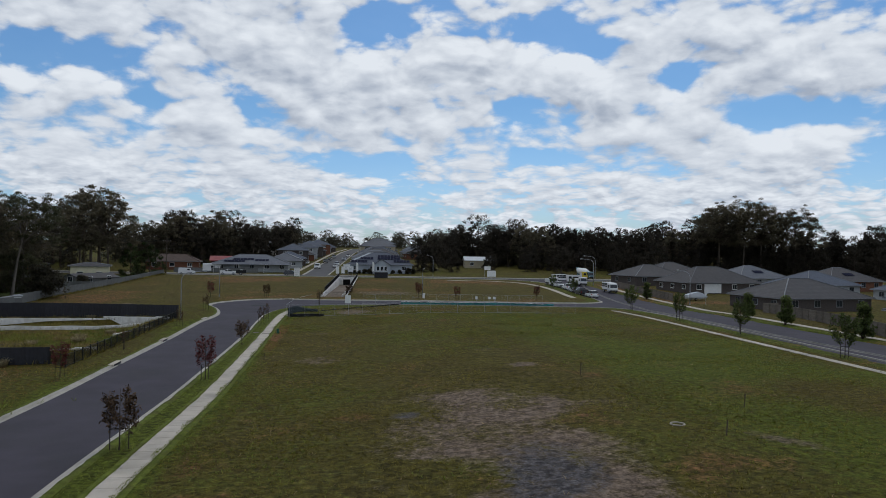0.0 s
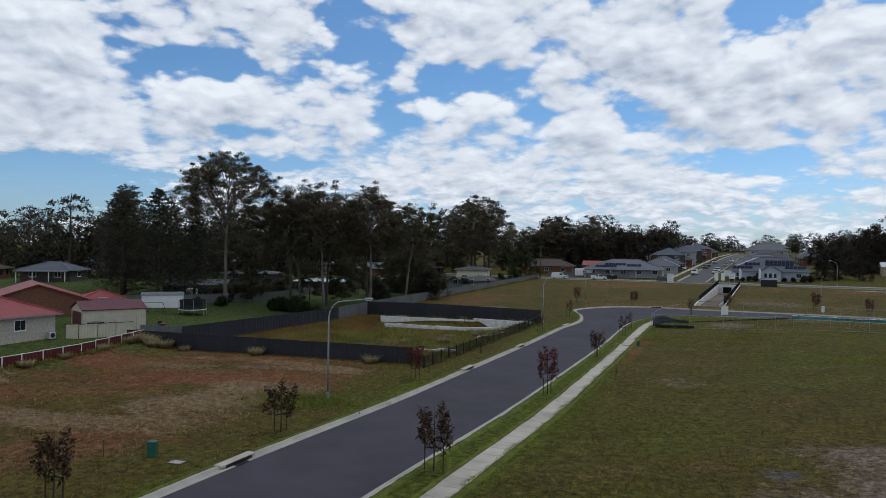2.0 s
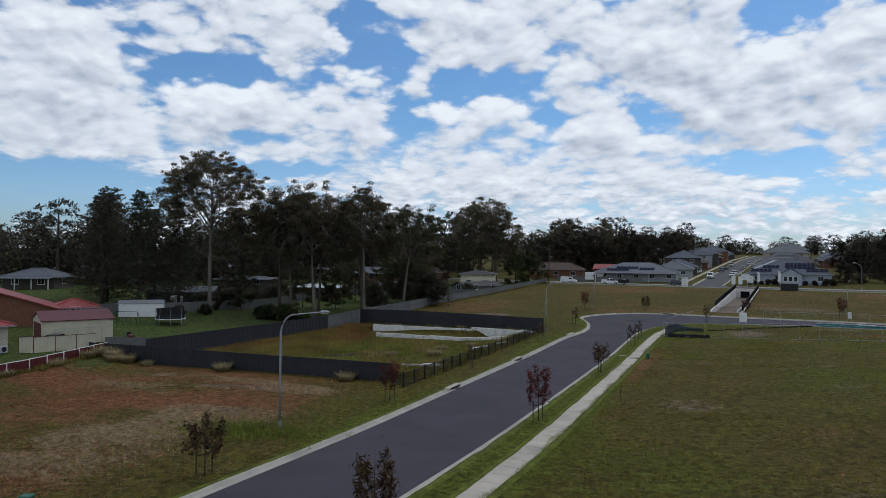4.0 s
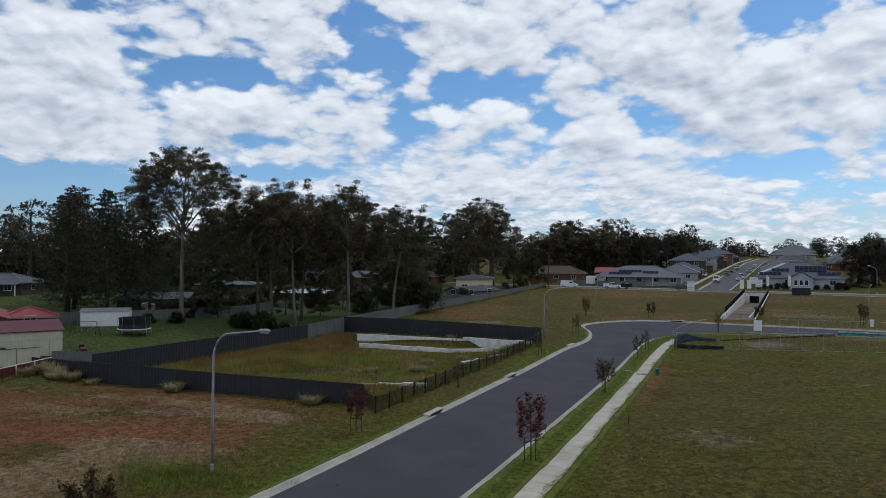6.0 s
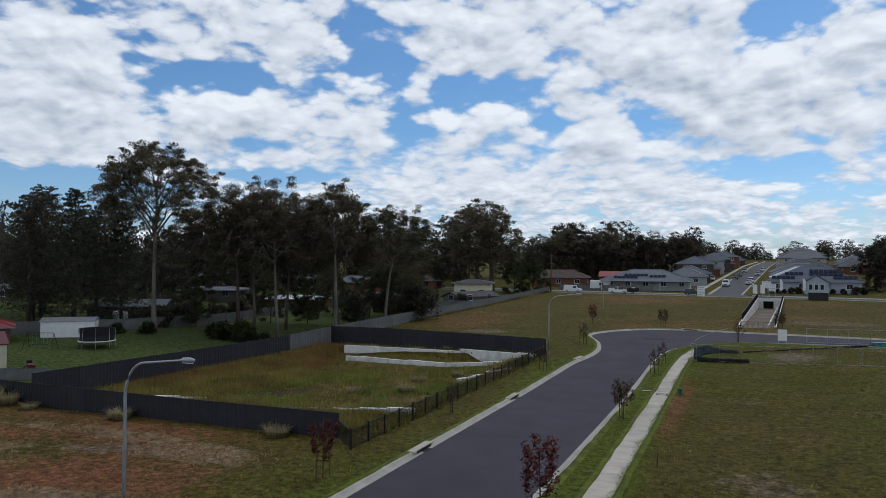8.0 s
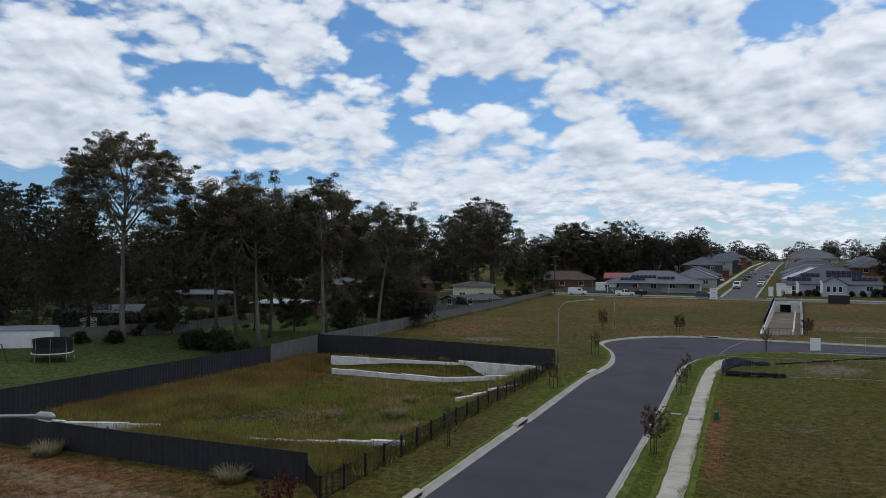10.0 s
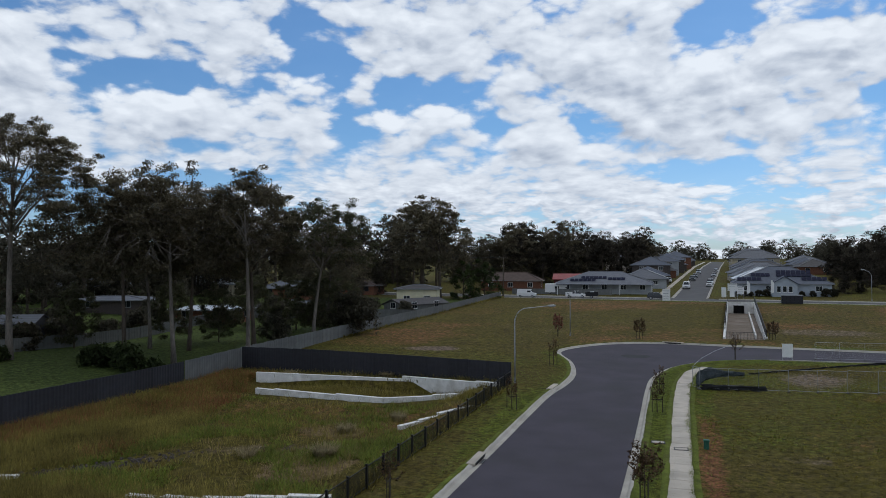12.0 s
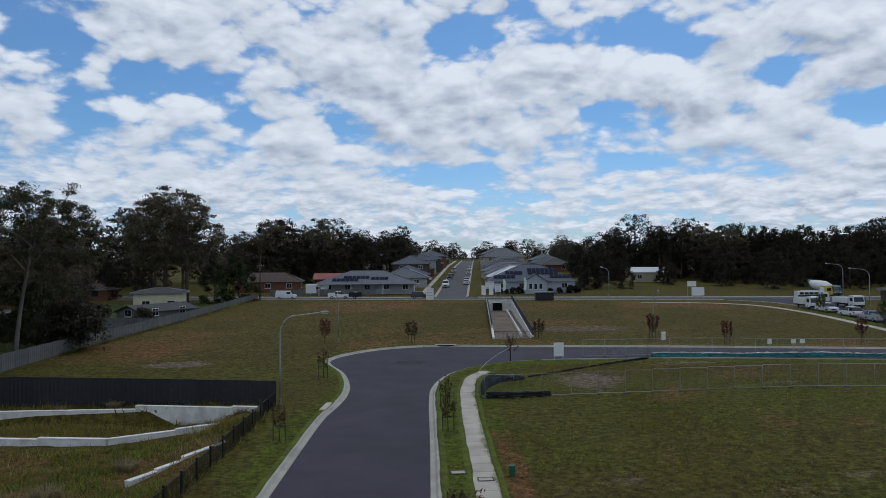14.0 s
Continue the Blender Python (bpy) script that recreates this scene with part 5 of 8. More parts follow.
# street trees, staked
def street_tree_data(seed, h, leaf, n, spread=0.75, size=0.10, per=13):
    """A young tree: a thin stem with many steep branches that end in leafy tips."""
    r = np.random.default_rng(seed)
    wood = MB()
    wood.tube([(0, 0, -0.1), (0.02, 0.01, h * 0.3), (0.0, 0.03, h * 0.6), (0.02, 0, h * 0.92)], [0.04, 0.032, 0.02, 0.006], 6)
    c, rad = [], []
    for i in range(n):
        t = 0.26 + 0.50 * (i + r.random()) / n
        a = i * 2.4 + r.uniform(-0.4, 0.4)
        top = min(1.0, t + r.uniform(0.10, 0.26))
        k = spread * math.sin(math.pi * min(1.0, max(0.08, (top - 0.24) / 0.82))) ** 0.7 * r.uniform(0.55, 1.05)
        q = Vector((k * math.cos(a), k * math.sin(a), h * top))
        p0 = Vector((0, 0, h * t))
        mid = p0.lerp(q, 0.5) + Vector((0.18 * k * math.cos(a), 0.18 * k * math.sin(a), -0.06 * h))
        wood.tube([p0, mid, q], [0.014, 0.010, 0.004], 4, False)
        for j in range(4):
            u = 0.35 + 0.65 * (j + r.random()) / 4
            c.append(tuple(p0.lerp(mid, u * 2) if u < 0.5 else mid.lerp(q, u * 2 - 1)))
            rad.append(r.uniform(0.13, 0.27) * spread / 0.75 * (1.15 - 0.5 * u))
    v, f, nn = leaf_cloud(c, rad, per, size, r, 1.2, 0.1)
    return wood.data("trunk", BARK, True), numpy_mesh("crown", v, f, leaf, normals=nn)


DARK_STAKE = material("dark_timber_stake", (0.045, 0.036, 0.030), 0.9, scale=3, vary=0.3, fine=40, bump=0.2, rand=0.2)
STREET = {"red": street_tree_data(2, 4.0, RED_LEAF, 20, 1.0, 0.09, 14), "bronze": street_tree_data(3, 3.2, BROWN_LEAF, 17, 1.1, 0.10, 13), "thin": street_tree_data(4, 2.8, BROWN_LEAF, 12, 0.75, 0.075, 9),
          "green": street_tree_data(6, 4.3, FRESH_LEAF, 22, 1.25, 0.12, 16)}
VERGE = bush_data(12, 1.35, 4.6, 60, 0.15, FRESH_LEAF)
STAKE = MB().box(-0.022, 0.022, -0.022, 0.022, -0.2, 1.25).data("stake", DARK_STAKE)
TIE = MB().box(-0.45, 0.45, -0.008, 0.008, 1.0, 1.05).data("tie", BLACK_PLASTIC)


def street_tree(kind, x, y, turn, s, label):
    root = plant_tree(STREET[kind], x, y, turn, s, label, "street_tree", "street tree", "staked street trees")
    for dx in (-0.42, 0.42):
        part("stake", STAKE, None, root, m=pose(dx, 0.05, 0))
    part("tie", TIE, None, root)
    return root


for kind, x, y, turn, s, label in (
    ("bronze", 6.5, 48.8, 10, 1.15, "young bronze leaved street tree between stakes"), ("red", 7.0, 72.3, 60, 1.1, "young red leaved street tree between stakes"),
    ("bronze", 7.2, 95.8, 120, 1.0, "young bronze leaved street tree between stakes"), ("thin", 7.35, 117.2, 200, 1.0, "thin young street tree between stakes"), ("thin", 7.4, 124.6, 20, 0.95, "thin young street tree between stakes"),
    ("bronze", -5.2, 52.4, 70, 1.05, "young bronze leaved street tree in rough grass"), ("red", -5.6, 74.0, 20, 0.9, "young dark red street tree beside charcoal fence"), ("thin", -5.3, 92.2, 100, 0.95, "thin bronze street tree beside black fence"),
    ("thin", -4.0, 115.2, 170, 1.0, "thin young street tree beside black fence"), ("thin", -4.4, 138.6, 30, 1.1, "bronze street tree at the bend"), ("red", -7.5, 162.1, 90, 0.95, "red leaved young tree in open grass"),
    ("bronze", 4.0, 162.3, 0, 1.0, "bronze young tree in open grass"), ("red", 36.9, 162.9, 140, 1.0, "dark red young tree in open grass"), ("red", 44.5, 156.9, 190, 0.9, "rust red young tree beside the kerb"),
    ("red", 62.5, 157.5, 250, 0.95, "dark red young tree beside the kerb"), ("thin", 15.5, 147.3, 80, 1.15, "sparse young tree near temporary fencing"), ("bronze", 21.6, 165.0, 10, 0.9, "dark young tree beside the ramp"),
    ("bronze", -6.9, 37.8, 10, 1.05, "young bronze leaved street tree in rough grass")):
    street_tree(kind, x, y, turn, s, label)
for x, y, turn, s in ((c_left(73) - 1.4, 73.4, 0, 1.15), (c_left(95) - 1.4, 94.5, 70, 1.15), (c_left(114) - 1.4, 113.5, 130, 1.1), (c_left(136) - 1.2, 135.5, 220, 1.2), (c_left(172) - 1.4, 174, 40, 1.0), (c_left(185) - 1.4, 193, 300, 0.9)):
    street_tree("green", x, y, turn, s, "leafy green street tree beside the side street")
for x, y, s in ((c_left(106) + C_W + 1.8, 106.4, 1.0), (c_left(89) + C_W + 1.5, 88.8, 1.05), (c_left(120) + C_W + 2, 118, 0.95), (c_left(162) + C_W + 1.8, 162, 0.9)):
    plant_tree(VERGE, x, y, x * 17, s, "full green verge tree before the timber fence", "verge_tree", "tree", "green verge trees")


# ---- houses ----
def window(root, x, y, z, w, h, facing, frame_mat, panes=2):
    """A window proud of a wall; facing: degrees of its outward normal from -y."""
    m = pose(x, y, z, 0, 0, facing)
    win = part("window", MB().box(-w / 2, w / 2, -0.03, 0.05, 0, h), frame_mat, root, m=m)
    pw = (w - 0.12) / panes
    for k in range(panes):
        x0 = -w / 2 + 0.06 + k * pw
        part("pane", MB().box(x0 + 0.03, x0 + pw - 0.03, -0.045, -0.02, 0.07, h - 0.07), GLASS, win)
    part("sill", MB().box(-w / 2 - 0.06, w / 2 + 0.06, -0.10, 0.0, -0.07, -0.005), frame_mat, win)
    return win


def hip_roof(w, d, z, rise, over=0.55, ridge=None):
    """A hipped roof with thickness; the ridge runs along the longer side."""
    W, D = w / 2 + over, d / 2 + over
    run = min(W, D) if ridge is None else ridge
    if w >= d:
        r0, r1 = (-W + run, 0), (W - run, 0)
    else:
        r0, r1 = (0, -D + run), (0, D - run)
    c = [(-W, -D), (W, -D), (W, D), (-W, D)]
    mb = MB()
    v = [(x, y, z) for x, y in c] + [(*r0, z + rise), (*r1, z + rise)] + [(x, y, z - 0.16) for x, y in c]
    f = [(0, 1, 5, 4), (2, 3, 4, 5), (1, 2, 5), (3, 0, 4)] if w >= d else [(0, 1, 4), (1, 2, 5, 4), (2, 3, 5), (3, 0, 4, 5)]
    mb.add(v, f + [(0, 6, 7, 1), (1, 7, 8, 2), (2, 8, 9, 3), (3, 9, 6, 0), (9, 8, 7, 6)])
    caps = []
    for a, b in ([(0, 4), (3, 4), (1, 5), (2, 5), (4, 5)] if w >= d else [(0, 4), (1, 4), (2, 5), (3, 5), (4, 5)]):
        caps.append((Vector(v[a]), Vector(v[b])))
    return mb, caps


def house(x, y, turn, w, d, wall_h, rise, wall_mat, roof_mat, label, storeys=1, front="-y", garage=None, solar=(), porch=False, gable=False, wing=None, frame_mat=None, z=None, rafters=False, side_windows=True):
    """A dwelling: walls, roof with caps and gutter, windows, door, and what else is asked for."""
    frame_mat = frame_mat or WHITE_PAINT
    root = thing("house", pose(x, y, g(x, y) if z is None else z, 0, 0, turn), label, "house", "houses")
    H = wall_h * storeys
    part("wall", MB().box(-w / 2, w / 2, -d / 2, d / 2, -1.2, H), wall_mat, root)
    if gable:
        over = 0.45
        W, D = w / 2 + over, d / 2 + over
        mb = MB()
        t = 0.14
        o = [(-D, H - 0.15), (0, H + rise), (D, H - 0.15), (D, H - 0.15 + t), (0, H + rise + t), (-D, H - 0.15 + t)]
        mb.prism(o, -W, W)
        roof = part("roof", mb, roof_mat, root)
        part("gable_wall", MB().prism([(-d / 2, H), (0, H + rise - 0.02), (d / 2, H)], -w / 2, w / 2), wall_mat, root)
        caps = []
    else:
        mb, caps = hip_roof(w, d, H + 0.02, rise)
        roof = part("roof", mb, roof_mat, root)
        for a, b in caps:
            part("ridge_cap", MB().tube([a + Vector((0, 0, 0.02)), b + Vector((0, 0, 0.02))], 0.12, 6), RIDGE if roof_mat in (TILE_DARK, TILE_BLUE, TILE_GREY) else roof_mat, roof)
        W, D = w / 2 + 0.6, d / 2 + 0.6
        for x0, x1, y0, y1 in ((-W, W, -D, -D + 0.1), (-W, W, D - 0.1, D), (-W, -W + 0.1, -D + 0.1, D - 0.1), (W - 0.1, W, -D + 0.1, D - 0.1)):
            part("gutter", MB().box(x0, x1, y0, y1, H - 0.14, H + 0.0), GUTTER, roof)
    if wing:
        # a projecting gabled front
        wx, ww, wd = wing
        yb = -d / 2
        part("front_gable_wall", MB().box(wx - ww / 2, wx + ww / 2, yb - wd, yb + 0.02, -1.0, wall_h).prism([(yb - wd, wall_h), (yb - wd, wall_h), (yb, wall_h)], wx, wx + 0.01), wall_mat, root)
        mb = MB()
        k = ww / 2 + 0.4
        rr = k * 0.62
        v = [(wx - k, yb - wd - 0.4, wall_h - 0.05), (wx + k, yb - wd - 0.4, wall_h - 0.05), (wx, yb - wd - 0.4, wall_h + rr), (wx - k, yb + 2.5, wall_h - 0.05), (wx + k, yb + 2.5, wall_h - 0.05), (wx, yb + 2.5, wall_h + rr)]
        mb.add(v, [(0, 2, 5, 3), (2, 1, 4, 5)])
        mb.add([(p[0], p[1], p[2] - 0.14) for p in v], [(3, 5, 2, 0), (5, 4, 1, 2)])
        mb.add([v[0], v[2], (v[2][0], v[2][1], v[2][2] - 0.14), (v[0][0], v[0][1], v[0][2] - 0.14), v[1], (v[1][0], v[1][1], v[1][2] - 0.14)], [(0, 1, 2, 3), (1, 4, 5, 2)])
        part("front_gable_roof", mb, roof_mat, root)
        part("gable_end", MB().add([(wx - ww / 2, yb - wd + 0.01, wall_h), (wx + ww / 2, yb - wd + 0.01, wall_h), (wx, yb - wd + 0.01, wall_h + rr - 0.25), (wx - ww / 2, yb - wd + 0.15, wall_h), (wx + ww / 2, yb - wd + 0.15, wall_h), (wx, yb - wd + 0.15, wall_h + rr - 0.25)],
                              [(0, 1, 2), (5, 4, 3), (0, 3, 4, 1), (1, 4, 5, 2), (2, 5, 3, 0)]), wall_mat, root)
        for dx in (-1.3, 0, 1.3):
            if abs(dx) + 0.6 < ww / 2:
                window(root, wx + dx, yb - wd - 0.03, 0.7, 0.95, 1.5, 0, frame_mat, 1)
    for s in range(storeys):
        z0 = s * wall_h + 0.9
        n = max(2, int(w / 4.5))
        for k in range(n):
            px = -w / 2 + w * (k + 0.5) / n
            if wing and abs(px - wing[0]) < wing[1] / 2 + 0.5:
                continue
            if garage and s == 0 and abs(px - garage[0]) < garage[1] / 2 + 0.5:
                continue
            window(root, px, -d / 2 - 0.04, z0, 1.5, 1.3, 0, frame_mat)
        m = max(1, int(d / 5))
        for side in (-1, 1) if side_windows else ():
            for k in range(m):
                window(root, side * (w / 2 + 0.04), -d / 2 + d * (k + 0.5) / m, z0, 1.5, 1.2, 90 * side, frame_mat)
    if garage:
        gx, gw = garage
        door = part("garage_door", MB().box(gx - gw / 2, gx + gw / 2, -d / 2 - 0.06, -d / 2, -0.1, 2.25), frame_mat, root)
        for k in range(4):
            part("door_panel", MB().box(gx - gw / 2 + 0.06, gx + gw / 2 - 0.06, -d / 2 - 0.085, -d / 2 - 0.06, 0.05 + k * 0.54, 0.52 + k * 0.54, b=0.01), frame_mat, door)
    if porch:
        for k in range(4):
            px = -w / 2 + 0.2 + (w - 0.4) * k / 3
            part("porch_post", MB().box(px - 0.08, px + 0.08, -d / 2 - 2.0, -d / 2 - 1.84, -0.8, wall_h - 0.3), WHITE_PAINT, root)
        part("porch_roof", MB().prism([(-d / 2 - 2.3, wall_h - 0.35), (-d / 2 - 0.02, wall_h - 0.02), (-d / 2 - 0.02, wall_h + 0.08), (-d / 2 - 2.3, wall_h - 0.25)], -w / 2 - 0.2, w / 2 + 0.2), roof_mat, root)
    if solar:
        tilt = math.degrees(math.atan2(rise, min(w, d) / 2 + 0.55))
        for cols, rows, mid_x, up in solar:
            for i in range(cols):
                for j in range(rows):
                    m = pose(mid_x + (i - (cols - 1) / 2) * 1.13, -(d / 2 + 0.55), H + 0.06, tilt) @ pose(0, up + 0.8 + j * 1.8, 0.13)
                    part("solar_panel", MB().box(-0.5, 0.5, -0.82, 0.82, -0.03, 0.02), SOLAR, roof, m=m)
    if rafters:
        # a part of the roof still open, with bare rafters over it
        tilt = math.degrees(math.atan2(rise, min(w, d) / 2 + 0.55))
        for i in range(11):
            k = -w / 2 + 0.6 + (w - 1.2) * i / 10
            long = max(0.8, min(w / 2 - abs(k) + 0.6, 6.2))
            part("rafter", MB().box(-0.06, 0.06, 0, long, 0.08, 0.22), WHITE_PAINT, roof, m=pose(k, -(d / 2 + 0.7), H + 0.06, tilt))
    return root


house(-9.2, 256.5, 3, 24.5, 16, 2.6, 3.0, GREY_RENDER, TILE_GREY, "pale grey rendered house with grey hipped roof and solar panels", solar=[(6, 1, -5.6, 1.3), (6, 1, -2.8, 3.2), (4, 1, 3.2, 2.3)], porch=True)
house(34.5, 257.5, -4, 22, 17, 2.7, 4.2, BLUE_BOARD, TILE_BLUE, "pale blue house with slate hipped roof covered in solar panels", wing=(0.6, 5.6, 2.6), solar=[(7, 2, 3.0, 3.9), (4, 1, -4.6, 4.0), (5, 1, -7.2, 1.6), (5, 1, 7.4, 1.8)])
house(-36.5, 262, 5, 17, 9, 2.7, 2.4, BRICK, TILE_BROWN, "red brick house with brown tiled roof", porch=False)
house(-19.5, 272, 4, 12, 7, 2.6, 1.5, RED_STEEL, RED_ROOF, "dark red shed with pale gable and red roof", gable=True, frame_mat=CREAM_STEEL)
house(-46.0, 207.5, 14, 9, 7, 3.7, 0.8, PALE_CREAM, TILE_DARK, "raised cream weatherboard house with low dark roof behind the fence")
house(-42.0, 195.0, 66, 13, 5.5, 1.7, 1.0, GREY_STEEL, TILE_DARK, "long grey garage with dark roof beside the steel fence", gable=True, z=g(-42.5, 194) - 0.2)
r_h = np.random.default_rng(5)
walls = [BRICK, GREY_RENDER, PALE_BRICK, DARK_BRICK, CREAM_BOARD]
roofs = [TILE_GREY, TILE_DARK, TILE_BLUE, TILE_GREY]
# the street that climbs away between two rows of houses
for k in range(11):
    y = 277 + k * 17.5
    two = k in (2, 4, 5, 7)
    rm = TILE_GREY if k == 0 else (TILE_DARK, TILE_BLUE, TILE_BLUE)[k % 3]
    house(e_left(y) - 11.5 + r_h.uniform(-1, 1), y, 93 + r_h.uniform(-2, 2), 12.5, 12.5, 2.6, 2.8, (GREY_RENDER, DARK_BRICK, DARK_BRICK, BRICK)[k % 4], rm, ("two storey house" if two else "single storey house") + " with grey hipped roof",
          storeys=2 if two else 1, garage=(3.5, 3.2), solar=[(4, 1, 0, 3.0)] if k % 2 else (), rafters=k == 0)
for k in range(11):
    y = 276 + k * 17
    pale = k == 0
    house(e_left(y) + 22.5 + r_h.uniform(-1, 1), y, -88 + r_h.uniform(-2, 2), 12.5, 18, 2.7, 3.2, walls[(k * 3 + 1) % 5], PALE_ROOF if pale else roofs[(k + 2) % 4], "single storey house with " + ("pale steel" if pale else "slate grey") + " hipped roof",
          garage=(3.5, 3.2), storeys=2 if k in (6, 9) else 1)
for k in range(4, 8):
    y = 285 + k * 18
    house(e_left(y) - 30 + r_h.uniform(-2, 2), y, 3, 12, 13, 2.7, 3.0, walls[(k + 3) % 5], roofs[k % 4], "house with grey roof behind the far street", storeys=1 + (k % 3 == 1))
    house(e_left(y) + 42 + r_h.uniform(-2, 2), y, 3, 12, 13, 2.7, 3.0, walls[(k + 1) % 5], roofs[(k + 1) % 4], "house with grey roof behind the far street")

house(76.5, 290, -6, 11, 9, 3.0, 1.4, CREAM_BOARD, PALE_ROOF, "cream hall with low pale roof before the wood", gable=True)

# dark roofed houses along the side street
for x, y, turn, w, d, rise, rm, wm, gar in (
    (114.0, 141, 6, 21, 16, 3.6, TILE_DARK, DARK_BRICK, None), (119.0, 186, 8, 22, 15, 4.0, TILE_DARK, DARK_BRICK, (-4, 5.2)), (113.0, 210, 8, 17, 14, 3.2, TILE_DARK, DARK_BRICK, None),
    (141.0, 128, 6, 22, 16, 4.2, TILE_BLUE, GREY_RENDER, None), (146.0, 180, 8, 17, 15, 3.6, TILE_BLUE, GREY_RENDER, None), (143.0, 205, 8, 18, 15, 3.6, TILE_GREY, GREY_RENDER, None), (163.0, 160, 5, 18, 15, 3.8, TILE_BLUE, GREY_RENDER, None),
    (166.0, 196, 5, 18, 15, 3.8, TILE_DARK, BRICK, None), (185.0, 172, 5, 19, 15, 3.8, TILE_GREY, GREY_RENDER, None), (172.0, 132, 5, 19, 16, 3.9, TILE_BLUE, GREY_RENDER, None),
    (198.0, 150, 5, 19, 15, 3.8, TILE_DARK, PALE_BRICK, None), (205.0, 196, 5, 18, 15, 3.6, TILE_GREY, GREY_RENDER, None), (112.0, 96, 4, 20, 15, 3.6, TILE_DARK, PALE_BRICK, None), (128.0, 226, 8, 17, 14, 3.4, TILE_DARK, BRICK, None)):
    house(x, y, turn, w, d, 2.6, rise, wm, rm, "low house with dark tiled hipped roof" if rm is TILE_DARK else "low house with blue grey hipped roof", garage=gar, frame_mat=GUTTER if y != 186 else WHITE_PAINT, solar=[(3, 1, 0, 3.4)] if w == 18 else ())


def paling_fence(points, height, label):
    """Timber paling fence, each bay of boards one joined piece, with posts and rails."""
    root = thing("paling_fence", Matrix.Identity(4), label, "fence")
    for a, b in runs(points, 2.4):
        w = math.dist(a, b)
        m = pose(a[0], a[1], min(g(*a), g(*b)), 0, 0, math.degrees(math.atan2(b[1] - a[1], b[0] - a[0])))
        mb = MB()
        n = int(w / 0.15)
        for i in range(n):
            x = w * i / n
            mb.box(x + 0.004, x + w / n - 0.004, -0.01 + 0.004 * (i % 3), 0.01 + 0.004 * (i % 3), -0.1, height - 0.03 * ((i * 7) % 3) / 2)
        part("boarding", mb, PALING, root, m=m)
        part("rail", MB().box(0, w, 0.02, 0.06, height * 0.75, height * 0.75 + 0.07), PALING, root, m=m)
        part("post", MB().box(-0.05, 0.05, 0.02, 0.12, -0.3, height), PALING, root, m=m)
    return root


paling_fence([(86, 60), (90.5, 90.5), (94, 102), (98, 121), (99.5, 131), (103, 131.5)], 1.8, "weathered timber paling fence before dark roofed houses")
paling_fence([(c_left(158) + C_W + 6.5, 158), (c_left(196) + C_W + 6.5, 196)], 1.8, "weathered dark timber paling fence along the side street")

# older houses among the trees
for x, y, turn, w, d, wm, rm, lab in ((-116, 186, 20, 14, 9, PALE_BRICK, TILE_GREY, "pale brick house among dark trees"), (-99, 204, 10, 15, 8, CREAM_BOARD, PALE_ROOF, "low cream house with pale roof among trees"), (-122, 160, 30, 14, 10, BRICK, TILE_BROWN, "brick house beyond the back fences"),
                                      (-82, 214, 15, 14, 8, BRICK, TILE_GREY, "brick house with grey roof among gum trees"), (-138, 200, 10, 15, 9, PALE_BRICK, TILE_GREY, "pale house beyond dark trees"), (-112, 228, 5, 14, 9, CREAM_BOARD, TILE_GREY, "cream house among distant trees"),
                                      (-116, 128, 24, 10.5, 8, DARK_BRICK, TILE_GREY, "low house with grey roof and white verandah posts"), (-150, 165, 20, 14, 9, PALE_BRICK, TILE_GREY, "pale house beyond the tree line"), (-140, 125, 40, 15, 10, BRICK, TILE_BROWN, "brick house beyond the tree line"), (-76, 238, 5, 14, 9, BRICK, TILE_BROWN, "brick house with brown roof among trees")):
    house(x, y, turn, w, d, 2.4, 1.7, wm, rm, lab, porch=x == -116, frame_mat=CHARCOAL if wm is BRICK else None)

for x, y, turn, w, d, wm, rm, lab in ((-72, 168, 12, 13, 7, BRICK, PALE_ROOF, "low brick house with pale steel roof behind gum trunks"), (-57, 186, 5, 12, 7, DARK_BRICK, TILE_GREY, "low dark brick house with grey roof"), (-92, 166, 25, 13, 8, DARK_BRICK, TILE_GREY, "dark brick house with grey roof among trees")):
    house(x, y, turn, w, d, 2.2, 0.6, wm, rm, lab, frame_mat=GUTTER)

# red roofed brick house, garage and yard beside the dry paddock
house(-76.2, 91.6, -35, 15, 13, 2.2, 2.2, BRICK, RED_ROOF, "red brick house with red metal gable roof", gable=True, side_windows=False)
house(-72.0, 100.0, -35, 6, 6, 1.9, 1.2, BRICK, RED_ROOF, "rear wing of brick house with red roof")
house(-58.2, 71.2, 3, 10.5, 9.5, 2.5, 2.3, PALE_BRICK, RED_ROOF, "pale brick house with red hipped roof")
gar = thing("garage", pose(-55.9, 86.6, g(-55.9, 86.6), 0, 0, 62) @ Matrix.Diagonal((0.9, 1, 1, 1)), "cream steel garage with maroon roof", "garage")
mb = MB()
n = 46
v = []
for sx, sy, ex, ey in ((-4.3, -2.9, 4.3, -2.9), (4.3, -2.9, 4.3, 2.9), (4.3, 2.9, -4.3, 2.9), (-4.3, 2.9, -4.3, -2.9)):
    o = len(mb.v)
    q = []
    for i in range(n + 1):
        t = i / n
        nx, ny = (ey - sy), -(ex - sx)
        l = math.hypot(nx, ny)
        k = 0.02 * (i % 2)
        q += [(sx + (ex - sx) * t + nx / l * k, sy + (ey - sy) * t + ny / l * k, -0.3), (sx + (ex - sx) * t + nx / l * k, sy + (ey - sy) * t + ny / l * k, 2.5)]
    mb.add(q, [(2 * i, 2 * i + 2, 2 * i + 3, 2 * i + 1) for i in range(n)])
part("wall", mb, CREAM_STEEL, gar)
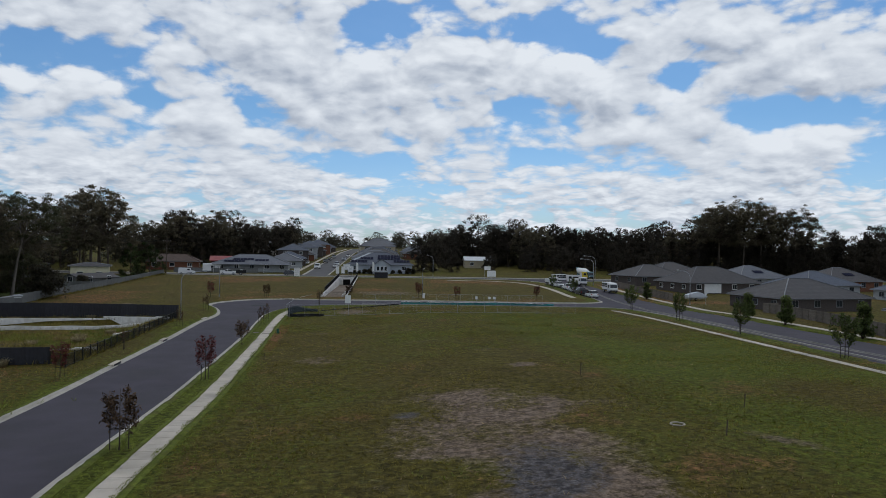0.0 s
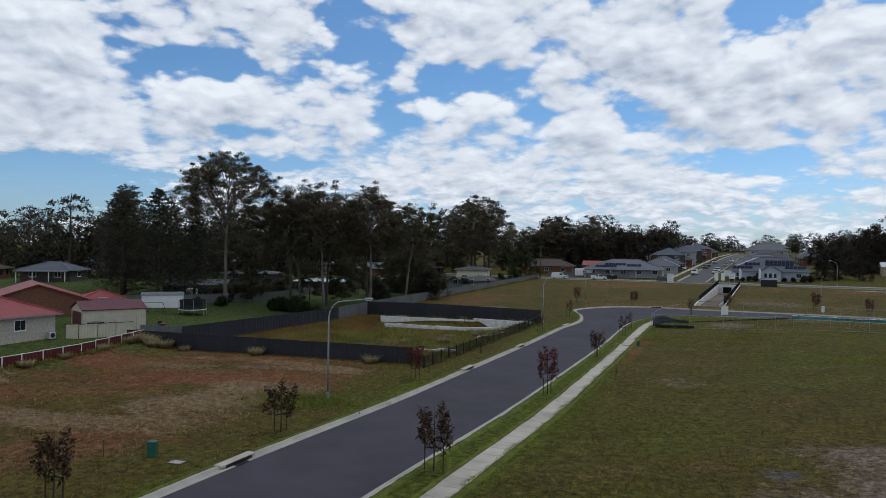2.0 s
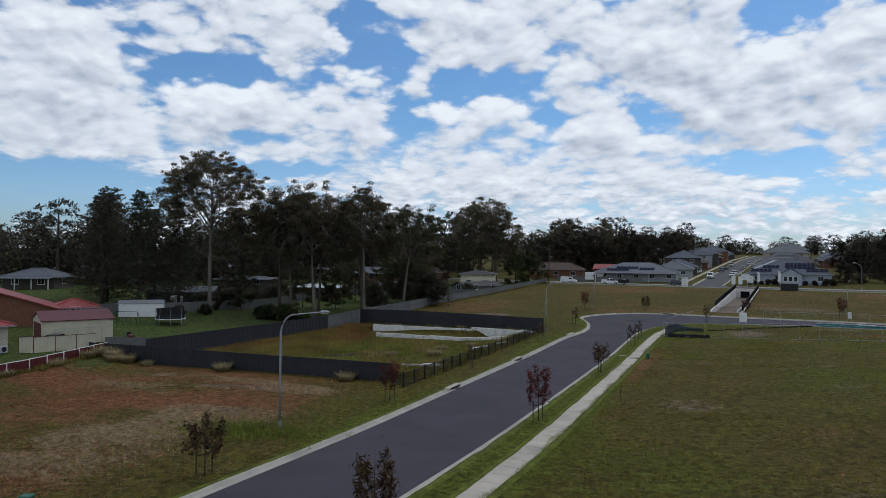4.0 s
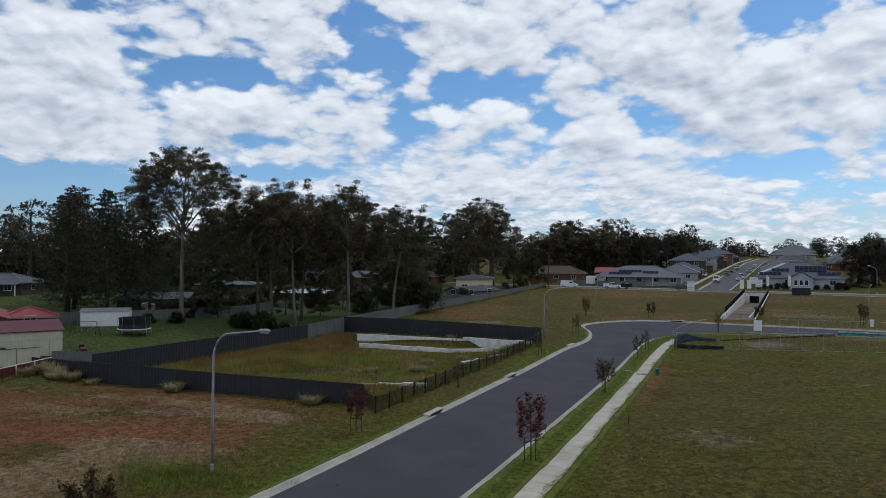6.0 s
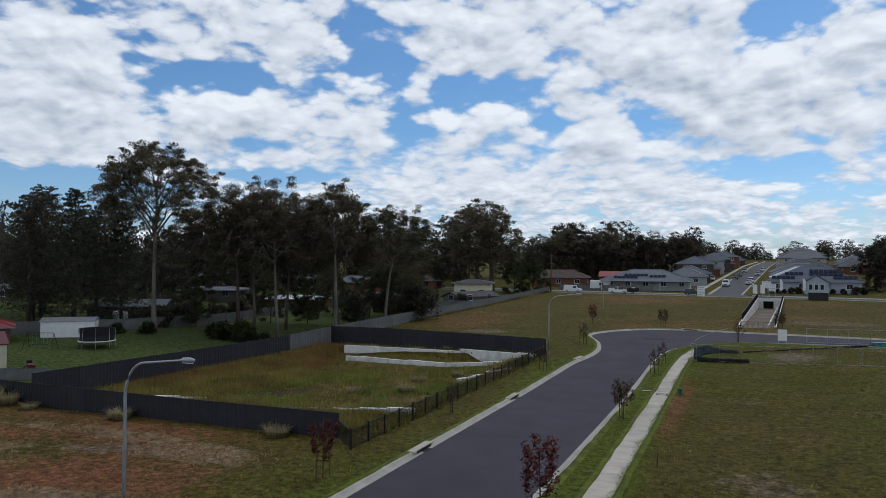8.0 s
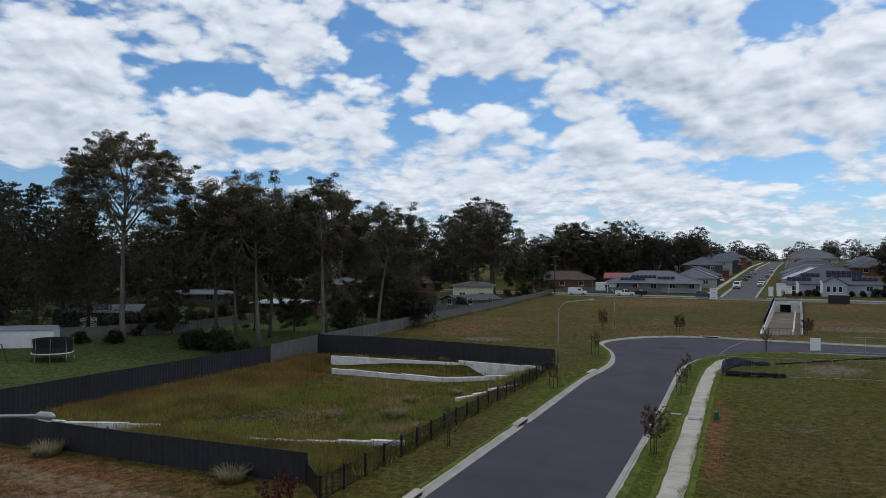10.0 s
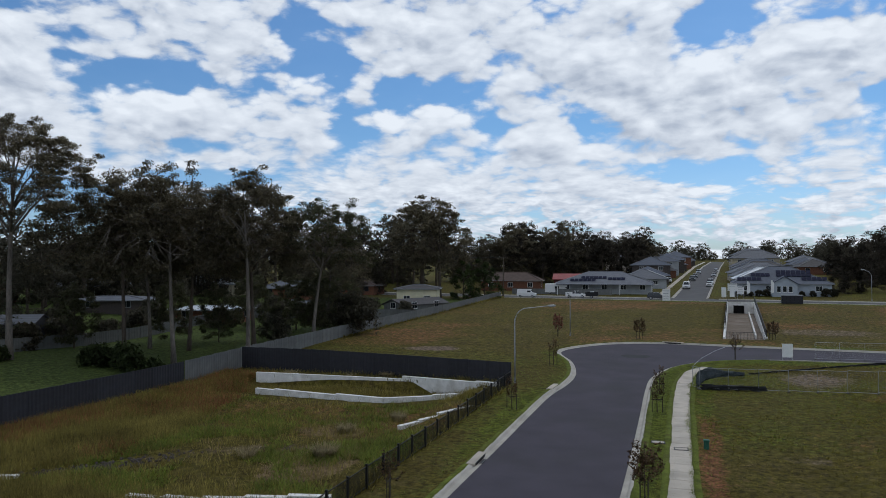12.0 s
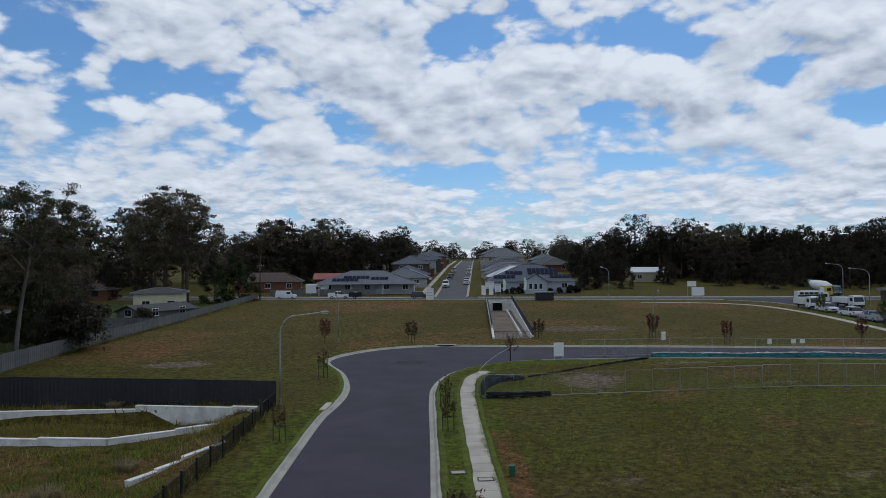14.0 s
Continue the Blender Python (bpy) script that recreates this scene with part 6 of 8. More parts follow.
part("roof", MB().prism([(-3.1, 2.45), (0, 3.45), (3.1, 2.45), (3.1, 2.55), (0, 3.56), (-3.1, 2.55)], -4.5, 4.5), MAROON_ROOF, gar)
part("gable_end", MB().prism([(-2.88, 2.5), (0, 3.4), (2.88, 2.5)], 4.2, 4.28), CREAM_STEEL, gar)
part("gable_end", MB().prism([(-2.88, 2.5), (0, 3.4), (2.88, 2.5)], -4.28, -4.2), CREAM_STEEL, gar)
part("roller_door", MB().box(-4.36, -4.32, -2.2, 2.2, 0, 2.2), RED_STEEL, gar)
ac = thing("air_conditioner", pose(-52.55, 75.2, g(-52.55, 75.2)), "pale grey outdoor air conditioner unit", "air conditioner")
part("casing", MB().box(-0.2, 0.2, -0.45, 0.45, 0.1, 0.85, b=0.03), SILVER_CAR, ac)
part("fan_guard", MB().tube([(0.2, 0, 0.48), (0.225, 0, 0.48)], 0.28, 14), BLACK_PLASTIC, ac)
goal = thing("goal_frame", pose(-53.0, 85.0, g(-53.0, 85.0), 0, 0, 62), "thin metal goal frame leaning beside the garage", "goal frame")
part("upright", MB().tube([(-2.6, 0, 0), (-2.6, 0, 1.8)], 0.025, 6), GALV, goal)
part("upright", MB().tube([(2.6, 0, 0), (2.6, 0, 1.8)], 0.025, 6), GALV, goal)
part("crossbar", MB().tube([(-2.6, 0, 1.8), (2.6, 0, 1.8)], 0.025, 6), GALV, goal)
part("upright", MB().tube([(0, 0.1, 0), (0, 0.1, 1.4)], 0.02, 6), GALV, goal)


def shed(x, y, turn, w, d, h, rise, wm, rm, label):
    root = thing("garden_shed", pose(x, y, g(x, y), 0, 0, turn), label, "shed")
    part("wall", MB().box(-w / 2, w / 2, -d / 2, d / 2, -0.3, h), wm, root)
    part("roof", MB().prism([(-d / 2 - 0.15, h - 0.02), (0, h + rise), (d / 2 + 0.15, h - 0.02), (d / 2 + 0.15, h + 0.05), (0, h + rise + 0.07), (-d / 2 - 0.15, h + 0.05)], -w / 2 - 0.15, w / 2 + 0.15), rm, root)
    part("gable_end", MB().prism([(-d / 2, h), (0, h + rise - 0.02), (d / 2, h)], -w / 2, w / 2), wm, root)
    part("door", MB().box(-0.8, 0.8, -d / 2 - 0.03, -d / 2, 0, h - 0.3), wm, root)
    return root


shed(-68.2, 109.5, 40, 6.5, 3.2, 2.1, 0.4, WHITE_PAINT, GALV, "white steel garden shed on the lawn")
shed(-77.5, 129.0, 30, 12, 7, 2.6, 1.0, CHARCOAL, TILE_GREY, "dark shed with grey roof beyond the fence")
tank = thing("water_tank", pose(-74.3, 123.5, g(-74.3, 123.5)), "white ribbed water tank beside dark shed", "water tank")
part("drum", MB().tube([(0, 0, 0)] + [(0, 0, 0.1 + 0.1 * k) for k in range(20)] + [(0, 0, 2.1), (0, 0, 2.3)], [1.1] + [1.1 + 0.025 * (k % 2) for k in range(20)] + [1.05, 0.3], 20), WHITE_PAINT, tank)
part("lid", MB().tube([(0, 0, 2.28), (0, 0, 2.36)], 0.3, 12), BLACK_PLASTIC, tank)

tr = thing("trampoline", pose(-57.6, 104.6, g(-57.6, 104.6)), "round trampoline with dark safety net on the lawn", "trampoline")
ring = [(2.1 * math.cos(a), 2.1 * math.sin(a), 0.85) for a in [2 * math.pi * k / 28 for k in range(29)]]
part("frame", MB().tube(ring, 0.06, 6, False), WHITE_PAINT, tr)
part("bed", MB().tube([(0, 0, 0.82), (0, 0, 0.85)], 2.05, 28), BLACK_PLASTIC, tr)
part("safety_net", MB().tube([(0, 0, 0.9), (0, 0, 1.5), (0, 0, 2.35)], [1.98, 1.9, 1.98], 28, False), BLACK_PLASTIC, tr)
for k in range(8):
    a = 2 * math.pi * k / 8
    c, s = math.cos(a), math.sin(a)
    part("leg", MB().tube([(2.15 * c, 2.15 * s, 0), (2.12 * c, 2.12 * s, 0.85)], 0.028, 6), GALV, tr)
    part("net_pole", MB().tube([(2.12 * c, 2.12 * s, 0.85), (2.02 * c, 2.02 * s, 2.45)], 0.024, 6), GALV, tr)
sw = thing("swing_set", pose(-60.5, 99.2, g(-60.5, 99.2), 0, 0, 20), "dark metal swing set beside trampoline", "swing set")
part("crossbar", MB().tube([(-1.6, 0, 1.9), (1.6, 0, 1.9)], 0.035, 6), BLACK_METAL, sw)
for x0 in (-1.6, 1.6):
    for dy in (-0.7, 0.7):
        part("leg", MB().tube([(x0, 0, 1.9), (x0 * 1.1, dy, 0)], 0.03, 6), BLACK_METAL, sw)
for x0 in (-0.7, 0.6):
    part("swing_seat", MB().box(x0 - 0.25, x0 + 0.25, -0.1, 0.1, 0.5, 0.54), BLACK_PLASTIC, sw)
    part("chain", MB().tube([(x0 - 0.24, 0, 0.52), (x0 - 0.24, 0, 1.9)], 0.01, 4), GALV, sw)
    part("chain", MB().tube([(x0 + 0.24, 0, 0.52), (x0 + 0.24, 0, 1.9)], 0.01, 4), GALV, sw)
mow = thing("ride_on_mower", pose(-50.6, 90.5, g(-50.6, 90.5), 0, 0, 60), "red ride on mower beside the garage", "mower")
part("bonnet", MB().prism([(-0.9, 0.35), (-0.9, 0.75), (-0.1, 0.85), (0.0, 0.4)], -0.3, 0.3), RED_STEEL, mow)
part("seat", MB().box(-0.25, 0.25, 0.2, 0.7, 0.55, 0.65).box(-0.25, 0.25, 0.65, 0.75, 0.6, 1.05), BLACK_PLASTIC, mow)
part("deck", MB().box(-0.5, 0.5, -0.3, 0.5, 0.15, 0.4, b=0.05), RED_STEEL, mow)
for x0, y0, r0 in ((-0.45, 0.55, 0.25), (0.45, 0.55, 0.25), (-0.4, -0.75, 0.18), (0.4, -0.75, 0.18)):
    part("wheel", MB().tube([(x0 - 0.08, y0, r0), (x0 + 0.08, y0, r0)], r0, 12), TYRE, mow)


# ---- vehicles ----
def wheel(root, x, y, r=0.33, w=0.22):
    t = part("wheel", MB().tube([(x - w / 2, y, r), (x - w / 2 + 0.03, y, r), (x + w / 2 - 0.03, y, r), (x + w / 2, y, r)], [r * 0.9, r, r, r * 0.9], 16), TYRE, root)
    part("rim", MB().tube([(x - w / 2 - 0.012, y, r), (x + w / 2 + 0.012, y, r)], r * 0.6, 12), CHROME, t)


def shell(outline, w, top_in, z_in):
    """A car body from a side outline (along, up), narrowed above the height z_in."""
    mb = MB()
    n = len(outline)
    zt = max(z for _, z in outline)
    v = []
    for s in (-1, 1):
        for y, z in outline:
            q = 0 if z <= z_in else top_in * (z - z_in) / max(zt - z_in, 1e-3)
            v.append((s * (w / 2 - q), y, z))
    f = [tuple(range(n - 1, -1, -1)), tuple(range(n, 2 * n))] + [(i, (i + 1) % n, n + (i + 1) % n, n + i) for i in range(n)]
    return mb.add(v, f)


def vehicle(kind, x, y, turn, paint, label):
    """A parked car, wagon, van or utility; it faces -y at turn 0."""
    root = thing(kind, pose(x, y, g(x, y) - 0.10, 0, 0, turn), label, kind.replace("_", " "), "parked vehicles")
    low = {"hatchback": [(-2.0, 0.3), (-2.1, 0.5), (-2.0, 0.78), (-1.0, 0.92), (1.95, 0.95), (2.05, 0.6), (2.0, 0.3)],
           "wagon": [(-2.25, 0.35), (-2.35, 0.55), (-2.25, 0.9), (-1.1, 1.02), (2.25, 1.05), (2.35, 0.65), (2.25, 0.35)],
           "van": [(-2.4, 0.35), (-2.5, 0.6), (-2.35, 1.0), (-1.7, 1.15), (2.4, 1.2), (2.45, 0.6), (2.4, 0.35)],
           "utility": [(-2.5, 0.4), (-2.6, 0.65), (-2.5, 0.98), (-1.3, 1.08), (2.45, 1.1), (2.5, 0.7), (2.45, 0.4)]}[kind]
    top = {"hatchback": [(-0.95, 0.92), (-0.2, 1.42), (1.2, 1.46), (1.9, 0.95)], "wagon": [(-1.05, 1.02), (-0.3, 1.66), (1.9, 1.70), (2.25, 1.05)],
           "van": [(-1.65, 1.15), (-1.1, 1.95), (2.3, 2.02), (2.42, 1.2)], "utility": [(-1.25, 1.08), (-0.55, 1.68), (0.65, 1.7), (0.85, 1.1)]}[kind]
    w = {"hatchback": 1.72, "wagon": 1.86, "van": 1.92, "utility": 1.86}[kind]
    part("body", shell(low, w, 0.04, 0.7), paint, root)
    zb, zt = top[0][1], max(z for _, z in top)
    part("glasshouse", shell([(y, z) for y, z in top], w - 0.08, 0.2, zb), paint if kind == "van" else GLASS, root)
    part("roof", shell([(top[1][0] - 0.03, top[1][1] - 0.01), (top[1][0], top[1][1] + 0.03), (top[2][0], top[2][1] + 0.03), (top[2][0] + 0.04, top[2][1] - 0.02)], w - 0.42, 0.02, zt - 0.1), paint, root)
    if kind == "van":
        part("windscreen", MB().add([(-0.75, -1.66, 1.2), (0.75, -1.66, 1.2), (0.66, -1.16, 1.88), (-0.66, -1.16, 1.88)], [(0, 1, 2, 3)]).box(-0.72, 0.72, -1.45, -1.42, 1.2, 1.25), GLASS, root)
        for s in (-1, 1):
            part("side_window", MB().box(s * 0.90 - 0.03, s * 0.90 + 0.03, -1.1, -0.2, 1.3, 1.75), GLASS, root)
    else:
        for yy in (top[1][0] + 0.55 * (top[2][0] - top[1][0]),):
            for s in (-1, 1):
                part("door_pillar", MB().add([(s * (w / 2 - 0.03), yy - 0.05, zb), (s * (w / 2 - 0.03), yy + 0.05, zb), (s * (w / 2 - 0.22), yy + 0.05, zt), (s * (w / 2 - 0.22), yy - 0.05, zt)], [(0, 1, 2, 3)]), paint, root)
    if kind == "utility":
        part("tray", MB().box(-0.9, 0.9, 0.95, 2.48, 1.0, 1.12).box(-0.93, -0.88, 0.95, 2.48, 1.1, 1.4).box(0.88, 0.93, 0.95, 2.48, 1.1, 1.4).box(-0.9, 0.9, 2.43, 2.48, 1.1, 1.4), paint, root)
    L0, L1 = low[1][0], low[-2][0]
    for s in (-1, 1):
        part("headlight", MB().box(s * w * 0.38 - 0.17, s * w * 0.38 + 0.17, L0 + 0.02, L0 + 0.14, 0.62, 0.8), LAMP_CLEAR, root)
        part("tail_light", MB().box(s * w * 0.40 - 0.1, s * w * 0.40 + 0.1, L1 - 0.08, L1 + 0.01, 0.7, 0.95), LAMP_RED, root)
        for yy in (L0 * 0.62, L1 * 0.62):
            wheel(root, s * (w / 2 - 0.1), yy, 0.33 if kind != "utility" else 0.37)
    part("grille", MB().box(-0.45, 0.45, L0 - 0.01, L0 + 0.05, 0.5, 0.72), BLACK_PLASTIC, root)
    return root


def truck(x, y, turn, cab_paint, load, label, load_mat=None, long=6.4):
    """A light truck facing -y at turn 0, with a tray, a tipper or a box."""
    root = thing("truck", pose(x, y, g(x, y) - 0.10, 0, 0, turn), label, "truck", "parked trucks")
    part("chassis", MB().box(-0.45, 0.45, -long / 2 + 0.3, long / 2, 0.55, 0.8), BLACK_PLASTIC, root)
    f = -long / 2
    cab = part("cab", shell([(f, 0.5), (f - 0.05, 1.1), (f + 0.18, 2.35), (f + 0.35, 2.45), (f + 1.75, 2.45), (f + 1.8, 0.5)], 2.1, 0.08, 1.2), cab_paint, root)
    part("windscreen", MB().add([(-0.92, f - 0.06, 1.3), (0.92, f - 0.06, 1.3), (0.88, f + 0.12, 2.15), (-0.88, f + 0.12, 2.15)], [(0, 1, 2, 3)]), GLASS, cab)
    for s in (-1, 1):
        part("side_window", MB().box(s * 1.03 - 0.02, s * 1.03 + 0.03, f + 0.4, f + 1.3, 1.35, 2.05), GLASS, cab)
        part("mirror", MB().box(s * 1.25 - 0.08, s * 1.25 + 0.08, f + 0.05, f + 0.1, 1.5, 1.9), BLACK_PLASTIC, cab)
        part("headlight", MB().box(s * 0.75 - 0.2, s * 0.75 + 0.2, f - 0.06, f + 0.04, 0.75, 0.95), LAMP_CLEAR, cab)
        for yy in (f + 0.9, long / 2 - 1.3):
            wheel(root, s * 0.9, yy, 0.44, 0.28)
    part("bumper", MB().box(-1.05, 1.05, f - 0.12, f, 0.4, 0.7, b=0.03), BLACK_PLASTIC, root)
    y0, y1 = f + 1.95, long / 2
    lm = load_mat or cab_paint
    if load == "tray":
        part("tray", MB().box(-1.1, 1.1, y0, y1, 0.85, 0.97).box(-1.12, -1.06, y0, y1, 0.97, 1.4).box(1.06, 1.12, y0, y1, 0.97, 1.4).box(-1.1, 1.1, y1 - 0.05, y1, 0.97, 1.4).box(-1.1, 1.1, y0, y0 + 0.05, 0.97, 2.2), lm, root)
    elif load == "tipper":
        part("tipper_body", MB().prism([(y0, 0.9), (y0, 2.1), (y0 + 0.06, 2.1), (y0 + 0.06, 1.0), (y1 - 0.06, 1.0), (y1 - 0.06, 1.95), (y1, 1.95), (y1, 0.9)], -1.12, 1.12).box(-1.16, -1.1, y0, y1, 0.9, 1.95).box(1.1, 1.16, y0, y1, 0.9, 1.95), lm, root)
    elif load == "box":
        part("box_body", MB().box(-1.1, 1.1, y0, y1, 0.85, 2.6, b=0.04), lm, root)
        part("side_stripe", MB().box(-1.13, -1.1, y0 + 0.1, y1 - 0.1, 1.5, 1.8), BLACK_PLASTIC, root)
        for k in range(4):
            part("side_hatch", MB().box(-1.125, -1.1, y0 + 0.2 + k * 0.95, y0 + 1.0 + k * 0.95, 1.9, 2.4), GLASS, root)
    elif load == "mixer":
        part("drum", MB().tube([(0, y0 + 0.1, 1.7), (0, y0 + 0.6, 1.85), (0, y0 + 2.2, 2.25), (0, y1 - 1.3, 2.6), (0, y1 - 0.2, 3.0), (0, y1, 3.05)], [0.5, 1.0, 1.25, 1.05, 0.55, 0.5], 18), WHITE_PAINT, root, smooth=True)
        part("hopper", MB().box(-0.5, 0.5, y1 - 0.2, y1 + 0.4, 3.0, 3.7, b=0.1), cab_paint, root)
        part("drum_stand", MB().box(-0.8, 0.8, y1 - 1.1, y1 - 0.8, 0.8, 1.9).box(-0.7, 0.7, y0, y0 + 0.2, 0.8, 1.5), cab_paint, root)
        part("chute", MB().tube([(0, y1 + 0.2, 2.4), (0.6, y1 + 1.0, 1.5)], 0.2, 8), cab_paint, root)
        for s in (-1, 1):
            wheel(root, s * 0.9, long / 2 - 2.3, 0.44, 0.28)
    return root


truck(80.0, 202.0, -3, WHITE_CAR, "tipper", "white tipper truck parked beside the kerb")
truck(89.0, 203.5, -3, WHITE_CAR, "tipper", "large white tray truck parked on the side street", long=7.5)
truck(86.5, 212.0, 80, WHITE_CAR, "box", "white service truck with side hatches", long=6.2)
truck(97.5, 229.5, 85, YELLOW_CAR, "tray", "yellow cab truck with low tray", WHITE_CAR)
truck(101.5, 233.5, 12, GREY_CAR, "mixer", "concrete mixer truck with white drum", long=8.6)
truck(89.0, 181.0, -3, WHITE_CAR, "box", "white box truck parked before dark fence", long=6.0)
vehicle("wagon", 80.2, 188.5, 177, WHITE_CAR, "white wagon parked beside the kerb")
vehicle("utility", 80.0, 195.5, -3, WHITE_CAR, "white utility with red and white barrier boards")
vehicle("utility", 79.3, 181.0, 176, SILVER_CAR, "silver utility parked beside the kerb")
vehicle("utility", 78.8, 174.0, 176, BLACK_CAR, "dark utility parked beside the kerb")
vehicle("wagon", 79.0, 167.5, 176, WHITE_CAR, "white wagon parked near the corner")
bar = thing("barrier_board", pose(80.0, 197.4, g(80, 197.4) + 0.94, 0, 0, -3), "red and white striped barrier boards on a tray", "barrier board")
for k in range(5):
    part("stripe", MB().box(-0.8 + k * 0.33, -0.5 + k * 0.33, -0.04, 0.04, 0, 0.55), RED_ROOF if k % 2 == 0 else WHITE_PAINT, bar)
vehicle("van", -27.0, 239.0 - 3.0, 92, WHITE_CAR, "white van parked beside the cross road")
vehicle("utility", -14.6, 236.3, 92, WHITE_CAR, "white utility towing a loaded trailer")
trl = thing("trailer", pose(-10.6, 235.8, g(-10.6, 235.8) - 0.1, 0, 0, 92), "dark caged trailer loaded with tools", "trailer")
part("deck", MB().box(-0.9, 0.9, -1.5, 1.5, 0.5, 0.62), BLACK_METAL, trl)
part("cage", MB().box(-0.92, -0.86, -1.5, 1.5, 0.62, 1.5).box(0.86, 0.92, -1.5, 1.5, 0.62, 1.5).box(-0.9, 0.9, 1.44, 1.5, 0.62, 1.5), BLACK_METAL, trl)
part("load", MB().box(-0.7, 0.6, -1.2, 1.0, 0.62, 1.25, b=0.15).box(-0.2, 0.5, -0.5, 0.4, 1.25, 1.7, b=0.12), GALV, trl)
wheel(trl, -0.95, 0.1), wheel(trl, 0.95, 0.1)
vehicle("wagon", 5.0, 234.0, 88, BLACK_CAR, "dark wagon crossing before the far street")
vehicle("hatchback", -3.5, 264.0, 60, BLUE_CAR, "bright blue hatchback on a driveway")
vehicle("van", 12.2, 273.0, -4, WHITE_CAR, "white van parked on the far street")
for k, (dx, y, kind, paint) in enumerate(((7.4, 283, "hatchback", WHITE_CAR), (7.4, 292, "wagon", WHITE_CAR), (1.2, 312, "wagon", BLACK_CAR), (1.2, 330, "hatchback", BLACK_CAR), (7.4, 335, "hatchback", SILVER_CAR), (1.2, 356, "wagon", SILVER_CAR), (7.4, 372, "hatchback", WHITE_CAR), (-5.5, 300, "utility", WHITE_CAR), (14, 287, "wagon", BLACK_CAR), (14, 305, "wagon", BLACK_CAR))):
    vehicle(kind, e_left(y) + dx, y, -4, paint, "parked " + ("white" if paint is WHITE_CAR else "dark" if paint is BLACK_CAR else "silver") + " " + kind + " on the far street")
cv = thing("camper_van", pose(-21.0, 247.5, g(-21, 247.5), 0, 0, 95), "white camper van beside the brick house", "camper van")
part("body", MB().box(-1.1, 1.1, -1.6, 3.2, 0.5, 2.8, b=0.12), WHITE_CAR, cv)
part("luton", MB().box(-1.1, 1.1, -2.6, -1.6, 1.9, 2.8, b=0.1), WHITE_CAR, cv)
part("cab", shell([(-3.2, 0.45), (-3.25, 0.9), (-2.6, 1.15), (-2.1, 1.85), (-1.6, 1.85), (-1.6, 0.45)], 1.9, 0.1, 1.0), WHITE_CAR, cv)
part("windscreen", MB().add([(-0.8, -2.6, 1.2), (0.8, -2.6, 1.2), (0.75, -2.15, 1.8), (-0.75, -2.15, 1.8)], [(0, 1, 2, 3)]), GLASS, cv)
part("side_window", MB().box(-1.13, -1.09, -0.5, 0.6, 1.5, 2.1), GLASS, cv)
for s in (-0.95, 0.95):
    wheel(cv, s, -2.3), wheel(cv, s, 1.9)
bt = thing("covered_boat", pose(c_left(158) + C_W + 13, 160, g(98, 160), 0, 0, 100), "boat under a silver grey cover on a driveway", "boat")
part("cover", shell([(-2.8, 0.9), (-2.2, 1.5), (-0.6, 2.0), (1.0, 1.7), (2.6, 1.3), (2.7, 0.7), (-2.2, 0.6)], 2.0, 0.5, 1.0), SILVER_CAR, bt)
part("trailer_frame", MB().box(-0.7, 0.7, -2.6, 2.4, 0.35, 0.45), GALV, bt)
wheel(bt, -0.95, 0.5), wheel(bt, 0.95, 0.5)
vehicle("hatchback", -52.9, 81.4, 18, BLACK_CAR, "dark blue hatchback behind the cream fence")

# garden wall and verge before the grey house
sheet_fence([(-33, 246), (-22.5, 246.4), (-6.5, 246.0)], 1.5, GREY_STEEL, "pale grey wall like fence before the grey house")


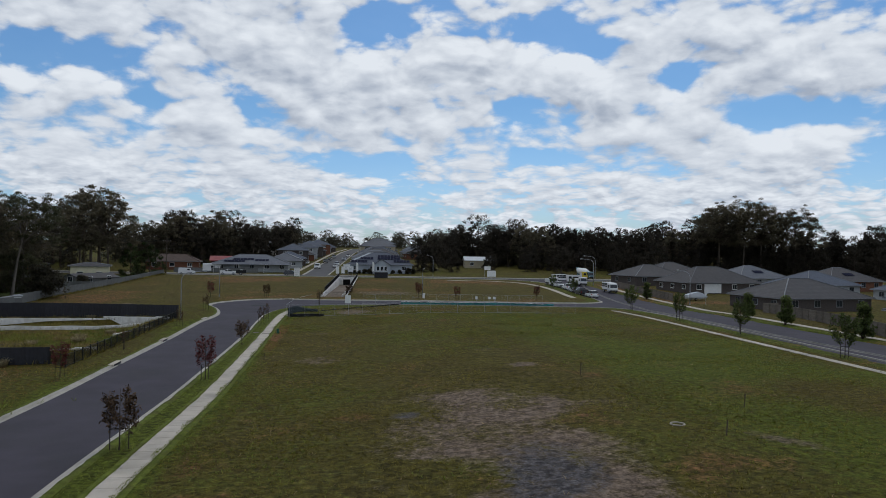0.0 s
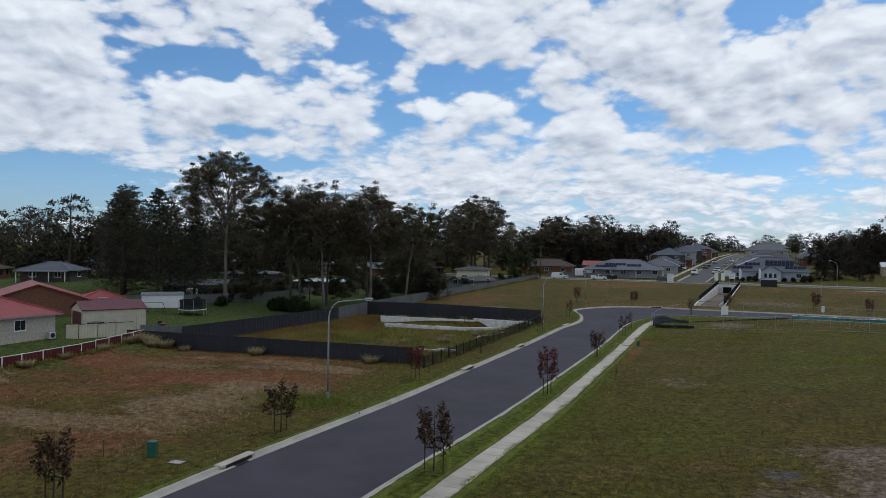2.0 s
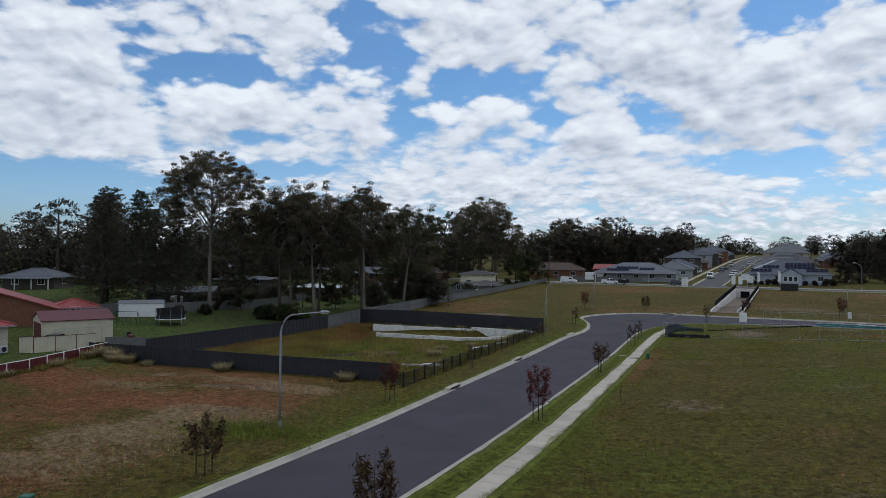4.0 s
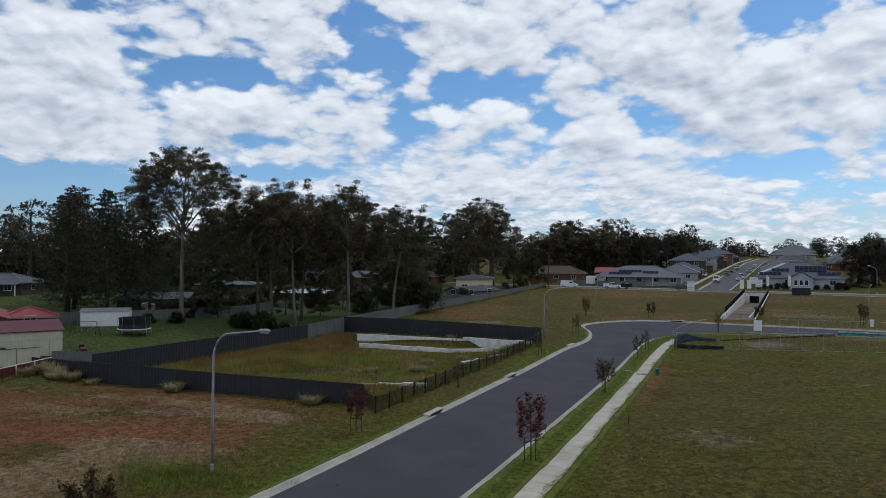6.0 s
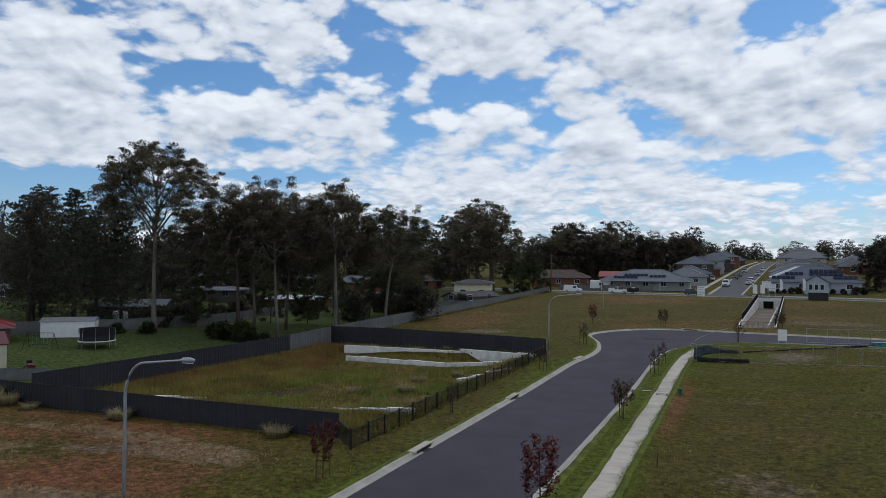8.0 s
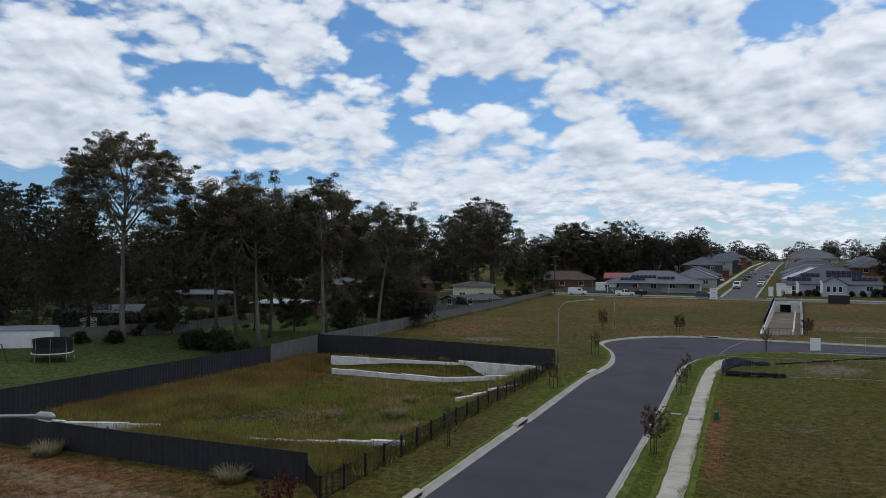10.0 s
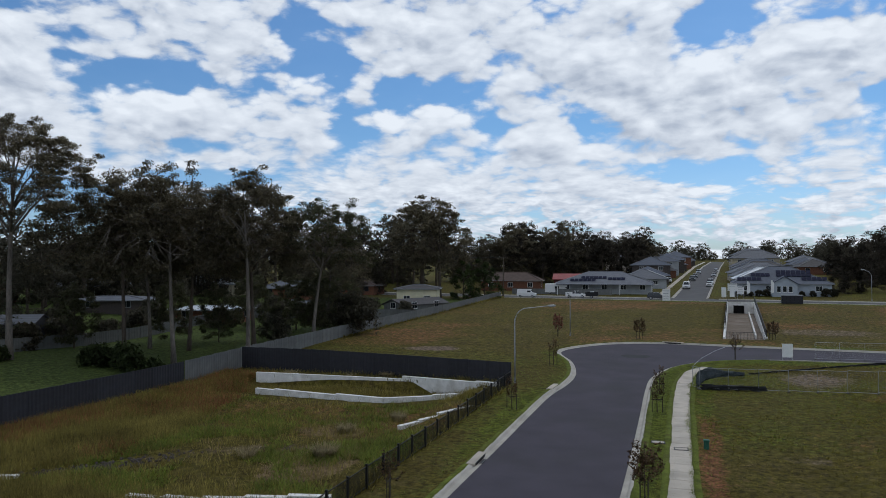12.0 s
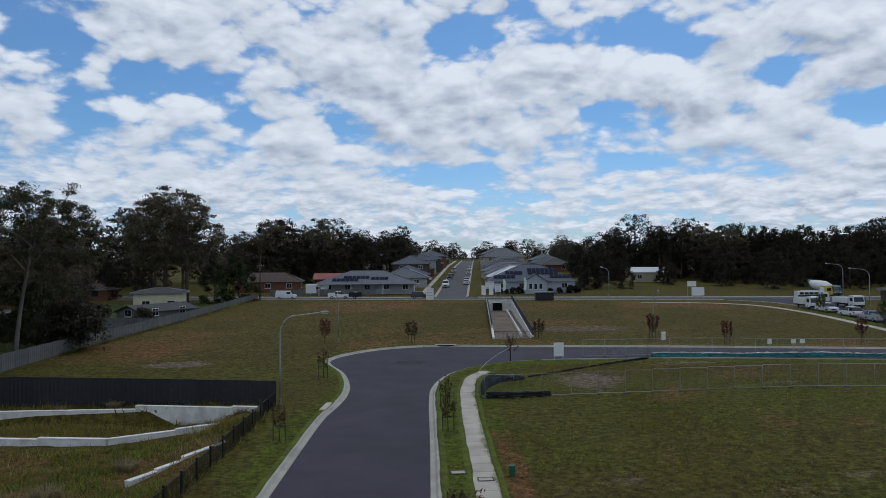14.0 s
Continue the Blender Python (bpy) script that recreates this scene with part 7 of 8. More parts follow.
# ---- ramp down to the underpass ----
def ramp():
    root = thing("underpass_ramp", Matrix.Identity(4), "white concrete ramp with black railings leading to an underpass", "ramp")
    ys = np.linspace(166, 226, 21)
    mid = ug_mid(ys)
    floor_z = np.interp(ys, [166, 172, 222, 226], [0.75, 0.5, 0.72, 0.78])
    v, f = [], []
    for i in range(21):
        v += [(mid[i] - 2.6, ys[i], floor_z[i]), (mid[i] + 2.6, ys[i], floor_z[i])]
    f = [(2 * i, 2 * i + 1, 2 * i + 3, 2 * i + 2) for i in range(20)]
    part("ramp_floor", MB().add(v, f), EARTH_FLOOR, root, "brown silt covered ramp floor")
    for s in (-1, 1):
        for i in range(20):
            a, b = (mid[i] + s * 2.75, ys[i]), (mid[i + 1] + s * 2.75, ys[i + 1])
            za, zb = max(g(*a), floor_z[i] + 0.2) + 0.12, max(g(*b), floor_z[i + 1] + 0.2) + 0.12
            k = 0.16
            vv = [(a[0] - k, a[1], -1.2), (a[0] + k, a[1], -1.2), (b[0] + k, b[1] - 0.01, -1.2), (b[0] - k, b[1] - 0.01, -1.2), (a[0] - k, a[1], za), (a[0] + k, a[1], za), (b[0] + k, b[1] - 0.01, zb), (b[0] - k, b[1] - 0.01, zb)]
            part("side_wall", MB().add(vv, [(3, 2, 1, 0), (4, 5, 6, 7), (0, 1, 5, 4), (1, 2, 6, 5), (2, 3, 7, 6), (3, 0, 4, 7)]), WHITE_WALL, root)
            if i >= 3 or s > 0:
                rail = MB().tube([(*a, za + 1.15), (*b, zb + 1.15)], 0.035, 6).tube([(*a, za + 0.1), (*b, zb + 0.1)], 0.025, 6)
                for q in range(26):
                    t = q / 26
                    px, py, pz = a[0] + (b[0] - a[0]) * t, a[1] + (b[1] - a[1]) * t, za + (zb - za) * t
                    rail.box(px - 0.03, px + 0.03, py - 0.03, py + 0.03, pz + 0.08, pz + 1.15)
                part("railing", rail, BLACK_METAL, root)
    # inner kerb walls, portal and a bar across the mouth
    yb, xb = 224.5, float(ug_mid(224.5))
    top = g(xb, yb) + 0.1
    for x0, x1, z0, z1 in ((-2.6, -1.5, -0.6, top), (0.7, 2.6, -0.6, top), (-1.5, 0.7, 2.5, top)):
        part("portal_wall", MB().box(xb + x0, xb + x1, yb, yb + 0.4, z0, z1), WHITE_WALL, root)
    # shallow closed box, coloured black to give the underpass its inner darkness
    part("tunnel_dark_box", MB().box(xb - 1.65, xb - 1.5, yb + 0.4, yb + 1.8, -0.6, 2.6).box(xb + 0.7, xb + 0.85, yb + 0.4, yb + 1.8, -0.6, 2.6).box(xb - 1.65, xb + 0.85, yb + 0.4, yb + 1.8, 2.5, 2.65).box(xb - 1.65, xb + 0.85, yb + 1.7, yb + 1.8, -0.6, 2.5), BLACK_PLASTIC, root)
    rail = MB().tube([(xb - 2.7, yb + 0.2, top + 1.1), (xb + 2.7, yb + 0.2, top + 1.1)], 0.03, 6)
    for q in range(28):
        px = xb - 2.7 + 5.4 * q / 27
        rail.box(px - 0.012, px + 0.012, yb + 0.19, yb + 0.21, top, top + 1.1)
    part("railing", rail, BLACK_METAL, root)
    gate = MB().tube([(15.6, 166.3, 1.9), (20.9, 166.3, 1.9)], 0.025, 6)
    for q in range(30):
        px = 15.6 + 5.3 * q / 29
        gate.box(px - 0.01, px + 0.01, 166.29, 166.31, 0.75, 1.9)
    part("end_railing", gate, BLACK_METAL, root)
    sx = mid + 1.55
    for i in range(2, 19):
        part("inner_kerb", MB().add([(sx[i] - 0.12, ys[i], floor_z[i] - 0.1), (sx[i] + 0.12, ys[i], floor_z[i] - 0.1), (sx[i + 1] + 0.12, ys[i + 1], floor_z[i + 1] - 0.1), (sx[i + 1] - 0.12, ys[i + 1], floor_z[i + 1] - 0.1),
                                     (sx[i] - 0.12, ys[i], floor_z[i] + 0.5), (sx[i] + 0.12, ys[i], floor_z[i] + 0.5), (sx[i + 1] + 0.12, ys[i + 1], floor_z[i + 1] + 0.5), (sx[i + 1] - 0.12, ys[i + 1], floor_z[i + 1] + 0.5)],
                                    [(4, 5, 6, 7), (0, 1, 5, 4), (1, 2, 6, 5), (2, 3, 7, 6), (3, 0, 4, 7)]), WHITE_WALL, root)
    return root


EARTH_FLOOR = material("silt_floor", (0.16, 0.125, 0.095), 0.95, scale=0.6, vary=0.25, fine=10, bump=0.2, coords="World", stain=(0.26, 0.22, 0.18))
ramp()


# ---- temporary fencing ----
def fence_panel_data(w=2.4, h=2.0):
    fr = MB().tube([(0, 0, 0.1), (0, 0, h)], 0.02, 6).tube([(w, 0, 0.1), (w, 0, h)], 0.02, 6).tube([(0, 0, h), (w, 0, h)], 0.02, 6).tube([(0, 0, 0.15), (w, 0, 0.15)], 0.02, 6)
    mesh = MB()
    for k in range(1, 24):
        mesh.box(w * k / 24 - 0.001, w * k / 24 + 0.001, -0.001, 0.001, 0.15, h)
    for k in range(1, 8):
        mesh.box(0, w, -0.001, 0.001, 0.15 + (h - 0.15) * k / 8 - 0.001, 0.15 + (h - 0.15) * k / 8 + 0.001)
    foot = MB().box(-0.1, 0.1, -0.28, 0.28, 0, 0.1, b=0.03)
    return fr.data("frame", GALV), mesh.data("mesh", GALV), foot.data("foot", OLD_ASPHALT)


PANEL = fence_panel_data()


def temp_fence(points, label, group):
    for a, b in runs(points, 2.4):
        w = math.dist(a, b)
        root = thing("fence_panel", pose(a[0], a[1], g(*a), 0, 0, math.degrees(math.atan2(b[1] - a[1], b[0] - a[0]))) @ Matrix.Diagonal((w / 2.4, 1, 1, 1)), label, "fence panel", group)
        for nm, d in zip(("frame", "mesh", "foot"), PANEL):
            part(nm, d, None, root)


temp_fence([(10.9, 128.0), (18.4, 128.2), (30, 127.6), (44, 126.6), (60, 125.2)], "galvanised temporary mesh fence panel standing on grass", "temporary fence across the grass")
temp_fence([(10.9, 128.0), (10.3, 129.0)], "narrow galvanised temporary fence panel beside the footpath", "temporary fence across the grass")
temp_fence([(24, 149.6 - 1.2), (34, 148.2), (60, 144.8)], "galvanised temporary mesh fence panel along the kerb", "temporary fence along the kerb")
hoop = MB().tube([(10.4, 129.2, 2.0), (11.2, 131, 2.5), (12.6, 134, 2.9), (14.2, 137.5, 3.1)], 0.02, 6)
tagged(part("bent_rail", hoop, GALV), "bent galvanised rail rising from the fence corner", "rail")


def cloth(name, line, low, high, mat, label, seed):
    """Crumpled fabric hung along a line."""
    r = np.random.default_rng(seed)
    p = resample(line, 0.35)
    n = len(p)
    k = 6
    v = []
    for i in range(n):
        lo, hi = np.interp(i / (n - 1), np.linspace(0, 1, len(low)), low), np.interp(i / (n - 1), np.linspace(0, 1, len(high)), high)
        for j in range(k):
            t = j / (k - 1)
            v.append((p[i, 0] + r.normal(0, 0.05), p[i, 1] + r.normal(0, 0.12) * (1 - 0.3 * t), g(*p[i]) + lo + (hi - lo) * t + r.normal(0, 0.025)))
    f = [(i * k + j, i * k + j + 1, (i + 1) * k + j + 1, (i + 1) * k + j) for i in range(n - 1) for j in range(k - 1)]
    ob = part(name, MB().add(v, f), mat, smooth=True)
    sol = ob.modifiers.new("thickness", "SOLIDIFY")
    sol.thickness = 0.012
    return tagged(ob, label, "shade cloth")


cloth("shade_cloth", [(11.0, 127.9), (13, 128.0), (16.6, 128.1)], [0.02, 0.02, 0.05], [0.55, 0.5, 0.45], BLACK_PLASTIC, "black shade cloth slumped against temporary fence", 3)
cloth("shade_cloth", [(10.6, 128.4), (11.6, 131), (13.2, 134.0), (15.5, 136.2)], [0.1, 0.4, 0.3, 0.1], [1.5, 1.6, 0.9, 0.5], SLATE_CLOTH, "dark slate shade cloth sagging from the fence corner", 4)
cloth("shade_cloth", [(16.0, 137.5), (24.0, 142.5), (31, 146.2)], [0.02, 0.02, 0.02], [0.15, 0.12, 0.25], BLACK_PLASTIC, "dark shade cloth trailing in the grass", 5)
cloth("shade_cloth", [(31.5, 147.2), (40, 146.6), (50, 145.4), (62, 144.0)], [0.05, 0.0, 0.05, 0.0], [0.5, 0.38, 0.55, 0.35], TEAL_CLOTH, "long teal shade cloth draped along temporary fence", 6)
cloth("shade_cloth", [(31.5, 147.05), (38, 146.6), (50, 145.3), (60, 144.1)], [0.50, 0.36, 0.52, 0.33], [0.62, 0.46, 0.64, 0.44], WHITE_PAINT, "pale rolled edge of shade cloth along temporary fence", 7)


# ---- signs and boxes ----
def sign_board(x, y, turn, w, h, z0, posts, label, face=None, lines=4):
    root = thing("sign_board", pose(x, y, g(x, y), 0, 0, turn), label, "sign", "site signs")
    part("board", MB().box(-w / 2, w / 2, -0.02, 0.02, z0, z0 + h), face or WHITE_PAINT, root)
    for k in range(posts):
        px = 0 if posts == 1 else -w / 2 + 0.08 + (w - 0.16) * k / (posts - 1)
        part("post", MB().box(px - 0.035, px + 0.035, 0.02, 0.09, -0.3, z0 + h), GALV, root)
    for k in range(lines):
        zz = z0 + h * (0.86 - 0.7 * k / max(lines - 1, 1))
        part("text_bar", MB().box(-w * 0.38, w * (0.38 - 0.12 * (k % 2)), -0.026, -0.02, zz - h * 0.025, zz + h * 0.025), GREY_RENDER, root)
    return root


sign_board(21.0, 147.4, 4, 1.15, 1.55, 0.35, 2, "plain white site sign board beside the kerb", lines=0)
sign_board(7.1, 226.2, 0, 1.7, 2.6, 0.1, 2, "tall white sign panel at the cross road")
sign_board(23.6, 236.8, 0, 1.5, 1.8, 1.2, 2, "white sign on posts beside the far street")
for dx in (-0.85, 0.85):
    sign_board(20.2 + dx, 231.5 - 4.2, 0, 1.0, 2.2, 1.0, 1, "narrow white panel sign at the junction", lines=0)
sign_board(22.5, 246.0, 0, 2.2, 1.8, 1.4, 2, "white sign on a lawn at the junction")
sign_board(67.5, 224.5, 0, 2.9, 1.9, 0.7, 3, "wide white estate sign beside the cross road", lines=0)
sign_board(66.2, 224.7, 0, 2.0, 1.2, 2.75, 2, "white sign above the estate sign", lines=0)
sign_board(47.9, 153.6 - 1.0, 0, 0.5, 0.62, 0.6, 1, "small white notice on temporary fence", lines=0)
for dx in (-0.55, 0.55):
    sign_board(51.1 + dx, 153.0 - 1.0, 0, 0.6, 0.5, 0.7, 1, "small white notice on temporary fence", lines=0)
nt_ = thing("safety_notice", pose(-30.6, 88.0, -0.98, 0, 0, 18), "white safety notice with blue mark on a wall", "notice")
part("plate", MB().box(-0.35, 0.35, -0.25, -0.2, 0.0, 0.55), WHITE_PAINT, nt_)
part("blue_mark", MB().add([(-0.2, -0.255, 0.2), (0.2, -0.255, 0.2), (0, -0.255, 0.45)], [(0, 1, 2)]), BLUE_CAR, nt_)
gw = thing("give_way_sign", pose(22.8, 240.0, g(22.8, 240)), "white triangular give way sign on a post", "road sign")
part("post", MB().tube([(0, 0, -0.3), (0, 0, 2.6)], 0.035, 6), GALV, gw)
part("plate", MB().add([(-0.4, -0.04, 2.6), (0.4, -0.04, 2.6), (0, -0.04, 1.9), (-0.4, -0.02, 2.6), (0.4, -0.02, 2.6), (0, -0.02, 1.9)], [(0, 1, 2), (5, 4, 3), (0, 3, 4, 1), (1, 4, 5, 2), (2, 5, 3, 0)]), WHITE_PAINT, gw)
gw2 = thing("give_way_sign", pose(97.5, 148.5, g(97.5, 148.5)), "white triangular give way sign on a post", "road sign")
part("post", MB().tube([(0, 0, -0.3), (0, 0, 2.6)], 0.035, 6), GALV, gw2)
part("plate", MB().add([(-0.4, -0.04, 2.6), (0.4, -0.04, 2.6), (0, -0.04, 1.9), (-0.4, -0.02, 2.6), (0.4, -0.02, 2.6), (0, -0.02, 1.9)], [(0, 1, 2), (5, 4, 3), (0, 3, 4, 1), (1, 4, 5, 2), (2, 5, 3, 0)]), WHITE_PAINT, gw2)
for x, y, h in ((25.6, 243.5, 4.0), (31.0, 244.5, 4.2)):
    fl = thing("banner_flag", pose(x, y, g(x, y), 0, 0, 10), "white feather banner flag before the blue house", "flag", "banner flags")
    part("pole", MB().tube([(0, 0, 0), (0, 0, h)], 0.025, 6), GALV, fl)
    part("banner", MB().add([(0.02, 0, 0.9), (0.7, 0.05, 1.2), (0.75, 0.06, h - 0.7), (0.4, 0.03, h - 0.1), (0.02, 0, h)] + [(0.02, 0.02, 0.9), (0.7, 0.07, 1.2), (0.75, 0.08, h - 0.7), (0.4, 0.05, h - 0.1), (0.02, 0.02, h)], [(0, 1, 2, 3, 4), (9, 8, 7, 6, 5)]), WHITE_PAINT, fl)
sk = thing("site_bin", pose(32.6, 224.0, g(32.6, 224)), "dark screened site bin with pale top edge", "bin")
part("bin_body", MB().box(-2.0, 2.0, -0.9, 0.9, 0.05, 1.75), CHARCOAL, sk)
part("top_edge", MB().box(-2.08, 2.08, -0.98, 0.98, 1.75, 1.86), GALV, sk)
for k in range(6):
    part("upright", MB().box(-2.0 + k * 0.78, -1.92 + k * 0.78, -0.96, -0.9, 0.05, 1.75), BLACK_METAL, sk)


def pillar(x, y, turn, w, d, h, mat, label, name="service_pillar"):
    root = thing(name, pose(x, y, g(x, y), 0, 0, turn), label, "service box")
    part("casing", MB().box(-w / 2, w / 2, -d / 2, d / 2, -0.1, h - 0.1, b=0.02), mat, root)
    part("cap", MB().box(-w / 2 - 0.03, w / 2 + 0.03, -d / 2 - 0.03, d / 2 + 0.03, h - 0.1, h, b=0.03), mat, root)
    part("door", MB().box(-w / 2 + 0.05, w / 2 - 0.05, -d / 2 - 0.015, -d / 2, 0.1, h - 0.2), mat, root)


pillar(-8.0, 44.7, 20, 0.45, 0.38, 0.85, GREEN_PLASTIC, "green plastic electrical pillar in dry grass")
pillar(10.6, 107.3, 0, 0.32, 0.28, 0.6, GREEN_PLASTIC, "small green service pillar beside the footpath")
pillar(37.9, 161.6, 0, 0.5, 0.4, 1.1, WHITE_PAINT, "pale service pillar in open grass")
for x, y, label in ((-6.1, 44.4, "concrete service lid set in dry grass"), (9.05, 106.6, "square service lid set in the footpath"), (7.6, 108.0, "square service lid in the verge")):
    lid = thing("service_lid", pose(x, y, g(x, y) + (0.05 if x > 8.5 else 0.02), 0, 0, 4), label, "lid")
    part("surround", MB().box(-0.45, 0.45, -0.33, -0.26, 0, 0.03).box(-0.45, 0.45, 0.26, 0.33, 0, 0.03).box(-0.45, -0.38, -0.26, 0.26, 0, 0.03).box(0.38, 0.45, -0.26, 0.26, 0, 0.03), OLD_ASPHALT, lid)
    part("plate", MB().box(-0.375, 0.375, -0.255, 0.255, 0, 0.02), SLAB, lid)
rg = thing("manhole_ring", pose(38.9, 47.7, g(38.9, 47.7)), "pale concrete manhole ring in long grass", "manhole")
part("ring", MB().tube([(0.42 * math.cos(a), 0.42 * math.sin(a), 0.05) for a in [2 * math.pi * k / 24 for k in range(25)]], 0.05, 6, False), SLAB, rg)
for x, y, h in ((38.9, 64.8, 1.1), (40.5, 45.0, 0.9), (-10.5, 43.8, 0.9), (11.0, 83.4, 0.7), (46, 52, 0.9)):
    tagged(part("survey_peg", MB().box(-0.025, 0.025, -0.025, 0.025, -0.2, h).box(-0.03, 0.03, -0.03, 0.03, h - 0.15, h + 0.005), WOOD, m=pose(x, y, g(x, y), 2, 3, 20)), "timber survey peg standing in grass", "peg", "survey pegs")


def kerb_inlet(x, y, turn, label):
    root = thing("kerb_inlet", pose(x, y, g(x, y), 0, 0, turn), label, "drain", "kerb inlets")
    part("lintel", MB().box(-0.22, 0.30, -1.4, 1.4, -0.02, 0.12, b=0.03), SLAB, root)
    # no hole: a black plate draws the dark inside of the slot
    part("opening", MB().box(0.30, 0.33, -1.05, 1.05, -0.09, 0.07), BLACK_PLASTIC, root)
    part("grate", MB().box(0.36, 0.58, -0.5, 0.5, -0.10, -0.082), BLACK_METAL, root)


for x, y, turn in ((-3.05, 100.6, 0), (-3.35, 81.8, 0), (-2.35, 125.3, -4), (-3.7, 46.0, 0), (8.5, 159.4, -92)):
    kerb_inlet(x, y, turn, "concrete kerb inlet with dark opening")
patchm = material("road_patch", (0.030, 0.030, 0.032), 0.9, scale=1.0, vary=0.2, fine=20, bump=0.2, coords="World")
pt = MB()
pv = [(4.2 + 1.7 * math.cos(a) * (1 + 0.12 * math.sin(3 * a)), 147.5 + 1.5 * math.sin(a) * (1 + 0.15 * math.cos(2 * a))) for a in [2 * math.pi * k / 20 for k in range(20)]]
pt.add([(x, y, g(x, y) - 0.112) for x, y in pv], [tuple(range(20))])
tagged(part("road_patch", pt, patchm), "darker asphalt patch in the bend", "road patch", kind="structure")

# ---- grass and weeds ----
def tufts(name, xs, ys, height, width, blades, mat, label, seed, lean=0.5):
    """Clumps of upright blades, all in one mesh."""
    r = np.random.default_rng(seed)
    n = len(xs)
    z = G(xs, ys)
    h = height * r.uniform(0.5, 1.4, n)
    B = np.repeat(np.stack([xs, ys, z - 0.03], 1), blades, 0)
    hh = np.repeat(h, blades)
    a = r.uniform(0, 2 * np.pi, n * blades)
    d = np.stack([np.cos(a), np.sin(a), np.zeros_like(a)], 1)
    side = np.stack([-np.sin(a), np.cos(a), np.zeros_like(a)], 1)
    base = B + d * (hh * 0.6 * r.random(n * blades))[:, None]
    w = (width * r.uniform(0.6, 1.4, n * blades))[:, None]
    tip = base + d * (hh * lean * r.uniform(0.5, 1.2, n * blades))[:, None] + np.array([0, 0, 1]) * (hh * r.uniform(0.45, 0.95, n * blades))[:, None]
    v = np.stack([base + side * w, base - side * w, tip], 1).reshape(-1, 3)
    nn = np.repeat(np.array([[0, 0, 1.0]]) + r.normal(0, 0.2, (n * blades, 3)), 3, 0)
    me = numpy_mesh(name, v, np.arange(len(v)).reshape(-1, 3), mat, normals=nn)
    return tagged(new(name, me), label, "grass", kind="stuff")


def scatter(n, x0, x1, y0, y1, seed, keep):
    r = np.random.default_rng(seed)
    x, y = r.uniform(x0, x1, n), r.uniform(y0, y1, n)
    k = keep(x, y, r.random(n))
    return x[k], y[k]


def clear(x, y, margin=0.25):
    off = np.abs(x - np.interp(y, [p[1] for p in PATH_LINE], [p[0] for p in PATH_LINE]))
    return (road_distance(x, y) > margin) & ((off > 0.78) | (y > 141))


def off_walls(x, y):
    low = np.interp(x, [-31.0, -16.4, -8.3], [119.6, 117.6, 122.4])
    up = np.interp(x, [-34.6, -17.7, -7.2], [125.2, 125.7, 124.0])
    inside = (x > -35) & (x < -7)
    return ~(inside & (((y > low - 1.6) & (y < low + 0.3)) | ((y > up - 2.0) & (y < up + 0.3))))


def zone(i):
    return lambda x, y: ground_zones(x, y)[i]


lushw, dryw, earthw, gravelw, straww, mownw = (zone(i) for i in range(6))
x, y = scatter(150000, 9, 70, 28, 145, 1, lambda x, y, q: clear(x, y) & (q < 0.25 + 0.75 * fbm(x, y, 7, 55)) & (earthw(x, y) + gravelw(x, y) < 0.35 + 0.5 * q))
tufts("field_grass", x, y, 0.13, 0.016, 5, GRASS_TUFT, "rough olive grass tufts across the open block", 1, 0.9)
x, y = scatter(26000, 10, 70, 28, 145, 2, lambda x, y, q: clear(x, y) & (lushw(x, y) > 0.32) & (earthw(x, y) < 0.3) & (q < fbm(x, y, 5, 66)))
tufts("field_grass", x, y, 0.17, 0.02, 6, LUSH_TUFT, "greener grass clumps in the open block", 2, 0.8)
x, y = scatter(14000, 10, 70, 28, 145, 3, lambda x, y, q: clear(x, y) & (q < 0.6 * (dryw(x, y) + 0.35 * earthw(x, y)) + 0.10))
tufts("dry_grass", x, y, 0.18, 0.018, 4, DRY_TUFT, "pale dry grass among the green", 3, 1.3)
x, y = scatter(42000, -7.2, 11.5, 25, 150, 4, lambda x, y, q: clear(x, y, 0.05) & (q < np.where(x < 0, 0.45, 0.9)))
tufts("verge_grass", x, y, 0.10, 0.022, 5, LUSH_TUFT, "bright green verge grass overhanging kerb and footpath", 4, 1.0)
x, y = scatter(34000, -46, -4.5, 30, 82.5, 5, lambda x, y, q: clear(x, y) & (q < 0.9 * dryw(x, y) + 0.06) & (x > -43 - 0.12 * (y - 60)))
tufts("dry_grass", x, y, 0.2, 0.016, 6, RUST_TUFT, "rusty dry grass covering the paddock", 5, 0.9)
x, y = scatter(12000, -46, -4.5, 30, 82.5, 6, lambda x, y, q: clear(x, y) & (q < 0.9 * straww(x, y) + 0.04) & (x > -43 - 0.12 * (y - 60)))
tufts("dry_grass", x, y, 0.26, 0.022, 5, DRY_TUFT, "pale straw grass lying in the paddock", 6, 1.6)
x, y = scatter(16000, -44, -4.5, 30, 83, 7, lambda x, y, q: clear(x, y) & (q < 0.75 * smooth(0.5, 0.62, fbm(x, y, 8, 91)) + 0.5 * (x > -11)) & (x > -42))
tufts("paddock_grass", x, y, 0.17, 0.016, 6, GRASS_TUFT, "olive grass patches beside the verge", 7, 0.8)
def off_rubble(x, y):
    s = np.clip(((x + 27) * 6 + (y - 90) * 6.5) / (36 + 42.25), 0, 1)
    return np.hypot(x + 27 - 6 * s, y - 90 - 6.5 * s) > 0.9


def tall_side(x, y):
    return 1 - smooth(-1.5, 1.5, x - lot_diagonal(y))


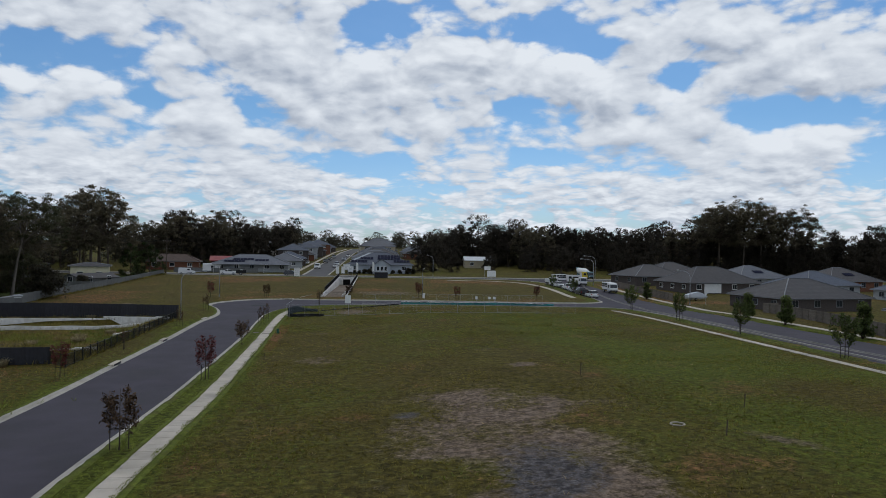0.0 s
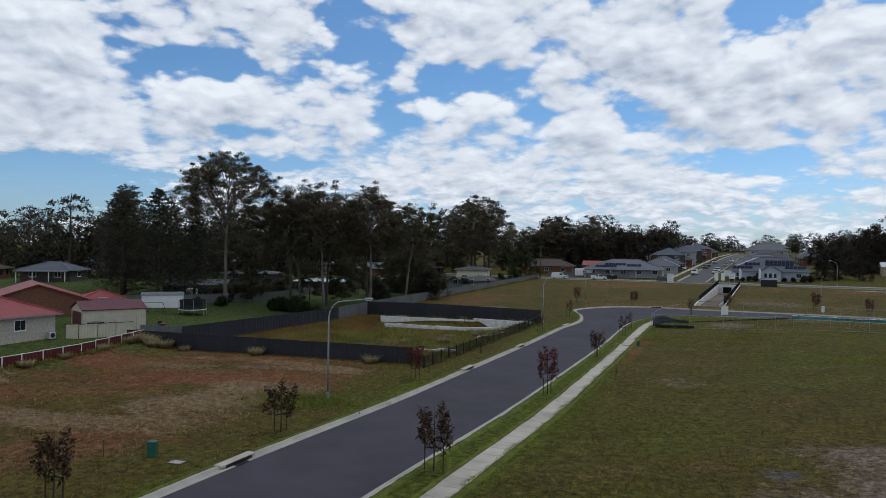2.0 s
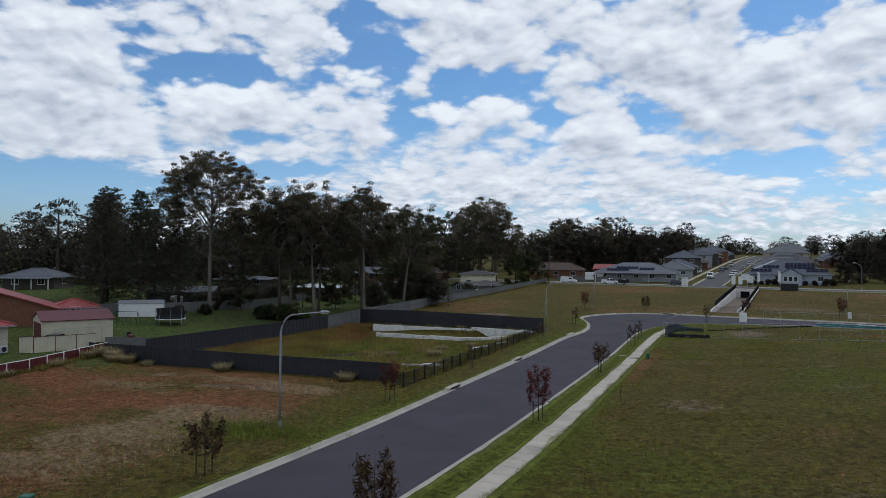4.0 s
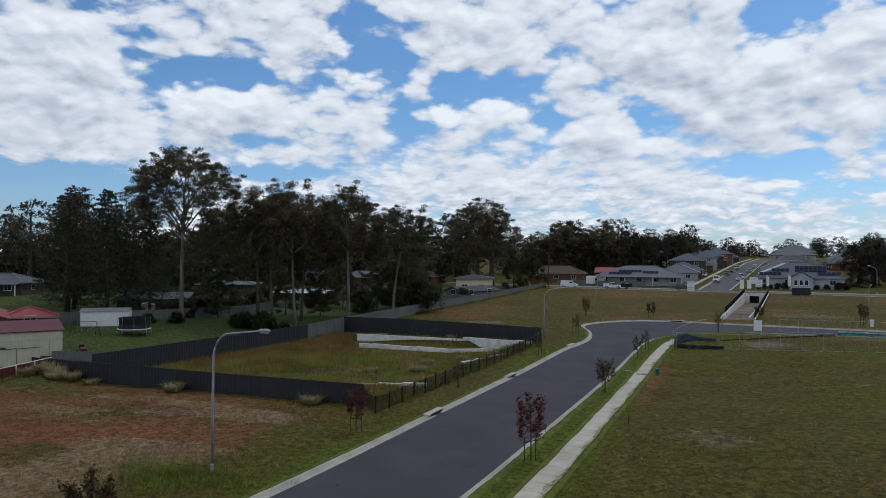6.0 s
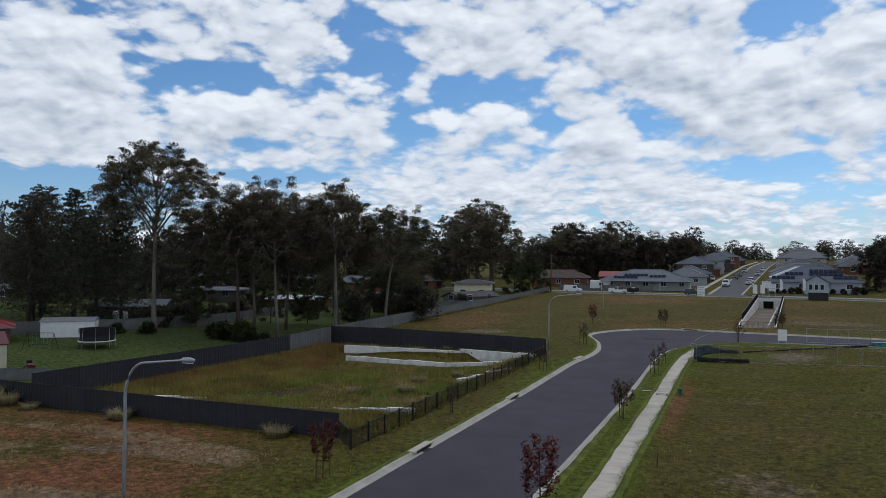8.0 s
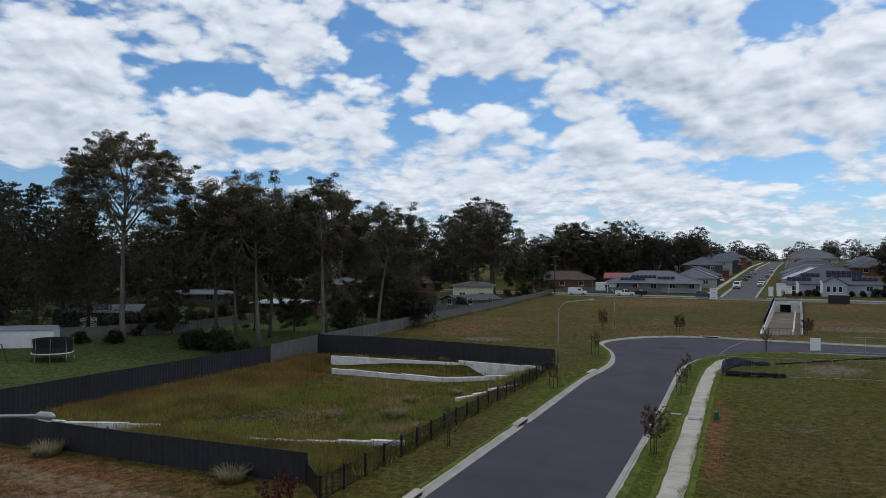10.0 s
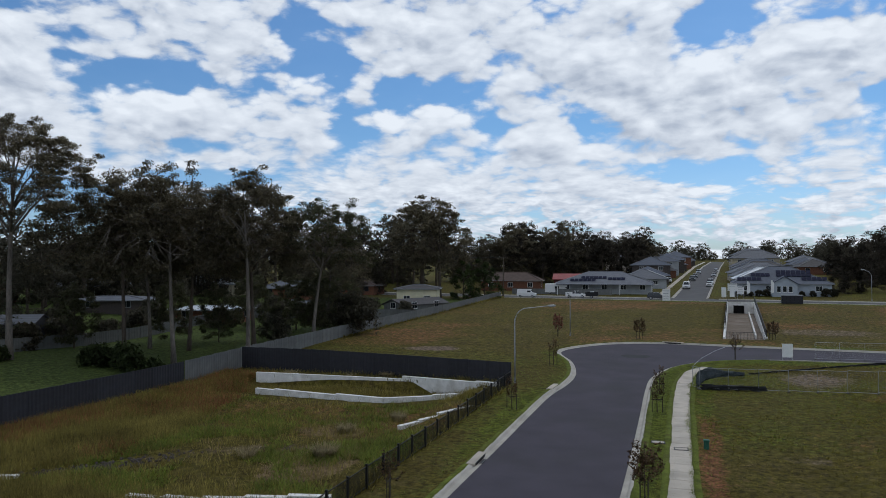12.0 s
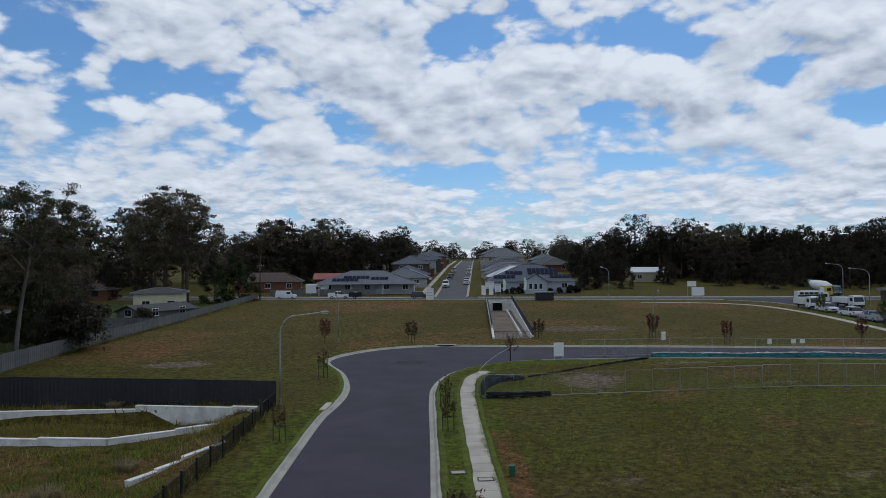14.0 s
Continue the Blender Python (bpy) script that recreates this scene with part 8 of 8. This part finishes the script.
x, y = scatter(34000, -39.8, -7.3, 85.5, 127.5, 8, lambda x, y, q: off_walls(x, y) & off_rubble(x, y) & (q < 0.95 * np.maximum(tall_side(x, y), np.maximum((y < 90.5) * 0.8, (y > 118.5) * 0.9)) * (0.3 + 0.9 * smooth(0.3, 0.55, fbm(x, y, 6, 17))) + 0.10))
tufts("tall_grass", x, y, 0.75, 0.02, 7, OLIVE_TUFT, "tall olive grass filling the fenced block", 8, 0.5)
x, y = scatter(22000, -39.8, -7.3, 85.5, 127.5, 9, lambda x, y, q: off_walls(x, y) & off_rubble(x, y) & (q < tall_side(x, y) * smooth(0.42, 0.60, fbm(x, y, 8, 27))))
tufts("tall_grass", x, y, 0.8, 0.017, 7, RUST_TUFT, "reddish seed heads of tall grass in the fenced block", 9, 0.5)
x, y = scatter(20000, -34, -7.3, 88.5, 118, 10, lambda x, y, q: off_walls(x, y) & off_rubble(x, y) & (q < (1 - tall_side(x, y)) * smooth(0.46, 0.6, fbm(x, y, 5, 71)) * (1 - 0.7 * smooth(101, 105, y))))
tufts("weeds", x, y, 0.42, 0.04, 7, LUSH_TUFT, "green weeds in the fenced block", 10, 0.9)
x, y = scatter(9000, -34, -7.3, 88.5, 118, 14, lambda x, y, q: off_walls(x, y) & off_rubble(x, y) & (q < 0.8 * straww(x, y) + 0.05))
tufts("dry_grass", x, y, 0.4, 0.018, 7, DRY_TUFT, "pale straw grass in the fenced block", 14, 0.9)
x, y = scatter(9000, -39.6, -9.5, 82.9, 88.6, 16, lambda x, y, q: (y < np.interp(x, [-39.2, -34.0, -27.3, -18.4, -7.6], [84.6, 85.6, 87.6, 87.4, 89.0])) & (q < 0.25 + 0.75 * (x > -29)))
tufts("tall_grass", x, y, 0.85, 0.022, 7, OLIVE_TUFT, "rank green grass behind the charcoal fence", 16, 0.5)
# sod that has grown over the edges of footpath and kerb
SOD = material("creeping_sod", (0.090, 0.108, 0.018), 0.95, scale=1.6, vary=0.35, fine=14, bump=0.6, coords="World", spec=0.1, stain=(0.075, 0.068, 0.022))


def sod(line, inner, outer, reach, lift, side, seed, label):
    """A low mat of turf along a line, with a lobed and ragged inner edge."""
    p = resample(line, 0.14)
    t = np.gradient(p, axis=0)
    t /= np.linalg.norm(t, axis=1)[:, None]
    nr = np.stack([t[:, 1], -t[:, 0]], 1) * side
    r = np.random.default_rng(seed)
    lobes = np.clip(fbm(p[:, 0] * 2, p[:, 1], 2.0, seed) * 2.2 - 0.6, 0, 1) * 0.7 + 0.3 * r.random(len(p))
    q0, q1 = p + nr * (inner - reach * lobes)[:, None], p + nr * outer
    z0, z1 = G(p[:, 0], p[:, 1]) + lift + 0.012 * r.random(len(p)), G(q1[:, 0], q1[:, 1]) - 0.05
    qm = q0 * 0.45 + q1 * 0.55
    v = np.stack([np.c_[q0, z0 - 0.03], np.c_[q0, z0], np.c_[qm, z0], np.c_[q1, z1]], 1).reshape(-1, 3)
    k = np.arange(len(p) - 1)[:, None] * 4
    f = np.concatenate([k + np.array([j, j + 1, j + 5, j + 4]) for j in range(3)])
    return tagged(new("sod_edge", numpy_mesh("sod_edge", v, f, SOD, True)), label, "grass", kind="stuff")


for edge_side, edge_seed in ((-1, 41), (1, 43)):
    sod(PATH_LINE[1:], 0.72, 1.15, 0.13, 0.058, edge_side, edge_seed, "turf grown over the edge of the footpath")
sod(K_RIGHT[:12], 0.02, 0.5, 0.14, 0.062, 1, 45, "turf grown over the back of the kerb")
sod(K_LEFT[:11], 0.02, 0.5, 0.12, 0.062, -1, 47, "turf grown over the back of the kerb")
# grass creeping over the edges of the footpath
edge = resample(PATH_LINE[1:], 0.022)
edge_r = np.random.default_rng(33)
side = np.where(edge_r.random(len(edge)) < 0.5, -1.0, 1.0)
creep = side * (0.80 - 0.42 * np.clip(fbm(edge[:, 0] * 3 + side * 40, edge[:, 1], 2.2, 81) * 2.6 - 0.75, 0, 1) * edge_r.random(len(edge)) ** 0.5)
tufts("path_edge_grass", edge[:, 0] + creep, edge[:, 1], 0.12, 0.04, 10, LUSH_TUFT, "grass creeping over the edges of the footpath", 33, 1.1)
# longer weeds round the lamp and in the verge
r_v = np.random.default_rng(31)
vx, vy = r_v.normal(-9.5, 2.4, 520), r_v.normal(61.5, 1.2, 520)
tufts("verge_weeds", vx, vy, 0.45, 0.022, 7, LUSH_TUFT, "longer green weeds round the lamp foot", 15, 0.8)
# long weeds along the fence feet
pts = np.concatenate([resample(l, 0.12) for l in ([(-10, 82.3), (-40, 83.9), (-48, 84.2)], [(-7.4, 84), (-7.3, 100), (-6.8, 123)], [(-42.6, 60), (-43.6, 72), (-46.4, 83.4)], [(-39.8, 86), (-39.9, 128)], [(-8, 125.2 - 1.2), (-39, 129.6)], [(-38.2, 154), (-32.6, 233)])])
pts = pts + np.random.default_rng(13).normal(0, 0.25, pts.shape)
tufts("fence_weeds", pts[:, 0], pts[:, 1], 0.55, 0.05, 6, OLIVE_TUFT, "long weeds along the fence feet", 13, 0.6)


def clump_data(seed, h, n):
    """A fountain of tall pale blades."""
    r = np.random.default_rng(seed)
    a, q = r.uniform(0, 6.283, n), r.random(n)
    d = np.stack([np.cos(a), np.sin(a), np.zeros(n)], 1)
    s = np.stack([-np.sin(a), np.cos(a), np.zeros(n)], 1) * 0.009
    base = d * (0.55 * np.sqrt(q))[:, None] - np.array([0, 0, 0.05])
    hh = h * r.uniform(0.5, 1.1, n)
    mid = base + d * (0.25 * hh)[:, None] + np.array([0, 0, 1]) * (0.65 * hh)[:, None]
    tip = base + d * (hh * r.uniform(0.25, 0.8, n))[:, None] + np.array([0, 0, 1]) * (hh * r.uniform(0.7, 1.0, n))[:, None]
    v = np.stack([base + s, base - s, mid - s, mid + s, tip - s * 0.4, tip + s * 0.4], 1).reshape(-1, 3)
    k = np.arange(n)[:, None] * 6
    f = np.concatenate([k + np.array([0, 1, 2, 3]), k + np.array([3, 2, 4, 5])])
    nn = np.repeat(d * 0.35 + np.array([0, 0, 1.0]) + r.normal(0, 0.2, (n, 3)), 6, 0)
    return numpy_mesh("foliage", v, f, PALE_TUFT, normals=nn)


CLUMPS = [clump_data(22, 0.75, 800), clump_data(25, 0.7, 700)]
for k, (x, y, s) in enumerate(((-28, 80.9, 1.3), (-38.5, 81.4, 1.0), (-41.5, 81.6, 1.4), (-44.0, 81.8, 1.7), (-42.6, 80.6, 1.2), (-13.6, 80.9, 1.3), (-45.6, 80, 1.4), (-44.2, 75, 1.2), (-46, 82.0, 1.6), (-43.2, 69, 1.0), (-42.4, 64, 1.1), (-31, 126.2, 1.2), (-20, 127.0, 1.0), (-24, 126.6, 0.8), (-12.5, 111.5, 1.0), (-17, 97, 1.0), (-12.3, 98.5, 1.2), (-14.5, 106, 1.1))):
    root = thing("grass_clump", pose(x, y, g(x, y), 0, 0, x * 50) @ Matrix.Diagonal((s, s, s, 1)), "pale feathery grass clump beside the fence" if k % 2 == 0 else "tall olive grass clump in rough grass", "grass clump", "feathery grass clumps")
    part("foliage", CLUMPS[k % 2], None, root)
